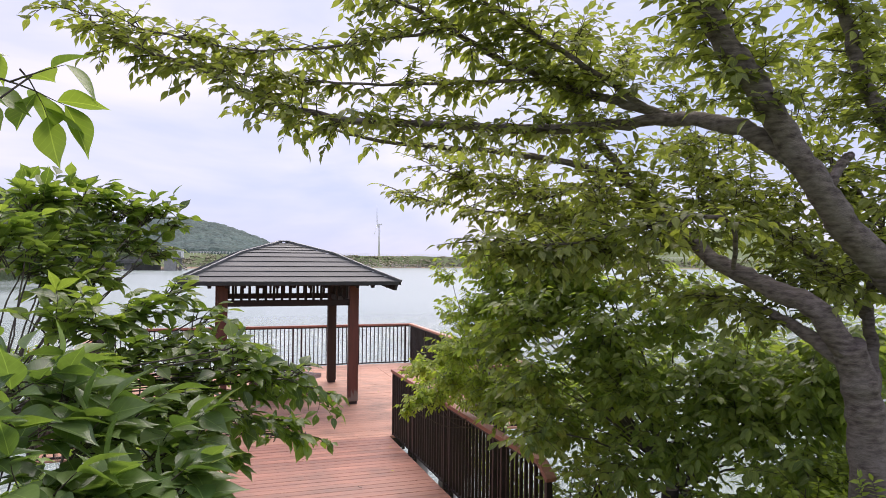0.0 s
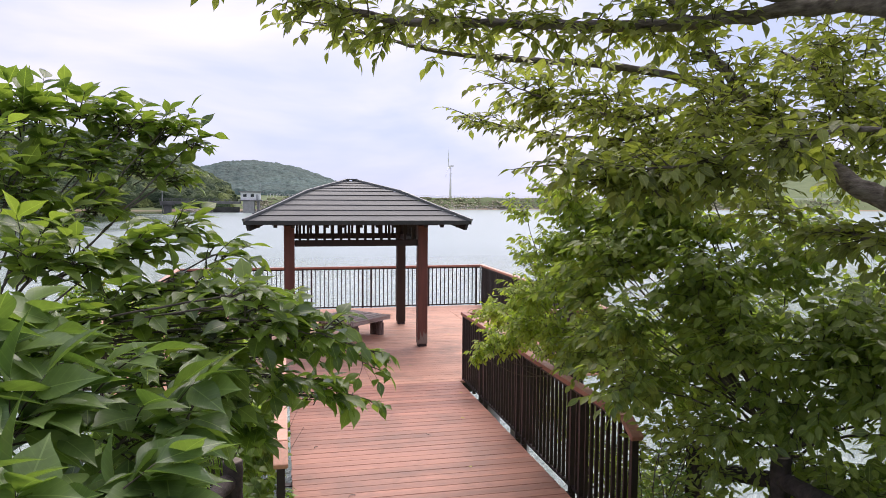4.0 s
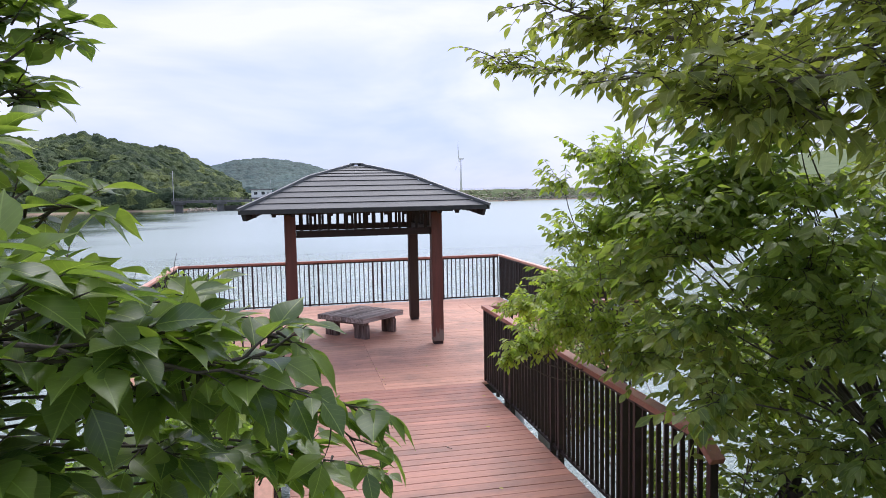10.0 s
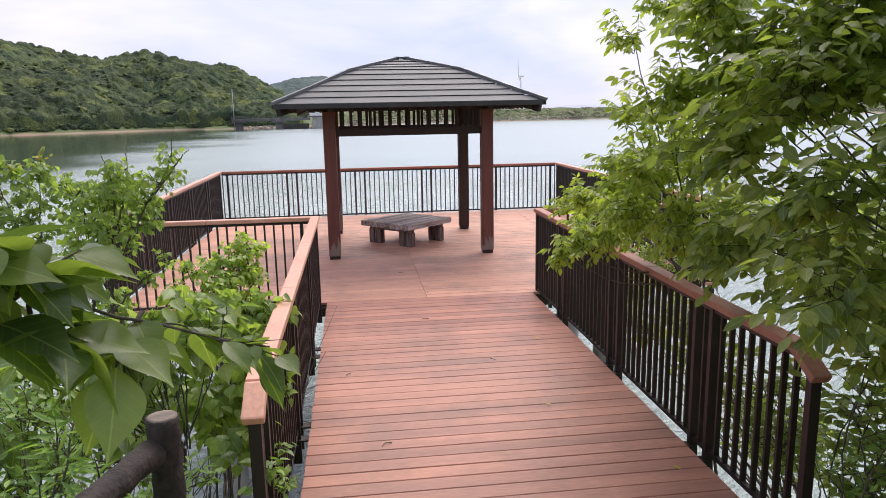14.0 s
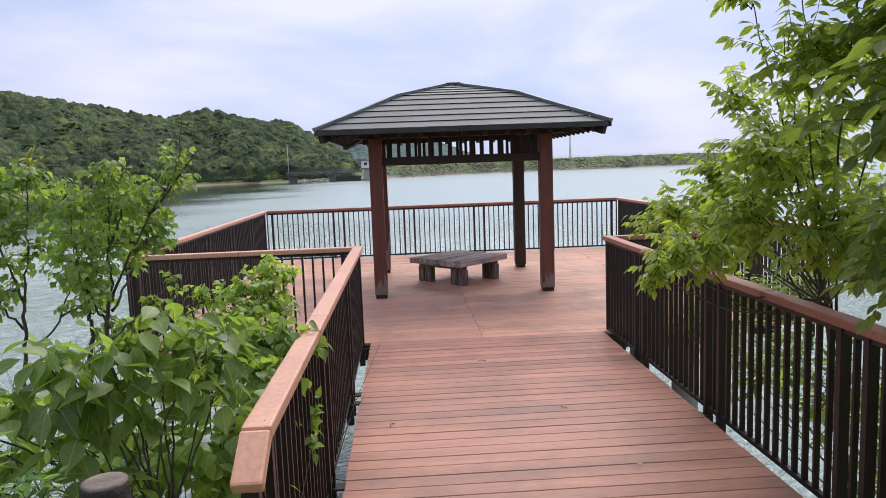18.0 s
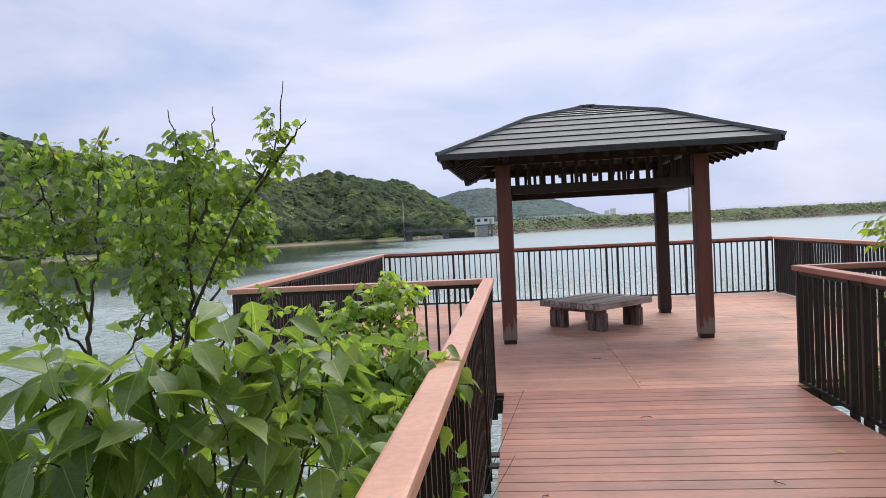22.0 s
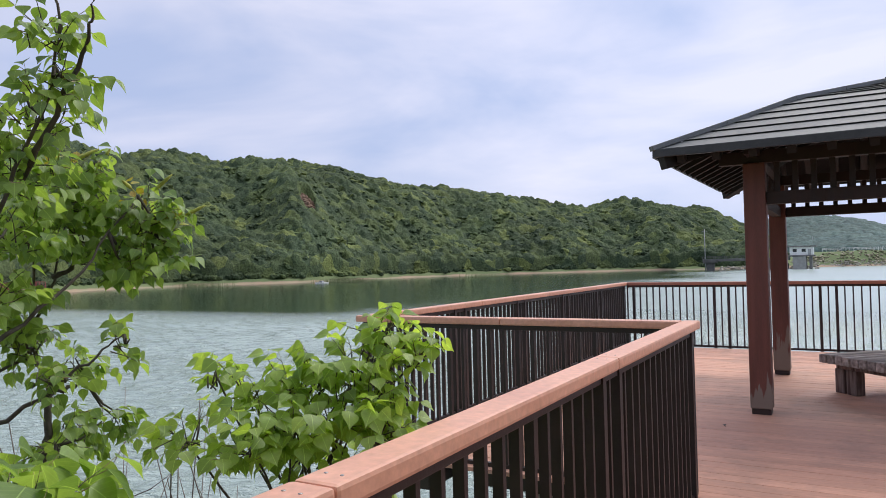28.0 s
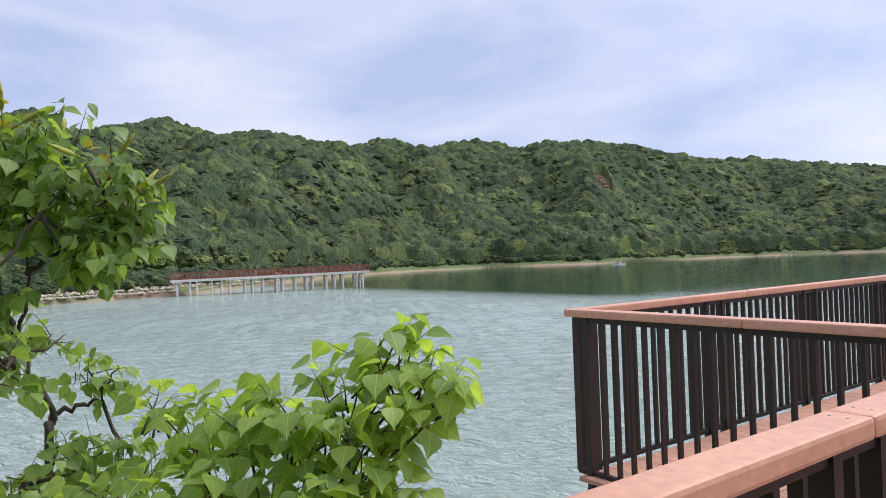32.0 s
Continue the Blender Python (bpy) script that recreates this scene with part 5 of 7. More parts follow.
cherry_tree()
bush("broadleaf_bush", "dense bush of glossy pointed leaves with branches hanging over the path", "bush", (-2.9, -11.3, -0.9), (-2.5, -11.25, 2.4),
     [(-2.44, -10.95, 3.2, 0.092), (-2.39, -10.8, 3.23, 0.094), (-2.3, -10.6, 3.27, 0.09), (-2.15, -10.55, 3.22, 0.093), (-2.03, -10.5, 3.2, 0.085), (-1.93, -10.45, 3.16, 0.06), (-2.12, -10.5, 3.06, 0.09), (-2.0, -10.45, 3.03, 0.075),
      (-2.27, -10.65, 3.09, 0.1), (-2.38, -10.85, 3.04, 0.107), (-2.44, -11.0, 2.96, 0.1), (-2.34, -10.9, 2.87, 0.105), (-2.23, -10.75, 2.9, 0.08), (-2.5, -11.2, 3.05, 0.12),
      (-1.89, -11.1, 2.84, 0.06), (-1.77, -11.1, 2.75, 0.06), (-1.70, -11.2, 2.61, 0.05), (-2.0, -11.2, 2.79, 0.087), (-2.14, -11.3, 2.75, 0.1), (-2.24, -11.4, 2.76, 0.093), (-1.86, -11.3, 2.66, 0.077), (-1.71, -11.25, 2.56, 0.07),
      (-1.59, -11.2, 2.55, 0.06), (-2.01, -11.35, 2.62, 0.1), (-2.15, -11.5, 2.57, 0.105), (-1.86, -11.3, 2.5, 0.094), (-1.9, -11.5, 2.45, 0.1), (-1.78, -11.35, 2.42, 0.08), (-1.8, -11.3, 2.3, 0.1), (-1.75, -11.2, 2.2, 0.1), (-1.95, -11.45, 2.25, 0.12),
      (-1.7, -11.64, 2.68, 0.037), (-1.66, -11.55, 2.65, 0.041), (-1.62, -11.45, 2.63, 0.041), (-1.66, -11.4, 2.55, 0.05), (-1.59, -11.41, 2.57, 0.04), (-1.55, -11.35, 2.57, 0.04), (-1.53, -11.2, 2.53, 0.036),
      (-1.55, -10.95, 2.56, 0.04), (-1.50, -10.95, 2.52, 0.03), (-1.5, -11.3, 2.51, 0.045), (-1.44, -11.36, 2.53, 0.036), (-1.4, -11.2, 2.53, 0.036),
      (-1.61, -11.2, 2.45, 0.048), (-1.55, -11.15, 2.44, 0.048), (-1.47, -11.1, 2.4, 0.044), (-1.62, -11.1, 2.33, 0.058), (-1.55, -11.0, 2.28, 0.056), (-1.47, -10.95, 2.26, 0.03), (-1.41, -10.9, 2.25, 0.024),
      (-1.44, -10.85, 2.18, 0.04), (-1.37, -10.88, 2.22, 0.02), (-1.38, -10.85, 2.17, 0.02), (-1.31, -10.8, 2.14, 0.03), (-1.75, -10.9, 2.35, 0.08), (-1.85, -10.9, 2.5, 0.08)],
     74, 0.080, "blade", M_BROAD, 21, length=0.13, gap=0.028, droop=0.10, narrow=0.80, flat=0.3, whorl=0.55, r0=0.0055, lift=0.2, squash=0.6, under=(-1.62, 2.08, 0.4, -10.75),
     tips=[((-1.72, -11.42, 2.58), (-1.25, -11.39, 2.43), 14), ((-1.52, -11.25, 2.5), (-1.30, -11.36, 2.4), 9), ((-1.7, -11.0, 2.3), (-1.19, -10.73, 2.10), 13), ((-1.55, -10.85, 2.2), (-1.32, -10.8, 2.12), 6)])
bush("large_leaf_bush", "low bush of large smooth oval leaves at the path edge", "bush", (-2.5, -12.3, 0.4), (-2.4, -12.2, 1.9),
     [(-2.25, -12.0, 2.67, 0.085), (-2.14, -11.9, 2.61, 0.09), (-2.21, -12.2, 2.56, 0.085), (-2.08, -12.1, 2.5, 0.084), (-2.0, -11.9, 2.51, 0.085), (-1.89, -11.89, 2.43, 0.075), (-2.12, -12.4, 2.46, 0.077), (-1.99, -12.3, 2.4, 0.077),
      (-1.86, -12.25, 2.42, 0.05), (-1.82, -12.15, 2.38, 0.035), (-1.87, -12.25, 2.3, 0.06), (-2.2, -12.45, 2.45, 0.073), (-2.3, -12.4, 2.56, 0.074), (-1.8, -11.85, 2.44, 0.06), (-2.05, -12.2, 2.2, 0.1), (-1.95, -12.0, 2.25, 0.1), (-2.15, -12.4, 2.25, 0.1)],
     44, 0.135, "blade", M_OVAL, 23, length=0.12, gap=0.04, droop=0.15, narrow=0.72, flat=0.3, whorl=0.5, r0=0.009)
bush("leafy_branch", "drooping leafy branch end hanging beside the path", "branch", (-2.6, -13.9, 1.7), (-2.2, -13.7, 3.1),
     [(-1.90, -13.71, 3.11, 0.02), (-1.87, -13.70, 3.11, 0.02), (-1.95, -13.71, 3.12, 0.03)], 13, 0.034, "blade", M_BROAD, 31, length=0.04, gap=0.016, droop=0.2, narrow=0.9, lift=0.1, r0=0.0012, fine=0.0007)
bush("pinnate_shrub", "bright green shrub with feathery leaves leaning over the rail", "shrub", (2.1, -6.2, -3.0), (1.6, -6.3, 1.0),
     [(0.36, -6.60, 1.33, 0.08), (0.52, -6.5, 1.40, 0.13), (0.75, -6.3, 1.44, 0.2), (1.05, -6.1, 1.5, 0.24), (1.0, -5.1, 1.5, 0.2), (1.05, -5.8, 1.9, 0.14),
      (0.72, -7.0, 2.83, 0.10), (1.07, -6.74, 3.08, 0.15), (0.95, -6.4, 2.35, 0.12), (0.85, -7.0, 2.0, 0.2), (0.85, -6.8, 1.72, 0.24), (0.95, -7.6, 2.98, 0.22), (0.9, -7.2, 2.45, 0.22),
      (1.2, -6.6, 2.1, 0.32), (1.35, -7.2, 2.5, 0.34), (1.2, -5.7, 1.75, 0.25), (1.6, -6.0, 1.95, 0.34), (1.1, -7.2, 1.62, 0.25), (1.5, -5.0, 1.45, 0.25), (0.85, -5.6, 1.6, 0.12),
      (1.7, -6.7, 1.6, 0.3)], 30, 0.07, "ovate", M_PINNATE, 41, length=0.24, gap=0.034, droop=0.34, pinnate=True, narrow=0.6, lift=0.0, r0=0.013, whorl=0.9, stalk=0.006, hang=0.5)
bush("dark_shrub", "tall dark green shrub on the bank beside the walkway rail", "shrub", (2.9, -9.0, -2.4), (2.4, -8.7, 0.9),
     [(0.78, -9.0, 1.65, 0.16), (0.95, -8.6, 2.0, 0.25), (1.05, -8.2, 2.5, 0.28), (1.0, -7.8, 2.2, 0.24), (1.15, -7.7, 1.6, 0.25), (1.35, -8.4, 1.55, 0.3),
      (1.5, -8.8, 2.4, 0.36), (1.6, -8.0, 2.8, 0.36), (1.45, -9.3, 1.35, 0.22), (1.5, -9.2, 2.0, 0.3), (1.9, -8.4, 2.0, 0.42), (1.9, -9.4, 1.6, 0.34), (2.3, -8.8, 2.6, 0.42),
      (2.4, -9.6, 2.1, 0.42), (2.1, -8.0, 1.4, 0.34), (2.6, -7.8, 1.8, 0.42), (2.2, -9.3, 0.9, 0.36), (3.1, -9.0, 2.0, 0.5), (1.65, -7.4, 1.6, 0.3), (2.3, -7.2, 1.5, 0.36), (1.85, -10.0, 1.1, 0.25),
      (2.8, -9.8, 1.2, 0.45), (2.4, -10.3, 0.9, 0.36), (2.70, -10.16, 2.0, 0.4), (3.22, -9.91, 2.35, 0.4), (2.08, -10.49, 1.6, 0.3), (2.96, -8.93, 1.9, 0.4), (2.1, -10.2, 0.75, 0.3),
      (1.88, -9.62, 2.05, 0.30), (2.08, -10.00, 1.85, 0.30), (2.31, -10.28, 2.05, 0.32), (2.50, -10.35, 2.30, 0.30),
      (1.06, -7.4, 2.85, 0.17), (1.2, -7.7, 2.84, 0.16), (1.4, -7.9, 2.79, 0.17), (1.39, -8.3, 2.69, 0.16), (1.18, -7.4, 2.59, 0.17), (1.35, -7.7, 2.54, 0.18), (1.45, -8.1, 2.46, 0.17), (1.36, -7.5, 2.28, 0.15),
      (1.39, -8.0, 3.13, 0.15), (1.58, -8.2, 3.22, 0.16), (1.66, -8.5, 3.13, 0.17), (1.54, -8.0, 2.82, 0.17), (1.65, -8.3, 2.82, 0.16), (1.65, -8.6, 2.76, 0.17), (1.4, -7.8, 3.4, 0.14), (1.58, -8.0, 3.46, 0.15), (1.64, -8.4, 3.43, 0.16)],
     24, 0.10, "ovate", M_SHRUB, 51, length=0.32, gap=0.036, droop=0.4, narrow=0.68, r0=0.020, whorl=0.8, stalk=0.008, hang=0.4)
bush("undergrowth", "sparse dark undergrowth over the water beside the walkway", "shrub", (1.9, -7.8, -3.0), (1.8, -7.8, -0.6),
     [(1.5, -8.95, 0.6, 0.2), (1.58, -8.3, 0.35, 0.2), (1.62, -7.6, 0.3, 0.2), (1.65, -6.9, 0.2, 0.22), (1.75, -6.2, 0.3, 0.2), (1.85, -9.4, 0.6, 0.28), (2.2, -9.9, 0.5, 0.3), (1.5, -9.15, 1.0, 0.15), (1.42, -9.0, 1.32, 0.15), (1.48, -9.25, 0.55, 0.18), (1.45, -9.3, 0.2, 0.16), (2.1, -7.2, 0.0, 0.25), (2.0, -8.4, -0.2, 0.3), (2.3, -6.4, -0.3, 0.3),
      (1.48, -8.0, 0.75, 0.14), (1.5, -7.5, 0.6, 0.16), (1.46, -7.0, 0.5, 0.14), (1.5, -6.4, 0.55, 0.16), (1.5, -5.6, 0.4, 0.16), (1.6, -8.3, 0.8, 0.2), (1.75, -8.5, 1.1, 0.22), (1.45, -8.5, 1.15, 0.12), (1.9, -8.2, 0.5, 0.25),
      (1.65, -4.3, 0.5, 0.22), (2.1, -3.7, 0.3, 0.28), (2.4, -3.3, 0.6, 0.3), (1.9, -3.4, 0.75, 0.22), (2.8, -3.25, 0.4, 0.3), (1.6, -3.2, 0.25, 0.2), (1.55, -5.0, 0.3, 0.2), (2.3, -4.6, 0.2, 0.3), (3.2, -3.3, 0.5, 0.3), (1.5, -7.4, 0.2, 0.16), (1.46, -6.7, 0.75, 0.14), (1.48, -7.8, 0.4, 0.15)],
     26, 0.08, "ovate", M_SHRUB, 55, length=0.3, gap=0.045, droop=0.4, narrow=0.68, r0=0.012, whorl=0.8)
bush("roadside_shrub", "feathery green shrub behind the log fence", "shrub", (2.3, -10.9, -1.2), (2.2, -10.8, 0.8),
     [(1.7, -10.7, 1.2, 0.2), (1.9, -10.4, 0.9, 0.22), (1.75, -11.1, 1.4, 0.2), (2.2, -11.4, 1.6, 0.26), (2.6, -10.8, 1.5, 0.3), (1.7, -10.2, 0.6, 0.18), (2.4, -10.1, 0.9, 0.28), (2.0, -10.8, 0.6, 0.3), (1.58, -11.3, 1.62, 0.16), (1.82, -11.1, 1.5, 0.18), (1.5, -11.0, 1.35, 0.14), (2.0, -11.5, 1.75, 0.18), (2.12, -10.86, 1.67, 0.22), (1.78, -10.75, 1.50, 0.18)],
     24, 0.055, "ovate", M_PINNATE, 61, length=0.26, gap=0.03, droop=0.4, pinnate=True, narrow=0.55)


def young_tree(label, trunk, r0, boughs, masses, heart, seed, dense=46, leaf=0.055, young=0):
    """A slim tree: a bare trunk that forks into boughs; rounded leaf masses sit about the outer boughs."""
    ob = thing("tallow_tree", label, "tree", "young trees on the bank")
    rng = np.random.default_rng(seed)
    lv, wd, yl = Leaves("cordate", seed + 1), Mass(), Leaves("ovate", seed + 2)
    lv.stalk, lv.hang = 0.016, 0.7
    limb(ob, "trunk", trunk, r0, r0 * 0.6, M_BARK2, 9, seed=seed, wobble=0.005)
    lines = []
    for i, pts in enumerate(boughs):
        lines.append(np.array(limb(ob, "branch", pts, r0 * 0.5, 0.002, M_BARK2, 7, seed=seed + i, wobble=0.006)))
    every = np.concatenate(lines)
    for i, (x, y, z, r) in enumerate(masses):
        c = np.array((x, y, z))
        near = every[np.argmin(np.linalg.norm(every - c, axis=1))]
        for j in range(2):
            e = c + rng.normal(0, r * 0.3, 3)
            wd.add(*tube_data([near, (near + e) / 2 + np.array([0, 0, -0.02]), e], [0.006, 0.004, 0.002], 5))
        clump(lv, wd, rng, c, r, int(dense * (r / 0.12) ** 2) + 3, heart, leaf, 0.085, 0.021, 0.3, 0.7, False, 0.3, 0.9, 0.002)
        if i < young:
            for j in range(7):
                yl.add(c + np.array([0, 0, r * 0.65]) + rng.normal(0, 0.03, 3), rng.normal(0, 0.5, 3) + np.array([0, 0, 0.7]), 0.032)
            for j in range(2):
                a = c + np.array([0, 0, r * 0.5]) + rng.normal(0, 0.02, 3)
                e = unit(rng.normal(0, 0.5, 3) + np.array([0.5, 0.2, 0.7]))
                part("flower_spike", tube([tuple(a), tuple(a + e * 0.035), tuple(a + e * 0.05), tuple(a + e * 0.085), tuple(a + e * 0.11)], [0.002, 0.002, 0.0065, 0.006, 0.002], 7), M_SPIKE, ob, "yellow-green flower spike")
    tagged(wd.object("twigwork", M_TWIG, ob), kind="stuff")
    lv.object("crown", M_TALLOW, ob, flat=0.5, narrow=0.85)
    if young:
        tagged(yl.object("young_foliage", M_YOUNG, ob, "reddish yellow young leaf tips"), kind="stuff")


young_tree("slender young tallow tree with bare twig tips on the bank", [(-3.0, -6.5, -3.2), (-2.92, -6.45, -0.5), (-2.84, -6.41, 1.04), (-2.79, -6.39, 1.30)], 0.018,
           [[(-2.79, -6.39, 1.30), (-2.63, -6.34, 1.63), (-2.39, -6.32, 2.03), (-2.31, -6.40, 2.30)], [(-2.79, -6.40, 1.26), (-2.75, -6.49, 1.59), (-2.70, -6.55, 1.87), (-2.72, -6.66, 2.16)],
            [(-2.75, -6.49, 1.59), (-2.68, -6.40, 1.81), (-2.64, -6.42, 2.02), (-2.62, -6.45, 2.20)], [(-2.54, -6.30, 1.78), (-2.33, -6.29, 2.05), (-2.24, -6.32, 2.14)],
            [(-2.82, -6.41, 1.10), (-2.86, -6.6, 1.4), (-2.86, -6.69, 1.9)], [(-2.80, -6.40, 1.2), (-2.74, -6.1, 1.45), (-2.72, -5.85, 1.75)], [(-2.84, -6.41, 1.0), (-2.66, -6.15, 1.2), (-2.55, -6.03, 1.32)]],
           [(-2.38, -6.34, 2.09, 0.07), (-2.38, -6.31, 2.00, 0.10), (-2.51, -6.31, 1.92, 0.11), (-2.61, -6.29, 1.80, 0.11), (-2.70, -6.60, 2.02, 0.09), (-2.65, -6.49, 2.00, 0.08),
            (-2.72, -6.57, 1.86, 0.12), (-2.67, -6.40, 1.84, 0.09), (-2.84, -6.69, 1.87, 0.12), (-2.82, -6.64, 1.72, 0.14), (-2.87, -6.67, 1.55, 0.16), (-2.78, -6.52, 1.62, 0.11),
            (-2.81, -6.54, 1.46, 0.11), (-2.79, -6.21, 1.64, 0.10), (-2.72, -5.81, 1.70, 0.08), (-2.80, -5.85, 1.55, 0.09), (-2.73, -6.28, 1.44, 0.08),
            (-2.55, -6.03, 1.31, 0.05), (-2.62, -6.20, 1.22, 0.07), (-2.83, -6.63, 1.36, 0.12)], (-2.75, -6.42, 1.3), 71, dense=22, leaf=0.046)
young_tree("young tallow tree with yellow flower spikes over the water", [(-3.35, -5.9, -3.6), (-3.2, -5.93, 0.3), (-3.15, -5.90, 0.96), (-3.17, -5.88, 1.08)], 0.019,
           [[(-3.17, -5.88, 1.06), (-3.12, -5.96, 1.29), (-3.02, -5.95, 1.49), (-2.91, -5.96, 1.70)], [(-3.17, -5.88, 1.08), (-3.15, -5.77, 1.11), (-3.15, -5.71, 1.20)],
            [(-3.12, -5.96, 1.29), (-3.03, -6.02, 1.46), (-2.93, -6.04, 1.72)], [(-3.02, -5.95, 1.49), (-2.90, -5.87, 1.57), (-2.76, -5.78, 1.65)], [(-3.15, -5.92, 0.75), (-3.05, -5.95, 0.85), (-2.97, -5.98, 0.95)]],
           [(-2.91, -6.00, 1.79, 0.13), (-2.89, -5.90, 1.77, 0.12), (-2.77, -5.82, 1.70, 0.11), (-2.70, -5.75, 1.64, 0.07), (-2.93, -6.04, 1.65, 0.15), (-2.91, -5.91, 1.63, 0.12), (-2.78, -5.83, 1.58, 0.09),
            (-2.71, -5.78, 1.56, 0.06), (-3.04, -6.04, 1.42, 0.07), (-3.20, -5.88, 1.30, 0.06), (-3.16, -5.77, 1.18, 0.07), (-3.12, -6.00, 1.26, 0.05), (-2.96, -6.00, 0.92, 0.11), (-3.04, -5.85, 0.97, 0.10), (-3.01, -5.72, 0.98, 0.06)],
           (-3.1, -5.95, 1.3), 81, dense=22, leaf=0.05, young=4)
bush("tallow_sapling", "leafy tallow sapling beside the railing over the water", "shrub", (-2.35, -5.6, -3.2), (-2.3, -5.6, 0.7),
     [(-2.10, -5.42, 1.28, 0.07), (-2.03, -5.40, 1.22, 0.08), (-1.95, -5.37, 1.21, 0.05), (-2.13, -5.49, 1.18, 0.09), (-2.20, -5.57, 1.16, 0.08), (-2.29, -5.63, 1.14, 0.08), (-2.38, -5.71, 1.12, 0.08),
      (-2.47, -5.77, 1.18, 0.04), (-2.05, -5.52, 1.08, 0.10), (-2.11, -5.61, 1.05, 0.10), (-2.19, -5.72, 1.02, 0.11), (-2.28, -5.81, 1.00, 0.10), (-1.97, -5.58, 1.0, 0.08), (-2.52, -5.86, 1.0, 0.07), (-2.2, -5.6, 0.85, 0.14), (-2.1, -5.5, 0.7, 0.12)],
     80, 0.056, "cordate", M_SAPLING, 91, length=0.11, gap=0.03, droop=0.2, narrow=0.95, flat=0.4, r0=0.009, lift=0.35, stalk=0.024, hang=0.55)
bush("tallow_thicket", "thicket of bright heart-leaved shoots against the rail", "shrub", (-2.1, -6.9, -2.6), (-2.0, -6.9, 0.5),
     [(-1.68, -6.78, 1.04, 0.09), (-1.85, -6.68, 1.03, 0.11), (-1.8, -6.8, 1.0, 0.14), (-1.77, -7.1, 0.95, 0.14), (-2.0, -6.65, 1.03, 0.12), (-2.12, -6.7, 1.08, 0.10), (-2.1, -7.0, 0.95, 0.17), (-1.8, -7.4, 0.8, 0.14),
      (-2.2, -6.6, 0.9, 0.18), (-2.0, -7.4, 0.7, 0.18), (-1.8, -7.0, 0.6, 0.18), (-2.0, -6.8, 0.4, 0.24), (-1.82, -7.7, 0.6, 0.12), (-2.35, -7.2, 0.6, 0.2), (-1.8, -6.6, 0.8, 0.14)],
     42, 0.086, "cordate", M_TALLOW, 101, length=0.14, gap=0.034, droop=0.15, narrow=0.95, flat=0.4, r0=0.008, lift=0.4, stalk=0.035, hang=0.75)
bush("large_leaf_sapling", "sapling with large drooping smooth leaves beside the rail end", "shrub", (-2.05, -7.95, -1.9), (-2.1, -7.8, 0.6),
     [(-2.04, -7.65, 1.34, 0.08), (-2.15, -7.72, 1.27, 0.09), (-2.26, -7.78, 1.29, 0.09), (-2.37, -7.86, 1.24, 0.09), (-1.94, -7.63, 1.23, 0.09), (-1.84, -7.59, 1.27, 0.05), (-2.09, -7.72, 1.13, 0.09), (-2.25, -7.81, 1.13, 0.11),
      (-2.39, -7.91, 1.11, 0.11), (-1.92, -7.66, 1.07, 0.09), (-2.14, -7.78, 1.0, 0.11), (-2.30, -7.88, 1.0, 0.11), (-2.44, -7.90, 1.30, 0.05), (-2.2, -8.0, 0.75, 0.12), (-2.6, -7.9, 1.1, 0.1), (-2.75, -8.0, 1.12, 0.1), (-2.62, -8.15, 0.8, 0.12), (-2.85, -8.2, 0.95, 0.12), (-3.0, -7.9, 1.05, 0.12),
      (-2.85, -7.84, 1.11, 0.10), (-2.74, -7.73, 0.89, 0.11), (-2.82, -7.85, 0.81, 0.10), (-2.64, -7.52, 0.80, 0.10), (-3.04, -7.66, 1.22, 0.09), (-2.70, -7.62, 1.02, 0.08)],
     15, 0.14, "blade", M_LARGE, 111, length=0.14, gap=0.045, droop=0.08, narrow=0.74, flat=0.4, r0=0.008, lift=0.4, squash=0.6, stalk=0.03, hang=0.75)
young_tree("bushy young tallow tree with grey stems on the bank", [(-3.5, -6.6, -3.4), (-3.4, -6.45, -0.3), (-3.34, -6.39, 0.86), (-3.34, -6.32, 1.27)], 0.016,
           [[(-3.34, -6.32, 1.25), (-3.42, -6.36, 1.62), (-3.48, -6.43, 1.95), (-3.49, -6.46, 2.08)], [(-3.34, -6.32, 1.25), (-3.30, -6.28, 1.69), (-3.25, -6.29, 2.11)], [(-3.30, -6.34, 0.95), (-3.20, -6.19, 1.14), (-3.15, -6.07, 1.46), (-3.17, -6.09, 1.88)],
            [(-3.35, -6.34, 1.1), (-3.45, -6.46, 1.33), (-3.56, -6.48, 1.45)], [(-3.20, -6.19, 1.14), (-3.06, -6.04, 1.22), (-2.99, -6.00, 1.30)]],
           [(-3.26, -6.29, 2.02, 0.09), (-3.41, -6.38, 1.95, 0.12), (-3.49, -6.45, 2.01, 0.10), (-3.29, -6.28, 1.82, 0.15), (-3.47, -6.40, 1.70, 0.17), (-3.19, -6.11, 1.88, 0.11), (-3.18, -6.09, 1.66, 0.11), (-3.34, -6.31, 1.56, 0.12),
            (-3.55, -6.46, 1.42, 0.12), (-3.41, -6.36, 1.36, 0.08), (-3.15, -6.08, 1.40, 0.10), (-3.04, -6.02, 1.28, 0.08), (-3.42, -6.50, 1.30, 0.06), (-3.13, -5.95, 1.83, 0.09), (-3.63, -6.53, 1.76, 0.15)], (-3.3, -6.3, 1.3), 85, dense=23, leaf=0.05, young=2)
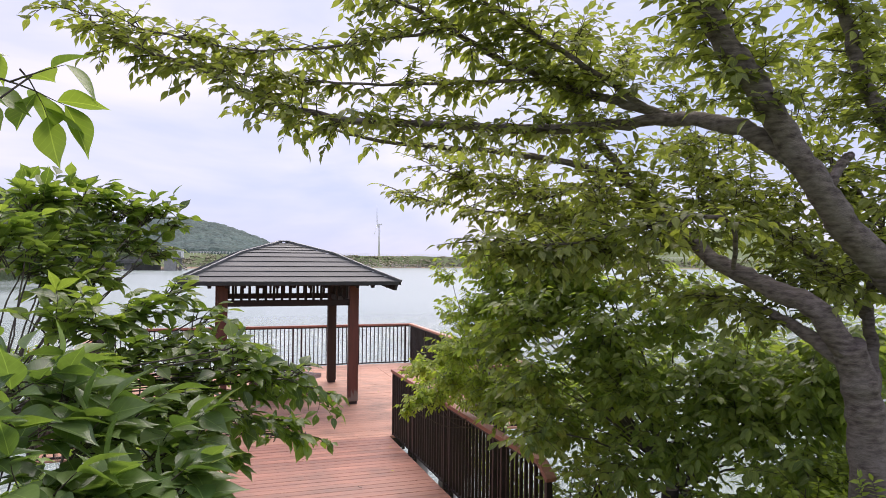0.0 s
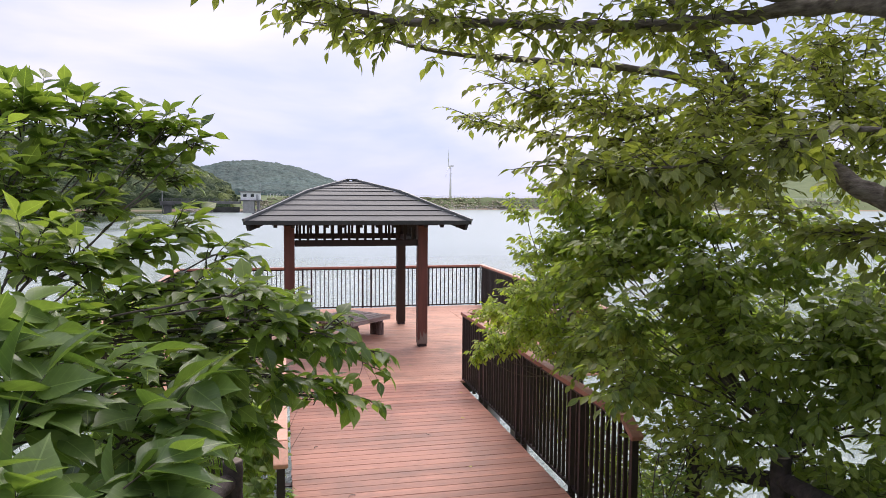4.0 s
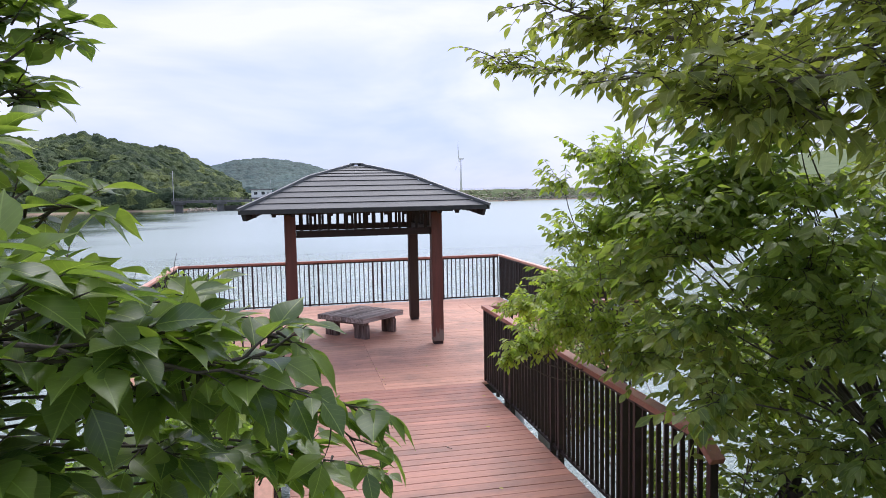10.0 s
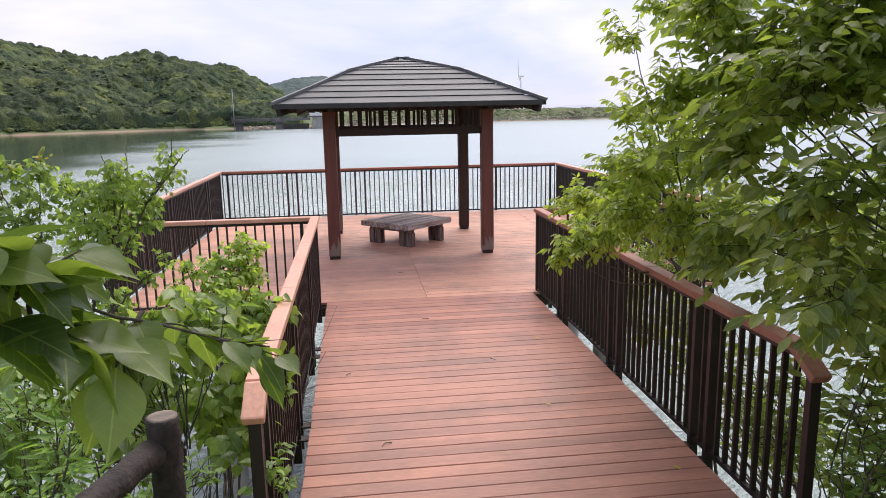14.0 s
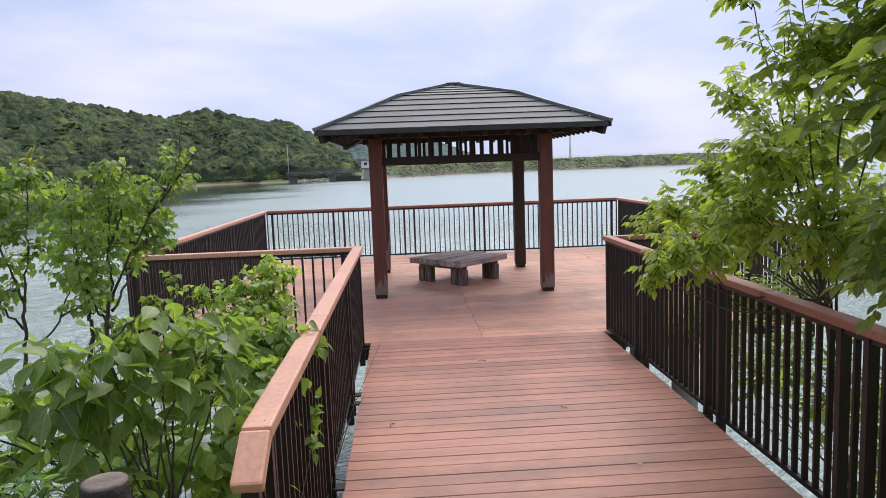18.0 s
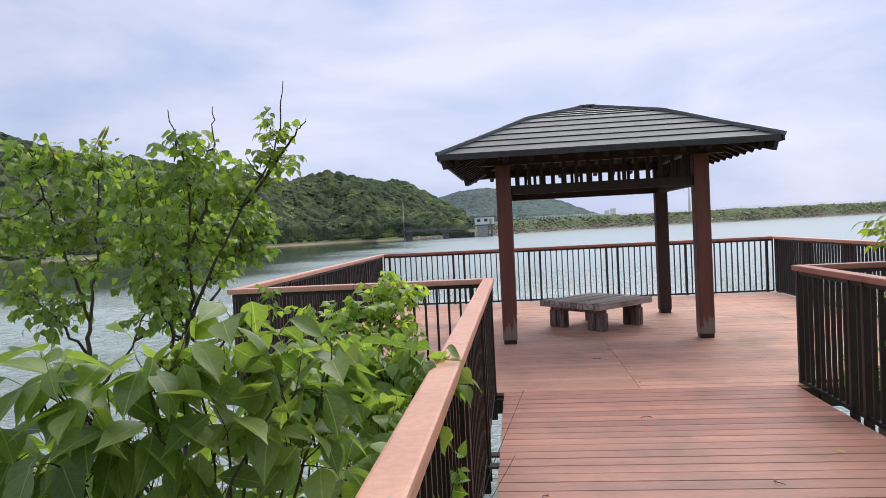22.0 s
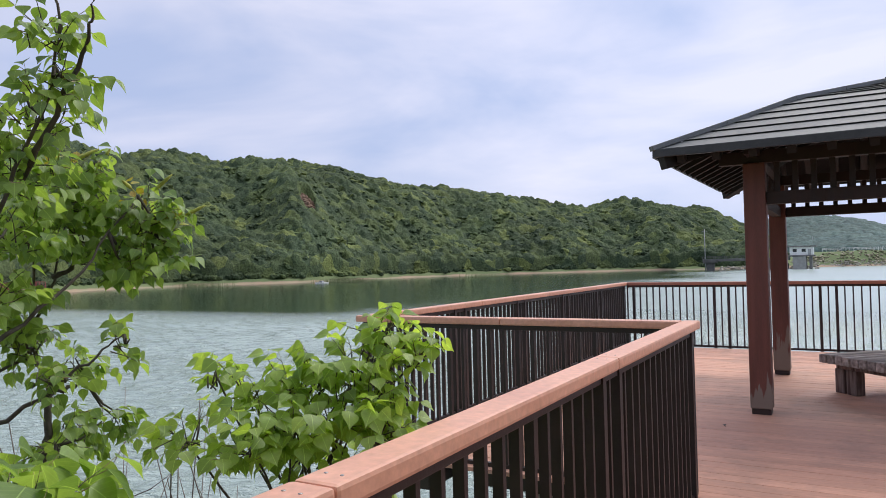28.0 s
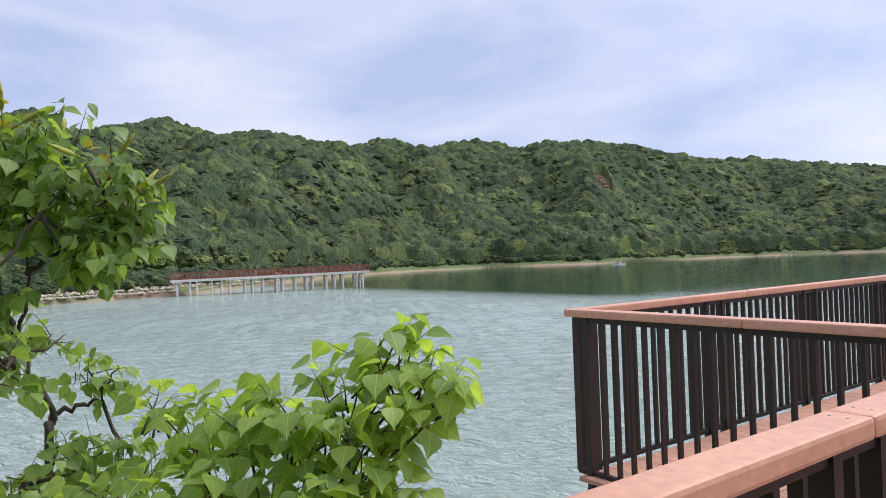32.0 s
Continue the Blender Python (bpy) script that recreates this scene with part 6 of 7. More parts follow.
shrub("bank_weeds", "rough green weeds on the bank by the log fence", (-2.3, -9.0, -1.4),
      [(-2.2, -8.8, 0.75), (-2.5, -9.1, 0.8), (-2.0, -8.6, 0.5), (-2.8, -8.9, 0.7), (-2.6, -9.6, 0.9), (-3.0, -9.5, 0.9), (-1.85, -8.3, 0.4), (-2.4, -9.9, 0.9)],
      0.07, "ovate", M_WEED, 121, count=34, length=0.25, gap=0.04, droop=0.25, r0=0.008, start=0.3)
shrub("tall_weed", "upright weed with narrow leaves beside the log fence", (-2.2, -8.85, -0.6),
      [(-2.18, -8.82, 1.27), (-2.26, -8.84, 1.15), (-2.1, -8.9, 1.02), (-2.32, -8.9, 0.95)],
      0.11, "ovate", M_WEED, 125, count=46, length=0.09, gap=0.03, droop=0.1, r0=0.007, start=0.25, sub=0, lift=0.35, narrow=0.2)
bush("bank_bush", "low bright green weeds crowding the bank below the rail end", "shrub", (-2.4, -8.9, -1.2), (-2.35, -8.8, 0.2),
     [(-2.39, -8.32, 0.9, 0.14), (-2.64, -8.3, 1.05, 0.13), (-2.62, -8.4, 0.75, 0.16), (-2.3, -8.6, 0.6, 0.15), (-2.16, -8.5, 0.55, 0.13), (-2.55, -8.75, 0.75, 0.16), (-2.85, -8.6, 0.9, 0.18),
      (-2.1, -8.9, 0.55, 0.14), (-2.75, -9.1, 0.8, 0.18), (-1.82, -8.5, 0.45, 0.1), (-2.45, -9.2, 0.6, 0.15), (-3.0, -8.3, 0.8, 0.2), (-1.95, -8.25, 0.65, 0.1), (-2.9, -7.6, 0.6, 0.2), (-2.5, -7.5, 0.45, 0.2), (-3.2, -8.0, 0.75, 0.22), (-2.75, -8.0, 0.45, 0.2), (-3.4, -8.4, 0.9, 0.22), (-2.2, -8.1, 0.35, 0.16)],
     52, 0.055, "ovate", M_WEED, 129, length=0.14, gap=0.028, droop=0.25, narrow=0.6, r0=0.006)
bush("rail_vine", "leafy vine climbing through the walkway rail end", "vine", (-1.75, -8.3, -0.9), (-1.7, -8.1, 0.0),
     [(-1.58, -8.15, 0.62, 0.06), (-1.56, -8.05, 0.45, 0.06), (-1.56, -7.9, 0.2, 0.07), (-1.56, -7.75, 0.3, 0.05), (-1.57, -7.7, 0.5, 0.05), (-1.57, -7.0, 0.75, 0.04), (-1.57, -7.1, 0.6, 0.04), (-1.6, -8.2, 0.3, 0.08), (-1.72, -8.5, 0.3, 0.12), (-1.7, -8.6, 0.55, 0.1)],
     55, 0.055, "heart", M_WEED, 127, length=0.1, gap=0.03, droop=0.3, narrow=0.8, r0=0.004)
shrub("rail_creeper", "creeping weeds at the foot of the rail end", (1.45, -8.9, -0.8),
      [(1.44, -8.42, 0.98), (1.38, -8.5, 0.7), (1.5, -8.6, 0.8), (1.36, -8.45, 0.4), (1.45, -8.5, 0.25), (1.6, -9.0, 0.7), (1.4, -8.2, 0.35), (1.38, -7.9, 0.15)],
      0.06, "ovate", M_WEED, 131, count=16, length=0.18, gap=0.035, droop=0.25, r0=0.005)


def bare_bush():
    ob = thing("bare_bush", "leafless grey twigs standing in the water", "bush")
    rng = np.random.default_rng(141)
    mass = Mass()
    for i in range(34):
        p = np.array([rng.uniform(-3.4, -2.5), rng.uniform(-6.0, -5.0), -3.4])
        d = unit(np.array([rng.normal(0, 0.12), rng.normal(0, 0.12), 1.0]))
        pts = [p]
        for j in range(7):
            d = unit(d + rng.normal(0, 0.12, 3) + np.array([0, 0, 0.06]))
            pts.append(pts[-1] + d * rng.uniform(0.55, 0.70))
        mass.add(*tube_data(pts, [0.010 * (1 - 0.8 * j / 7) for j in range(8)], 4))
        for j in range(4, 7):
            for m in range(2):
                e = unit(d + rng.normal(0, 0.6, 3))
                q = [pts[j], pts[j] + e * 0.15, pts[j] + e * 0.3 + np.array([0, 0, 0.05])]
                mass.add(*tube_data(q, [0.004, 0.003, 0.0015], 4))
    tagged(mass.object("twigwork", M_DEADTWIG, ob), kind="stuff")


bare_bush()


def rough_log(p, q, r, seed, sides=18, step=0.03):
    """A log with a knobbly bark."""
    p, q = np.array(p, float), np.array(q, float)
    n = max(6, int(np.linalg.norm(q - p) / step))
    v, f = tube_data([p + (q - p) * i / n for i in range(n + 1)], [r] * (n + 1), sides)
    out = []
    for i, c in enumerate(v):
        mid = p + (q - p) * (i // sides) / n
        k = noise.noise((c.x * 17 + seed, c.y * 17, c.z * 17)) * 0.15 + noise.noise((c.x * 45, c.y * 45 + seed, c.z * 45)) * 0.11
        out.append(tuple(mid + (np.array(c) - mid) * (1 + k)))
    return mesh_of("log", out, f, M_LOG, True)


def log_fence(label, posts, rails):
    ob = thing("log_fence", label, "fence")
    for k, (x, y, z) in enumerate(posts):
        p = part("post", rough_log((x, y, z - 1.3), (x, y, z), 0.066, k + 3.1), M_LOG, ob)
        part("end_grain", tube([(x, y, z - 0.01), (x, y, z + 0.005), (x, y, z + 0.008)], [0.062, 0.060, 0.05], 16), M_LOGEND, p, "pale sawn top")
    for k, (a, b) in enumerate(rails):
        part("rail", rough_log(a, b, 0.058, k + 7.7), M_LOG, ob)


log_fence("dark imitation-log fence at the path edge, under shrubs", [(1.75, -8.42, 0.88), (1.68, -9.53, 1.22), (1.66, -11.1, 1.30)],
          [((1.75, -8.45, 0.72), (1.68, -9.5, 1.04)), ((1.68, -9.56, 1.06), (1.66, -11.07, 1.12))])
log_fence("dark imitation-log post and rail on the bank beside the deck", [(-1.92, -8.66, 1.14)],
          [((-1.95, -8.70, 1.01), (-2.24, -9.65, 1.0))])

# ---- far shore ----
def ico(level):
    bm = bmesh.new()
    bmesh.ops.create_icosphere(bm, subdivisions=level, radius=1)
    v = np.array([tuple(x.co) for x in bm.verts])
    f = np.array([tuple(x.index for x in face.verts) for face in bm.faces])
    bm.free()
    return v, f


BIT_V, BIT_F = ico(1)


def crowns(name, places, material, label, seed, flat=0.75, rough=0.3, parts=9, category="woods"):
    """Tree crowns as lumpy masses beset with small clumps, many in one object."""
    rng = np.random.default_rng(seed)
    V, F, n = [], [], 0
    lumps = [1 + rough * np.array([noise.noise((v[0] * 2.1 + 9 * s, v[1] * 2.1, v[2] * 2.1)) * 1.3 for v in BIT_V]) for s in range(12)]

    def put(lump, x, y, z, r, sq):
        nonlocal n
        a = rng.uniform(0, 6.28)
        c, s = math.cos(a), math.sin(a)
        v = BIT_V * lump[:, None] * np.array([r, r * rng.uniform(0.8, 1.1), r * sq * rng.uniform(0.8, 1.2)])
        V.append(np.stack([v[:, 0] * c - v[:, 1] * s + x, v[:, 0] * s + v[:, 1] * c + y, v[:, 2] + z], -1))
        F.append(BIT_F + n)
        n += len(v)

    for x, y, z, r in places:
        put(lumps[rng.integers(0, 12)], x, y, z, r * 0.95, flat)
        for k in range(parts):
            t, u = rng.uniform(0, 6.28), rng.uniform(0.1, 1.0) ** 0.6
            h = math.sqrt(max(0.0, 1 - u * u))
            put(lumps[rng.integers(0, 12)], x + r * u * math.cos(t), y + r * u * math.sin(t), z + r * flat * (h * 0.9 - 0.12), r * rng.uniform(0.25, 0.5), 0.6)
    me = mesh_of(name, np.concatenate(V), np.concatenate(F).tolist(), material, False)
    ob = part(name, me, material, None)
    return tagged(ob, label, category, kind="stuff")


def crown_cells(x, y, cell, seed):
    """Distance to the nearest crown centre of a jittered grid, in cells, and that crown's random number."""
    i0, j0 = np.floor(x / cell), np.floor(y / cell)
    best, pick = np.full(x.shape, 9.0), np.zeros(x.shape)
    for di in (-1, 0, 1):
        for dj in (-1, 0, 1):
            i, j = i0 + di, j0 + dj
            u, v, w = [np.mod(np.sin(i * 127.1 + j * 311.7 + seed + k * 74.7) * 43758.5453, 1.0) for k in range(3)]
            d = np.hypot(x / cell - i - 0.15 - 0.7 * u, y / cell - j - 0.15 - 0.7 * v)
            near = d < best
            best, pick = np.where(near, d, best), np.where(near, w, pick)
    return best, pick


def canopy(name, label, material, bearings, first, last, step, big, small, high):
    """A closed roof of tree crowns that follows the ground between two distances."""
    b = np.radians(bearings)[:, None]
    n = int(np.max(last - first) / step)
    f = np.linspace(0, 1, n)[None, :]
    R = first[:, None] + (last - first)[:, None] * f
    X, Y = R * np.sin(b), R * np.cos(b)
    d1, k1 = crown_cells(X, Y, big, 3.0)
    d2, k2 = crown_cells(X, Y, small, 8.0)
    dome = np.sqrt(np.clip(1 - (d1 / 0.85) ** 2, 0, 1)) * (0.35 + 0.65 * k1) * high
    tuft = np.sqrt(np.clip(1 - (d2 / 0.85) ** 2, 0, 1)) * (0.25 + 0.75 * k2) * high * 0.62
    lift = 0.35 * high + dome + tuft
    deg = np.degrees(b)
    lift = np.where(((deg + 41.6) / 0.7) ** 2 + ((R - 284) / 9) ** 2 < 1, -0.6, lift)
    lift = lift * np.clip((R - first[:, None]) / 1.5, 0, 1)
    Z = land(X, Y) + lift
    m, k = X.shape
    idx = np.arange(m * k).reshape(m, k)
    q = np.stack([idx[:-1, :-1], idx[:-1, 1:], idx[1:, 1:], idx[1:, :-1]], -1).reshape(-1, 4)
    me = mesh_of(name, np.stack([X, Y, Z], -1).reshape(-1, 3), q.tolist(), material, True)
    return tagged(part(name, me, material, None), label, "woods", kind="stuff")


def hill_forest():
    rng = np.random.default_rng(201)
    bear = np.arange(-98, -4.2, 0.11)
    first = knots(bear, 1) + 3.0 + 1.5 * np.sin(bear * 1.7) + (5 + 2.5 * np.sin(bear * 0.3)) * smooth((-57 - bear) / 8)
    canopy("forest", "dense green mixed woods over the low hills", M_FOREST, bear, first, knots(bear, 2) + 14, 0.68, 6.0, 2.3, 3.8)
    places = []
    for i in range(9000):
        b = rng.uniform(-98, -4.3)
        shore, ridge = float(knots(b, 1)), float(knots(b, 2))
        r = shore + 6 + (ridge + 10 - shore) * rng.uniform(0, 1) ** 0.85
        if (b < -57 and r < shore + 10) or ((b + 41.6) / 1.1) ** 2 + ((r - 283) / 13) ** 2 < 1:
            continue
        x, y = r * math.sin(math.radians(b)), r * math.cos(math.radians(b))
        size = 1.2 + 2.2 * rng.uniform(0, 1) ** 1.6
        if r > ridge - 18:
            size *= 0.6
        places.append((x, y, float(land(np.array([x]), np.array([y]))[0]) + rng.uniform(2.0, 3.6), size))
    crowns("forest_trees", places, M_FOREST, "broad tree crowns that stand out of the hill woods", 202, flat=0.55, rough=0.6, parts=3)
    bear = np.arange(-16, 8.3, 0.07)
    canopy("far_forest", "woods on the distant hill, haze put into their colour", M_FARFOREST_HAZE, bear, np.full(bear.shape, 700.0), np.full(bear.shape, 975.0), 3.6, 13.0, 6.0, 3.4)
    edge = []
    for i in range(1500):
        b = rng.uniform(-96, -4.3)
        r = float(knots(b, 1)) + rng.uniform(2, 7)
        x, y = r * math.sin(math.radians(b)), r * math.cos(math.radians(b))
        size = rng.uniform(0.6, 1.7)
        edge.append((x, y, float(land(np.array([x]), np.array([y]))[0]) + size * 0.4, size))
    crowns("shore_bushes", edge, M_FOREST, "low bushes along the far shore", 203, parts=2, category="bushes")
    park = []
    for i in range(90):
        b = -92 + i * 0.36 + rng.normal(0, 0.12)
        r = float(knots(b, 1)) + rng.uniform(8, 14)
        x, y = r * math.sin(math.radians(b)), r * math.cos(math.radians(b))
        size = rng.uniform(1.2, 2.3)
        park.append((x, y, float(land(np.array([x]), np.array([y]))[0]) + size * 0.75, size))
    crowns("park_trees", park, M_PARK, "light green rounded trees along the bank behind the pier", 209, flat=0.7, rough=0.5, parts=9, category="trees")
    scrub = []
    for i in range(3600):
        b = rng.uniform(-3, 48)
        crest = float(np.interp(b, [0, 8, 18, 28, 45, 70], [335, 372, 398, 462, 520, 560]))
        r = crest - rng.uniform(0.3, 10.3)
        x, y = r * math.sin(math.radians(b)), r * math.cos(math.radians(b))
        s = 0.25 + 0.75 * rng.uniform(0, 1) ** 2.2
        scrub.append((x, y, float(land(np.array([x]), np.array([y]))[0]) + s * 0.2, s))
    crowns("dam_scrub", scrub, M_SCRUB, "dry grass and scrub on the dam slope", 205, flat=0.6, parts=1, category="scrub")
    rubble = []
    for i in range(2600):
        b = rng.uniform(-3.5, 48)
        crest = float(np.interp(b, [0, 8, 18, 28, 45, 70], [335, 372, 398, 462, 520, 560]))
        r = crest - rng.uniform(8.2, 12.2)
        x, y = r * math.sin(math.radians(b)), r * math.cos(math.radians(b))
        rubble.append((x, y, float(land(np.array([x]), np.array([y]))[0]), rng.uniform(0.25, 0.6)))
    for i in range(260):
        x, k = rng.uniform(-43, -9), rng.uniform(0, 1)
        rubble.append((x, 281.8 + k * 4, WATER - 0.1 + k * 1.3, rng.uniform(0.25, 0.7)))
    crowns("shore_rubble", rubble, M_RUBBLE, "pale grey rubble along the foot of the dam", 207, flat=0.6, parts=1, category="rubble")


hill_forest()


def earth_scar():
    rng = np.random.default_rng(221)
    places = []
    for i in range(120):
        b, r = -41.6 + rng.normal(0, 0.42), 284 + rng.normal(0, 5.0)
        x, y = r * math.sin(math.radians(b)), r * math.cos(math.radians(b))
        places.append((x, y, float(land(np.array([x]), np.array([y]))[0]) + 0.3, rng.uniform(0.8, 1.8)))
    crowns("bare_earth", places, M_EARTH, "reddish bare earth scar in the wooded slope", 222, flat=0.9, parts=3, category="earth")


earth_scar()


def reeds():
    rng = np.random.default_rng(231)
    mass = Mass()
    for cx, cy, w, n in ((-142, 176, 6, 900), (-170, 140, 6, 500), (-118, 232, 5, 300)):
        for i in range(n):
            x, y = cx + rng.normal(0, w), cy + rng.normal(0, w * 0.5)
            h = rng.uniform(1.0, 2.2)
            d = np.array([rng.normal(0, 0.15), rng.normal(0, 0.15), 0]) * h
            p = np.array([x, y, WATER - 0.2])
            q = np.array([0.035, 0.02, 0])
            mass.add([p - q, p + q, p + d + np.array([0, 0, h])], [(0, 1, 2)])
    tagged(mass.object("reeds", M_REED, None, smooth=False), "pale green reeds along the far water edge", "reeds", kind="stuff")


reeds()


def far_building():
    ob = thing("apartment_block", "apartment blocks far beyond the dam, whitened in place of haze", "building")
    # walls and windows near the sky's white: distance haze put into the colours
    for x, w, h in ((150, 7, 15), (160, 9, 18)):
        wall = part("wall", box(x - w / 2, x + w / 2, 1180, 1192, -4, h, 0.2), M_TURBINE, ob)
        for k in range(5):
            for m in range(3):
                part("window", box(x - w / 2 + 0.8 + m * w / 3.4, x - w / 2 + 2.0 + m * w / 3.4, 1179.9, 1180.05, 3.0 + k * 2.8, 4.4 + k * 2.8), M_PALE, wall)


far_building()


def shore_stones():
    rng = np.random.default_rng(211)
    mass_v, mass_f, n = [], [], 0
    fa = BIT_F
    for i in range(2600):
        b = rng.uniform(-88, -66)
        r = float(knots(b, 1)) + rng.uniform(-1.5, 7)
        x, y = r * math.sin(math.radians(b)), r * math.cos(math.radians(b))
        z = float(land(np.array([x]), np.array([y]))[0])
        s = 0.1 + 0.3 * rng.uniform(0, 1) ** 2
        v = BIT_V * (1 + 0.25 * rng.normal(0, 0.5, (len(BIT_V), 1))) * np.array([s, s * rng.uniform(0.6, 1), s * 0.6]) + np.array([x, y, max(z, WATER) + 0.08])
        mass_v.append(v)
        mass_f.append(fa + n)
        n += len(v)
    me = mesh_of("shore_stones", np.concatenate(mass_v), np.concatenate(mass_f).tolist(), M_STONE)
    tagged(part("shore_stones", me, M_STONE, None), "pale broken stones along the water's edge", "stones", kind="stuff")


shore_stones()


def far_pier():
    ob = thing("pier", "long boardwalk pier with red railings on pale concrete piles", "pier")
    a, b = np.array([-111.0, 23.6, 0.0]), np.array([-102.1, 52.7, 0.0])
    d = unit(b - a)
    w = np.array([-d[1], d[0], 0])
    ln = float(np.linalg.norm(b - a))
    z0, z1 = -0.85, -0.62
    P = lambda s, o, z: tuple(a + d * s + w * o + np.array([0, 0, z + (z1 - z0) * s / ln]))
    part("deck", beam(P(0, 0, z0 - 0.08), P(ln, 0, z0 - 0.08), 3.0, 0.16, 0.01), M_REDDECK, ob)
    for o in (-1.55, 1.55):
        part("edge_beam", beam(P(0, o, z0 - 0.17), P(ln, o, z0 - 0.17), 0.15, 0.34, 0.01), M_PALE, ob)
        part("handrail", beam(P(0, o, z0 + 1.02), P(ln, o, z0 + 1.02), 0.12, 0.12, 0.01), M_RED, ob)
        part("lower_rail", beam(P(0, o, z0 + 0.15), P(ln, o, z0 + 0.15), 0.05, 0.08, 0.0), M_RED, ob)
        for i in range(27):
            s = ln * i / 26
            part("rail_post", beam(P(s, o, z0), P(s, o, z0 + 1.0), 0.13, 0.13, 0.0, up=Vector((1, 0, 0))), M_RED, ob)
        bars = Mass()
        for i in range(160):
            v, f = tube_data([P(ln * i / 160, o, z0 + 0.15), P(ln * i / 160, o, z0 + 0.98)], [0.02, 0.02], 4)
            bars.add(v, f)
        bars.object("balusters", M_REDDECK, ob, smooth=False)
    for i in range(19):
        s = ln * (0.03 + 0.95 * (i + 0.22 * math.sin(i * 2.3)) / 18.2)
        for o in (-1.2, 1.2):
            x, y, z = P(s, o, z0 - 0.34)
            part("column", tube([(x, y, -5.2), (x, y, z)], [0.155, 0.155], 12), M_PALE, ob)
        part("cross_beam", beam(P(s, -1.4, z0 - 0.42), P(s, 1.4, z0 - 0.42), 0.25, 0.2, 0.01), M_PALE, ob)


far_pier()


def far_bridge():
    ob = thing("bridge", "grey concrete road bridge on two piers at the far shore", "bridge")
    y = 279.0
    part("deck", box(-48, -18, y - 2.5, y + 2.5, 0.1, 1.1, 0.05), M_BRIDGE, ob)
    for yy in (y - 2.45, y + 2.45):
        part("guard_rail", beam((-48, yy, 2.05), (-18, yy, 2.05), 0.1, 0.1, 0.0), M_BRIDGE, ob)
        part("guard_rail", beam((-48, yy, 1.6), (-18, yy, 1.6), 0.08, 0.08, 0.0), M_BRIDGE, ob)
        for i in range(16):
            x = -48 + i * 2
            part("rail_post", box(x - 0.07, x + 0.07, yy - 0.07, yy + 0.07, 1.1, 2.1), M_BRIDGE, ob)
    part("abutment", box(-29, -18.5, y + 2.8, y + 3.6, -5, -1.2, 0.05), M_BRIDGE, ob)
    for x in (-45.5, -30.0):
        pier = part("pier", box(x - 1.3, x + 1.3, y - 1.6, y + 1.6, -5, -0.6, 0.1), M_BRIDGE, ob)
        part("pier_head", box(x - 2.4, x + 2.4, y - 2.3, y + 2.3, -0.598, 0.098, 0.08), M_BRIDGE, pier)
    hut = thing("gatehouse", "small white flat-roofed gatehouse at the bridge end", "building")
    tower = part("tower", box(-17.0, -12.6, y - 2.0, y + 4.0, -5, 1.2, 0.1), M_CONCRETE, hut, "grey concrete tower base")
    part("leg", box(-11.6, -10.7, y - 1.8, y + 3.8, -5, 1.2, 0.05), M_BRIDGE, tower)
    part("ledge", box(-18.4, -9.6, y - 2.4, y + 4.4, 1.202, 1.75, 0.05), M_BRIDGE, tower)
    wall = part("wall", box(-17.9, -10.2, y - 1.6, y + 3.6, 1.752, 4.7, 0.05), M_WHITE, hut)
    part("roof", box(-18.9, -9.2, y - 2.5, y + 4.4, 4.702, 5.1, 0.08), M_BRIDGE, hut)
    for x in (-16.9, -14.0):
        part("window", box(x, x + 1.3, y - 1.66, y - 1.59, 2.9, 4.0), M_GLASS, wall)
    part("door", box(-12.0, -11.0, y - 1.66, y - 1.59, 1.8, 3.9), M_GALV, wall)
    part("mast", tube([(-10.4, y, 5.1), (-10.4, y, 8.6)], [0.06, 0.04], 6), M_GALV, hut)


far_bridge()


def turbine():
    ob = thing("wind_turbine", "white three-bladed wind turbine far behind the dam", "wind turbine")
    x, y, hub = 359.0, 1500.0, 73.5
    part("tower", tube([(x, y, -6), (x, y, 40), (x, y, hub - 1)], [2.6, 2.1, 1.5], 16), M_TURBINE, ob)
    part("nacelle", box(x - 3.5, x + 7.0, y - 1.8, y + 1.8, hub - 1.6, hub + 1.9, 0.5), M_TURBINE, ob)
    part("hub", tube([(x - 5.4, y, hub), (x - 4.6, y, hub), (x - 3.4, y, hub)], [0.5, 1.5, 1.6], 12), M_TURBINE, ob)
    for k in range(3):
        a = radians(97 + 120 * k)
        d = Vector((0.42 * math.cos(a), 0.9 * math.cos(a), math.sin(a))).normalized()
        c = Vector((x - 4.6, y, hub))
        part("blade", tube([c + d * 1, c + d * 9, c + d * 28, c + d * 41], [0.7, 1.1, 0.65, 0.2], 8), M_TURBINE, ob)


turbine()


def pole(x, y, top):
    z = float(land(np.array([x]), np.array([y]))[0])
    ob = thing("utility_pole", "slim grey utility pole among the trees", "pole", "poles on the hillside")
    part("shaft", tube([(x, y, z), (x, y, top)], [0.2, 0.14], 8), M_GALV, ob)
    part("cross_arm", beam((x - 1.0, y, top - 0.8), (x + 1.0, y, top - 0.8), 0.12, 0.12, 0.0), M_GALV, ob)


pole(-216, 75.5, 11.8)
pole(-210, 130, 12.5)
pole(-49, 289, 13.0)


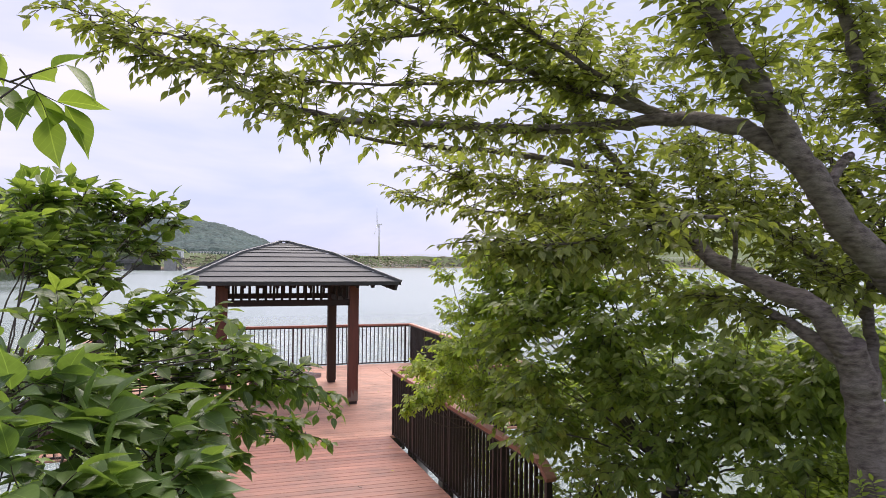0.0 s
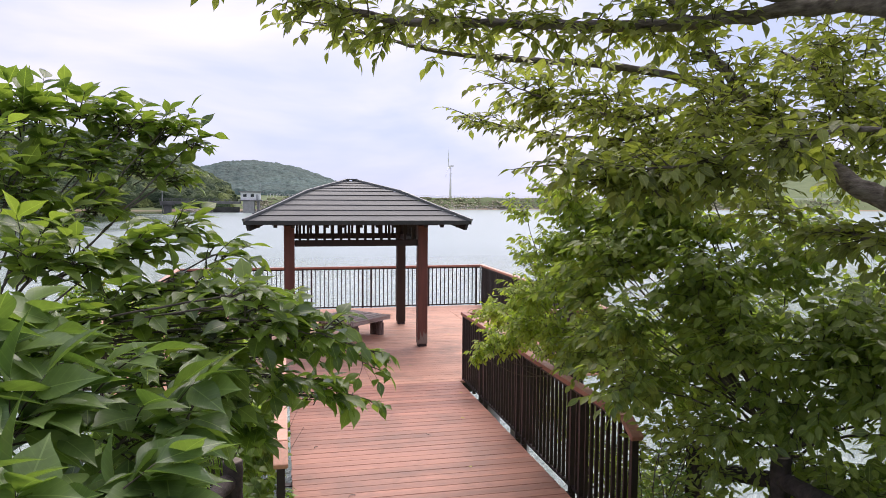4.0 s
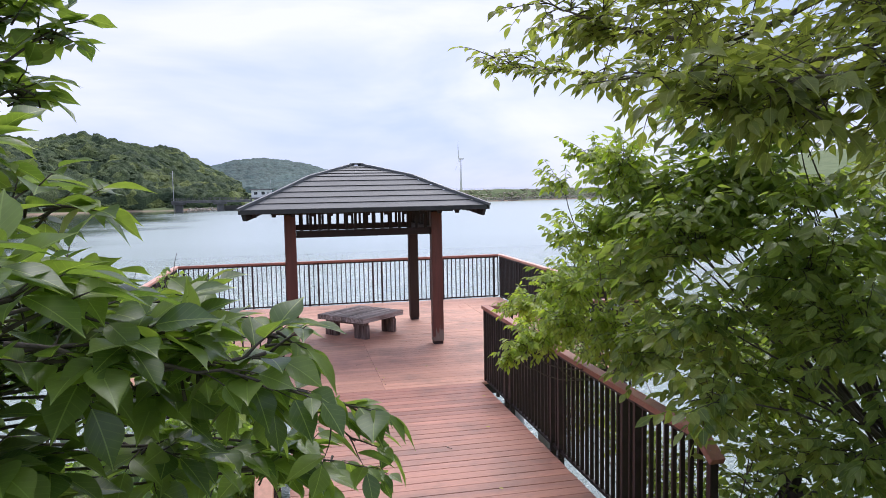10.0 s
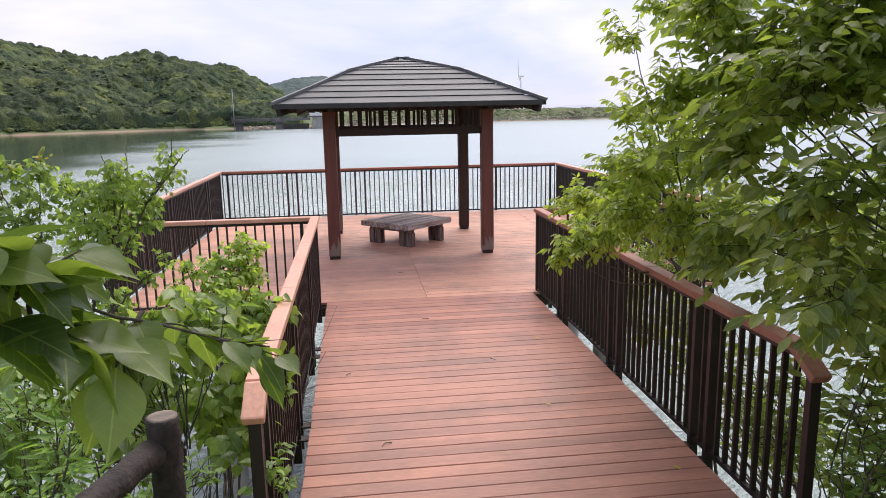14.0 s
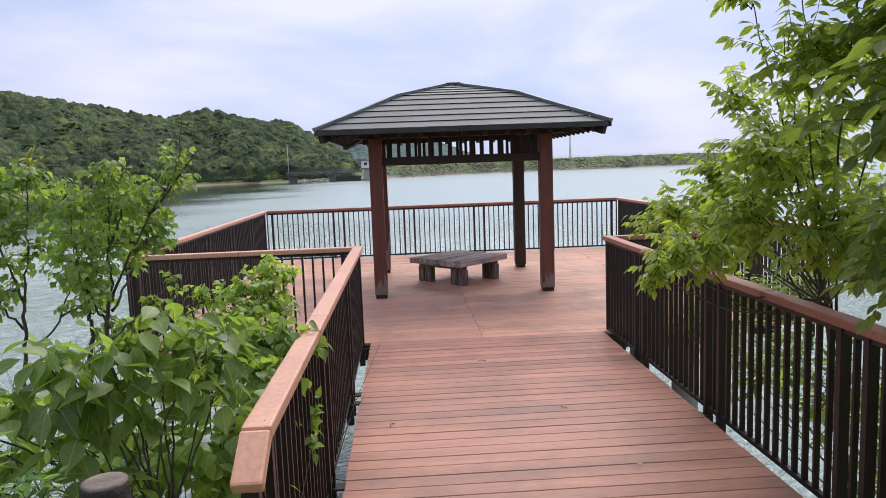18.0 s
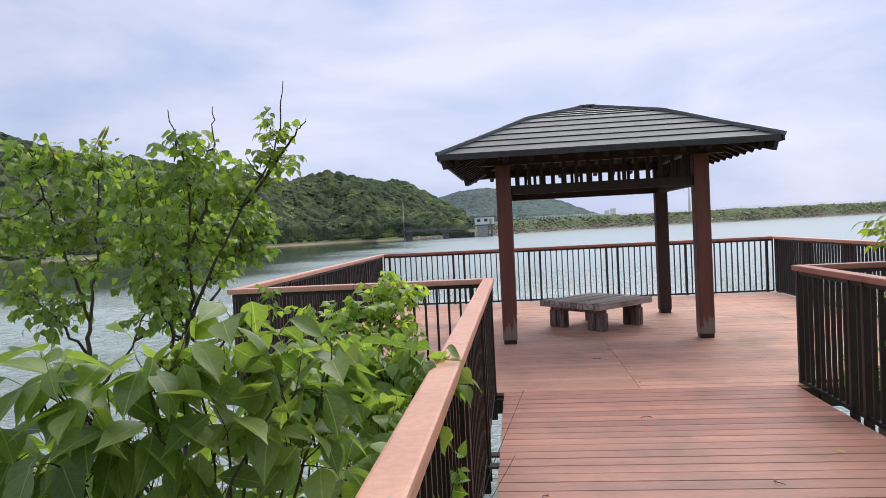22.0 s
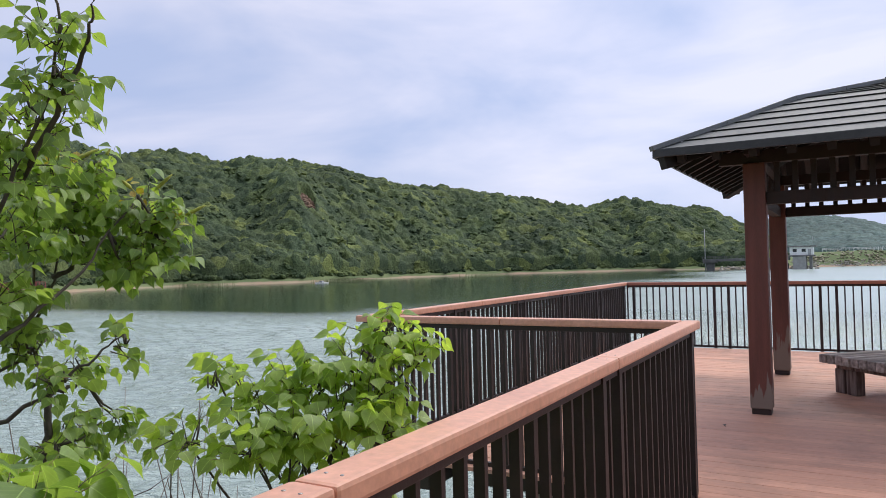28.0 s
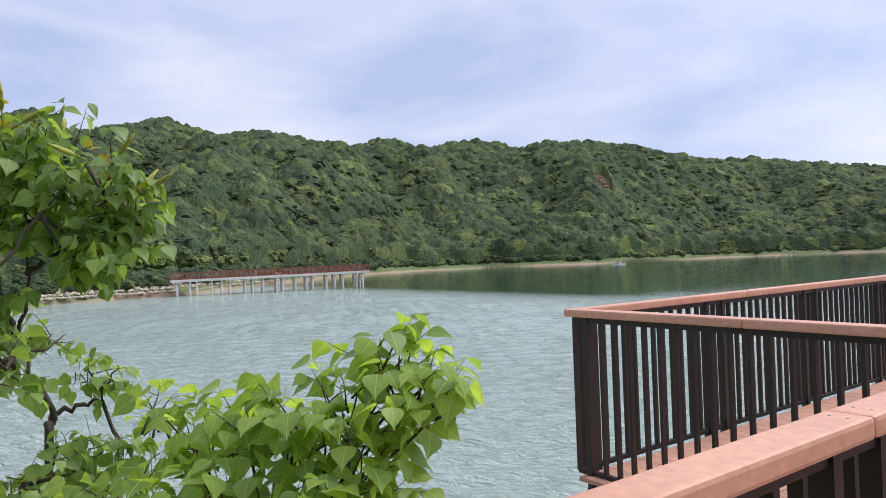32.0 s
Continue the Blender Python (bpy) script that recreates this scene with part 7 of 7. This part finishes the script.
def raft():
    ob = thing("raft", "small pale work raft moored near the far shore", "raft", at=(-137, 158, WATER))
    part("deck", box(-1.7, 1.7, -1.2, 1.2, 0.1, 0.35, 0.03), M_PALE, ob)
    for x in (-1.2, 0, 1.2):
        part("float", tube([(x, -1.3, 0.02), (x, 1.3, 0.02)], [0.25, 0.25], 10), M_WHITE, ob)
    part("box", box(-0.6, 0.5, -0.5, 0.5, 0.352, 0.8, 0.03), M_GALV, ob)


raft()


def dam_fence():
    ob = thing("dam_fence", "pale guard fence along the crest of the dam", "fence")
    mass = Mass()
    prev = None
    for i in range(190):
        b = -1.5 + i * 0.25
        crest = float(np.interp(b, [0, 8, 18, 28, 45, 70], [335, 372, 398, 462, 520, 560])) + 1.5
        x, y = crest * math.sin(math.radians(b)), crest * math.cos(math.radians(b))
        mass.add(*tube_data([(x, y, 3.0), (x, y, 4.5)], [0.09, 0.09], 5))
        if prev:
            for z in (4.4, 3.9):
                mass.add(*tube_data([(*prev, z), (x, y, z)], [0.05, 0.05], 4))
        prev = (x, y)
    mass.object("posts_and_rails", M_WHITE, ob, smooth=False)


dam_fence()


def litter():
    """Fallen twigs and dry leaves on the boards."""
    rng = np.random.default_rng(241)
    spots = [(0.42, -6.3), (0.15, -5.1), (0.72, -4.6), (-0.9, -6.75), (0.95, -7.4), (-0.3, -3.7), (0.2, -7.9), (-1.2, -5.3), (0.6, -1.6), (-0.5, -1.2), (1.9, 1.1), (-1.7, -0.6), (-0.6, -0.4), (2.3, -0.4), (1.0, -3.4)]
    for k, (x, y) in enumerate(spots):
        if k % 2:
            a = rng.uniform(0, 6.28)
            ob = part("fallen_twig", tube([(x, y, 0.006), (x + 0.05 * math.cos(a), y + 0.05 * math.sin(a), 0.012), (x + 0.09 * math.cos(a + 0.5), y + 0.09 * math.sin(a + 0.5), 0.007)], [0.004, 0.0035, 0.002], 6), M_DEADTWIG, None)
            tagged(ob, "short dry twig lying on the deck boards", "twig", "litter on the deck")
        else:
            lv = Leaves("ovate", 300 + k)
            lv.p, lv.d, lv.s = [(x, y, 0.012)], [(rng.normal(), rng.normal(), 0.05)], [0.055]
            ob = lv.object("fallen_leaf", M_YOUNG, None, flat=0.1, narrow=0.6)
            tagged(ob, "dry yellow-brown leaf lying on the deck boards", "leaf", "litter on the deck")


litter()


def joint_debris():
    """Crumbs of leaves caught in the joint between two lengths of platform boards."""
    rng = np.random.default_rng(251)
    for i in range(22):
        y = -2.45 + i * 0.085 + rng.normal(0, 0.02)
        x = -0.22 + 0.12 * math.sin(y * 2.2) * 0.25 + rng.normal(0, 0.012)
        lv = Leaves("simple", 400 + i)
        lv.p, lv.d, lv.s = [(x, y, 0.006)], [(rng.normal(), rng.normal(), 0.1)], [rng.uniform(0.012, 0.032)]
        tagged(lv.object("leaf_crumb", M_YOUNG if i % 3 else M_TWIG, None, flat=0.3), "dry leaf crumb caught in a joint of the platform boards", "leaf", "leaf crumbs in the board joint")


joint_debris()

# ---- deck boards ----
def board_mesh(name, length, width, material, thick=0.03, c=0.004):
    prof = [(-width / 2, -thick), (width / 2, -thick), (width / 2, -c), (width / 2 - c, 0), (-width / 2 + c, 0), (-width / 2, -c)]
    verts = [(-length / 2, y, z) for y, z in prof] + [(length / 2, y, z) for y, z in prof]
    k = len(prof)
    faces = [(i, (i + 1) % k, k + (i + 1) % k, k + i) for i in range(k)]
    faces += [tuple(range(k))[::-1], tuple(range(k, 2 * k))]
    return mesh_of(name, verts, faces, material)


def lay(floor, x0, x1, y, me, dz=0.0):
    b = new("board", me)
    b.parent = floor
    b.location = ((x0 + x1) / 2, y, dz)


rng = random.Random(5)
walkway = thing("walkway_floor", "reddish brown composite boards laid across the walkway", "floor", kind="structure")
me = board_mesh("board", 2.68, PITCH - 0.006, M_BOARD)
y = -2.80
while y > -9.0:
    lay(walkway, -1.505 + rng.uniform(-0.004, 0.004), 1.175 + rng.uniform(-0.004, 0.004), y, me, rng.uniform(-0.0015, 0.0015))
    y -= PITCH
platform = thing("platform_floor", "weathered reddish brown boards laid across the platform", "floor", kind="structure")
cuts = [X0 + 0.07, -3.09, -0.22, 2.65, X1 - 0.07]
meshes = [board_mesh("board", b - a - 0.005, PITCH - 0.004, M_PLAT, c=0.002) for a, b in zip(cuts, cuts[1:])]
y = -2.72 + PITCH / 2
while y < Y1 - 0.10:
    for me, a, b in zip(meshes, cuts, cuts[1:]):
        lay(platform, a, b, y, me, rng.uniform(-0.0012, 0.0012))
    y += PITCH
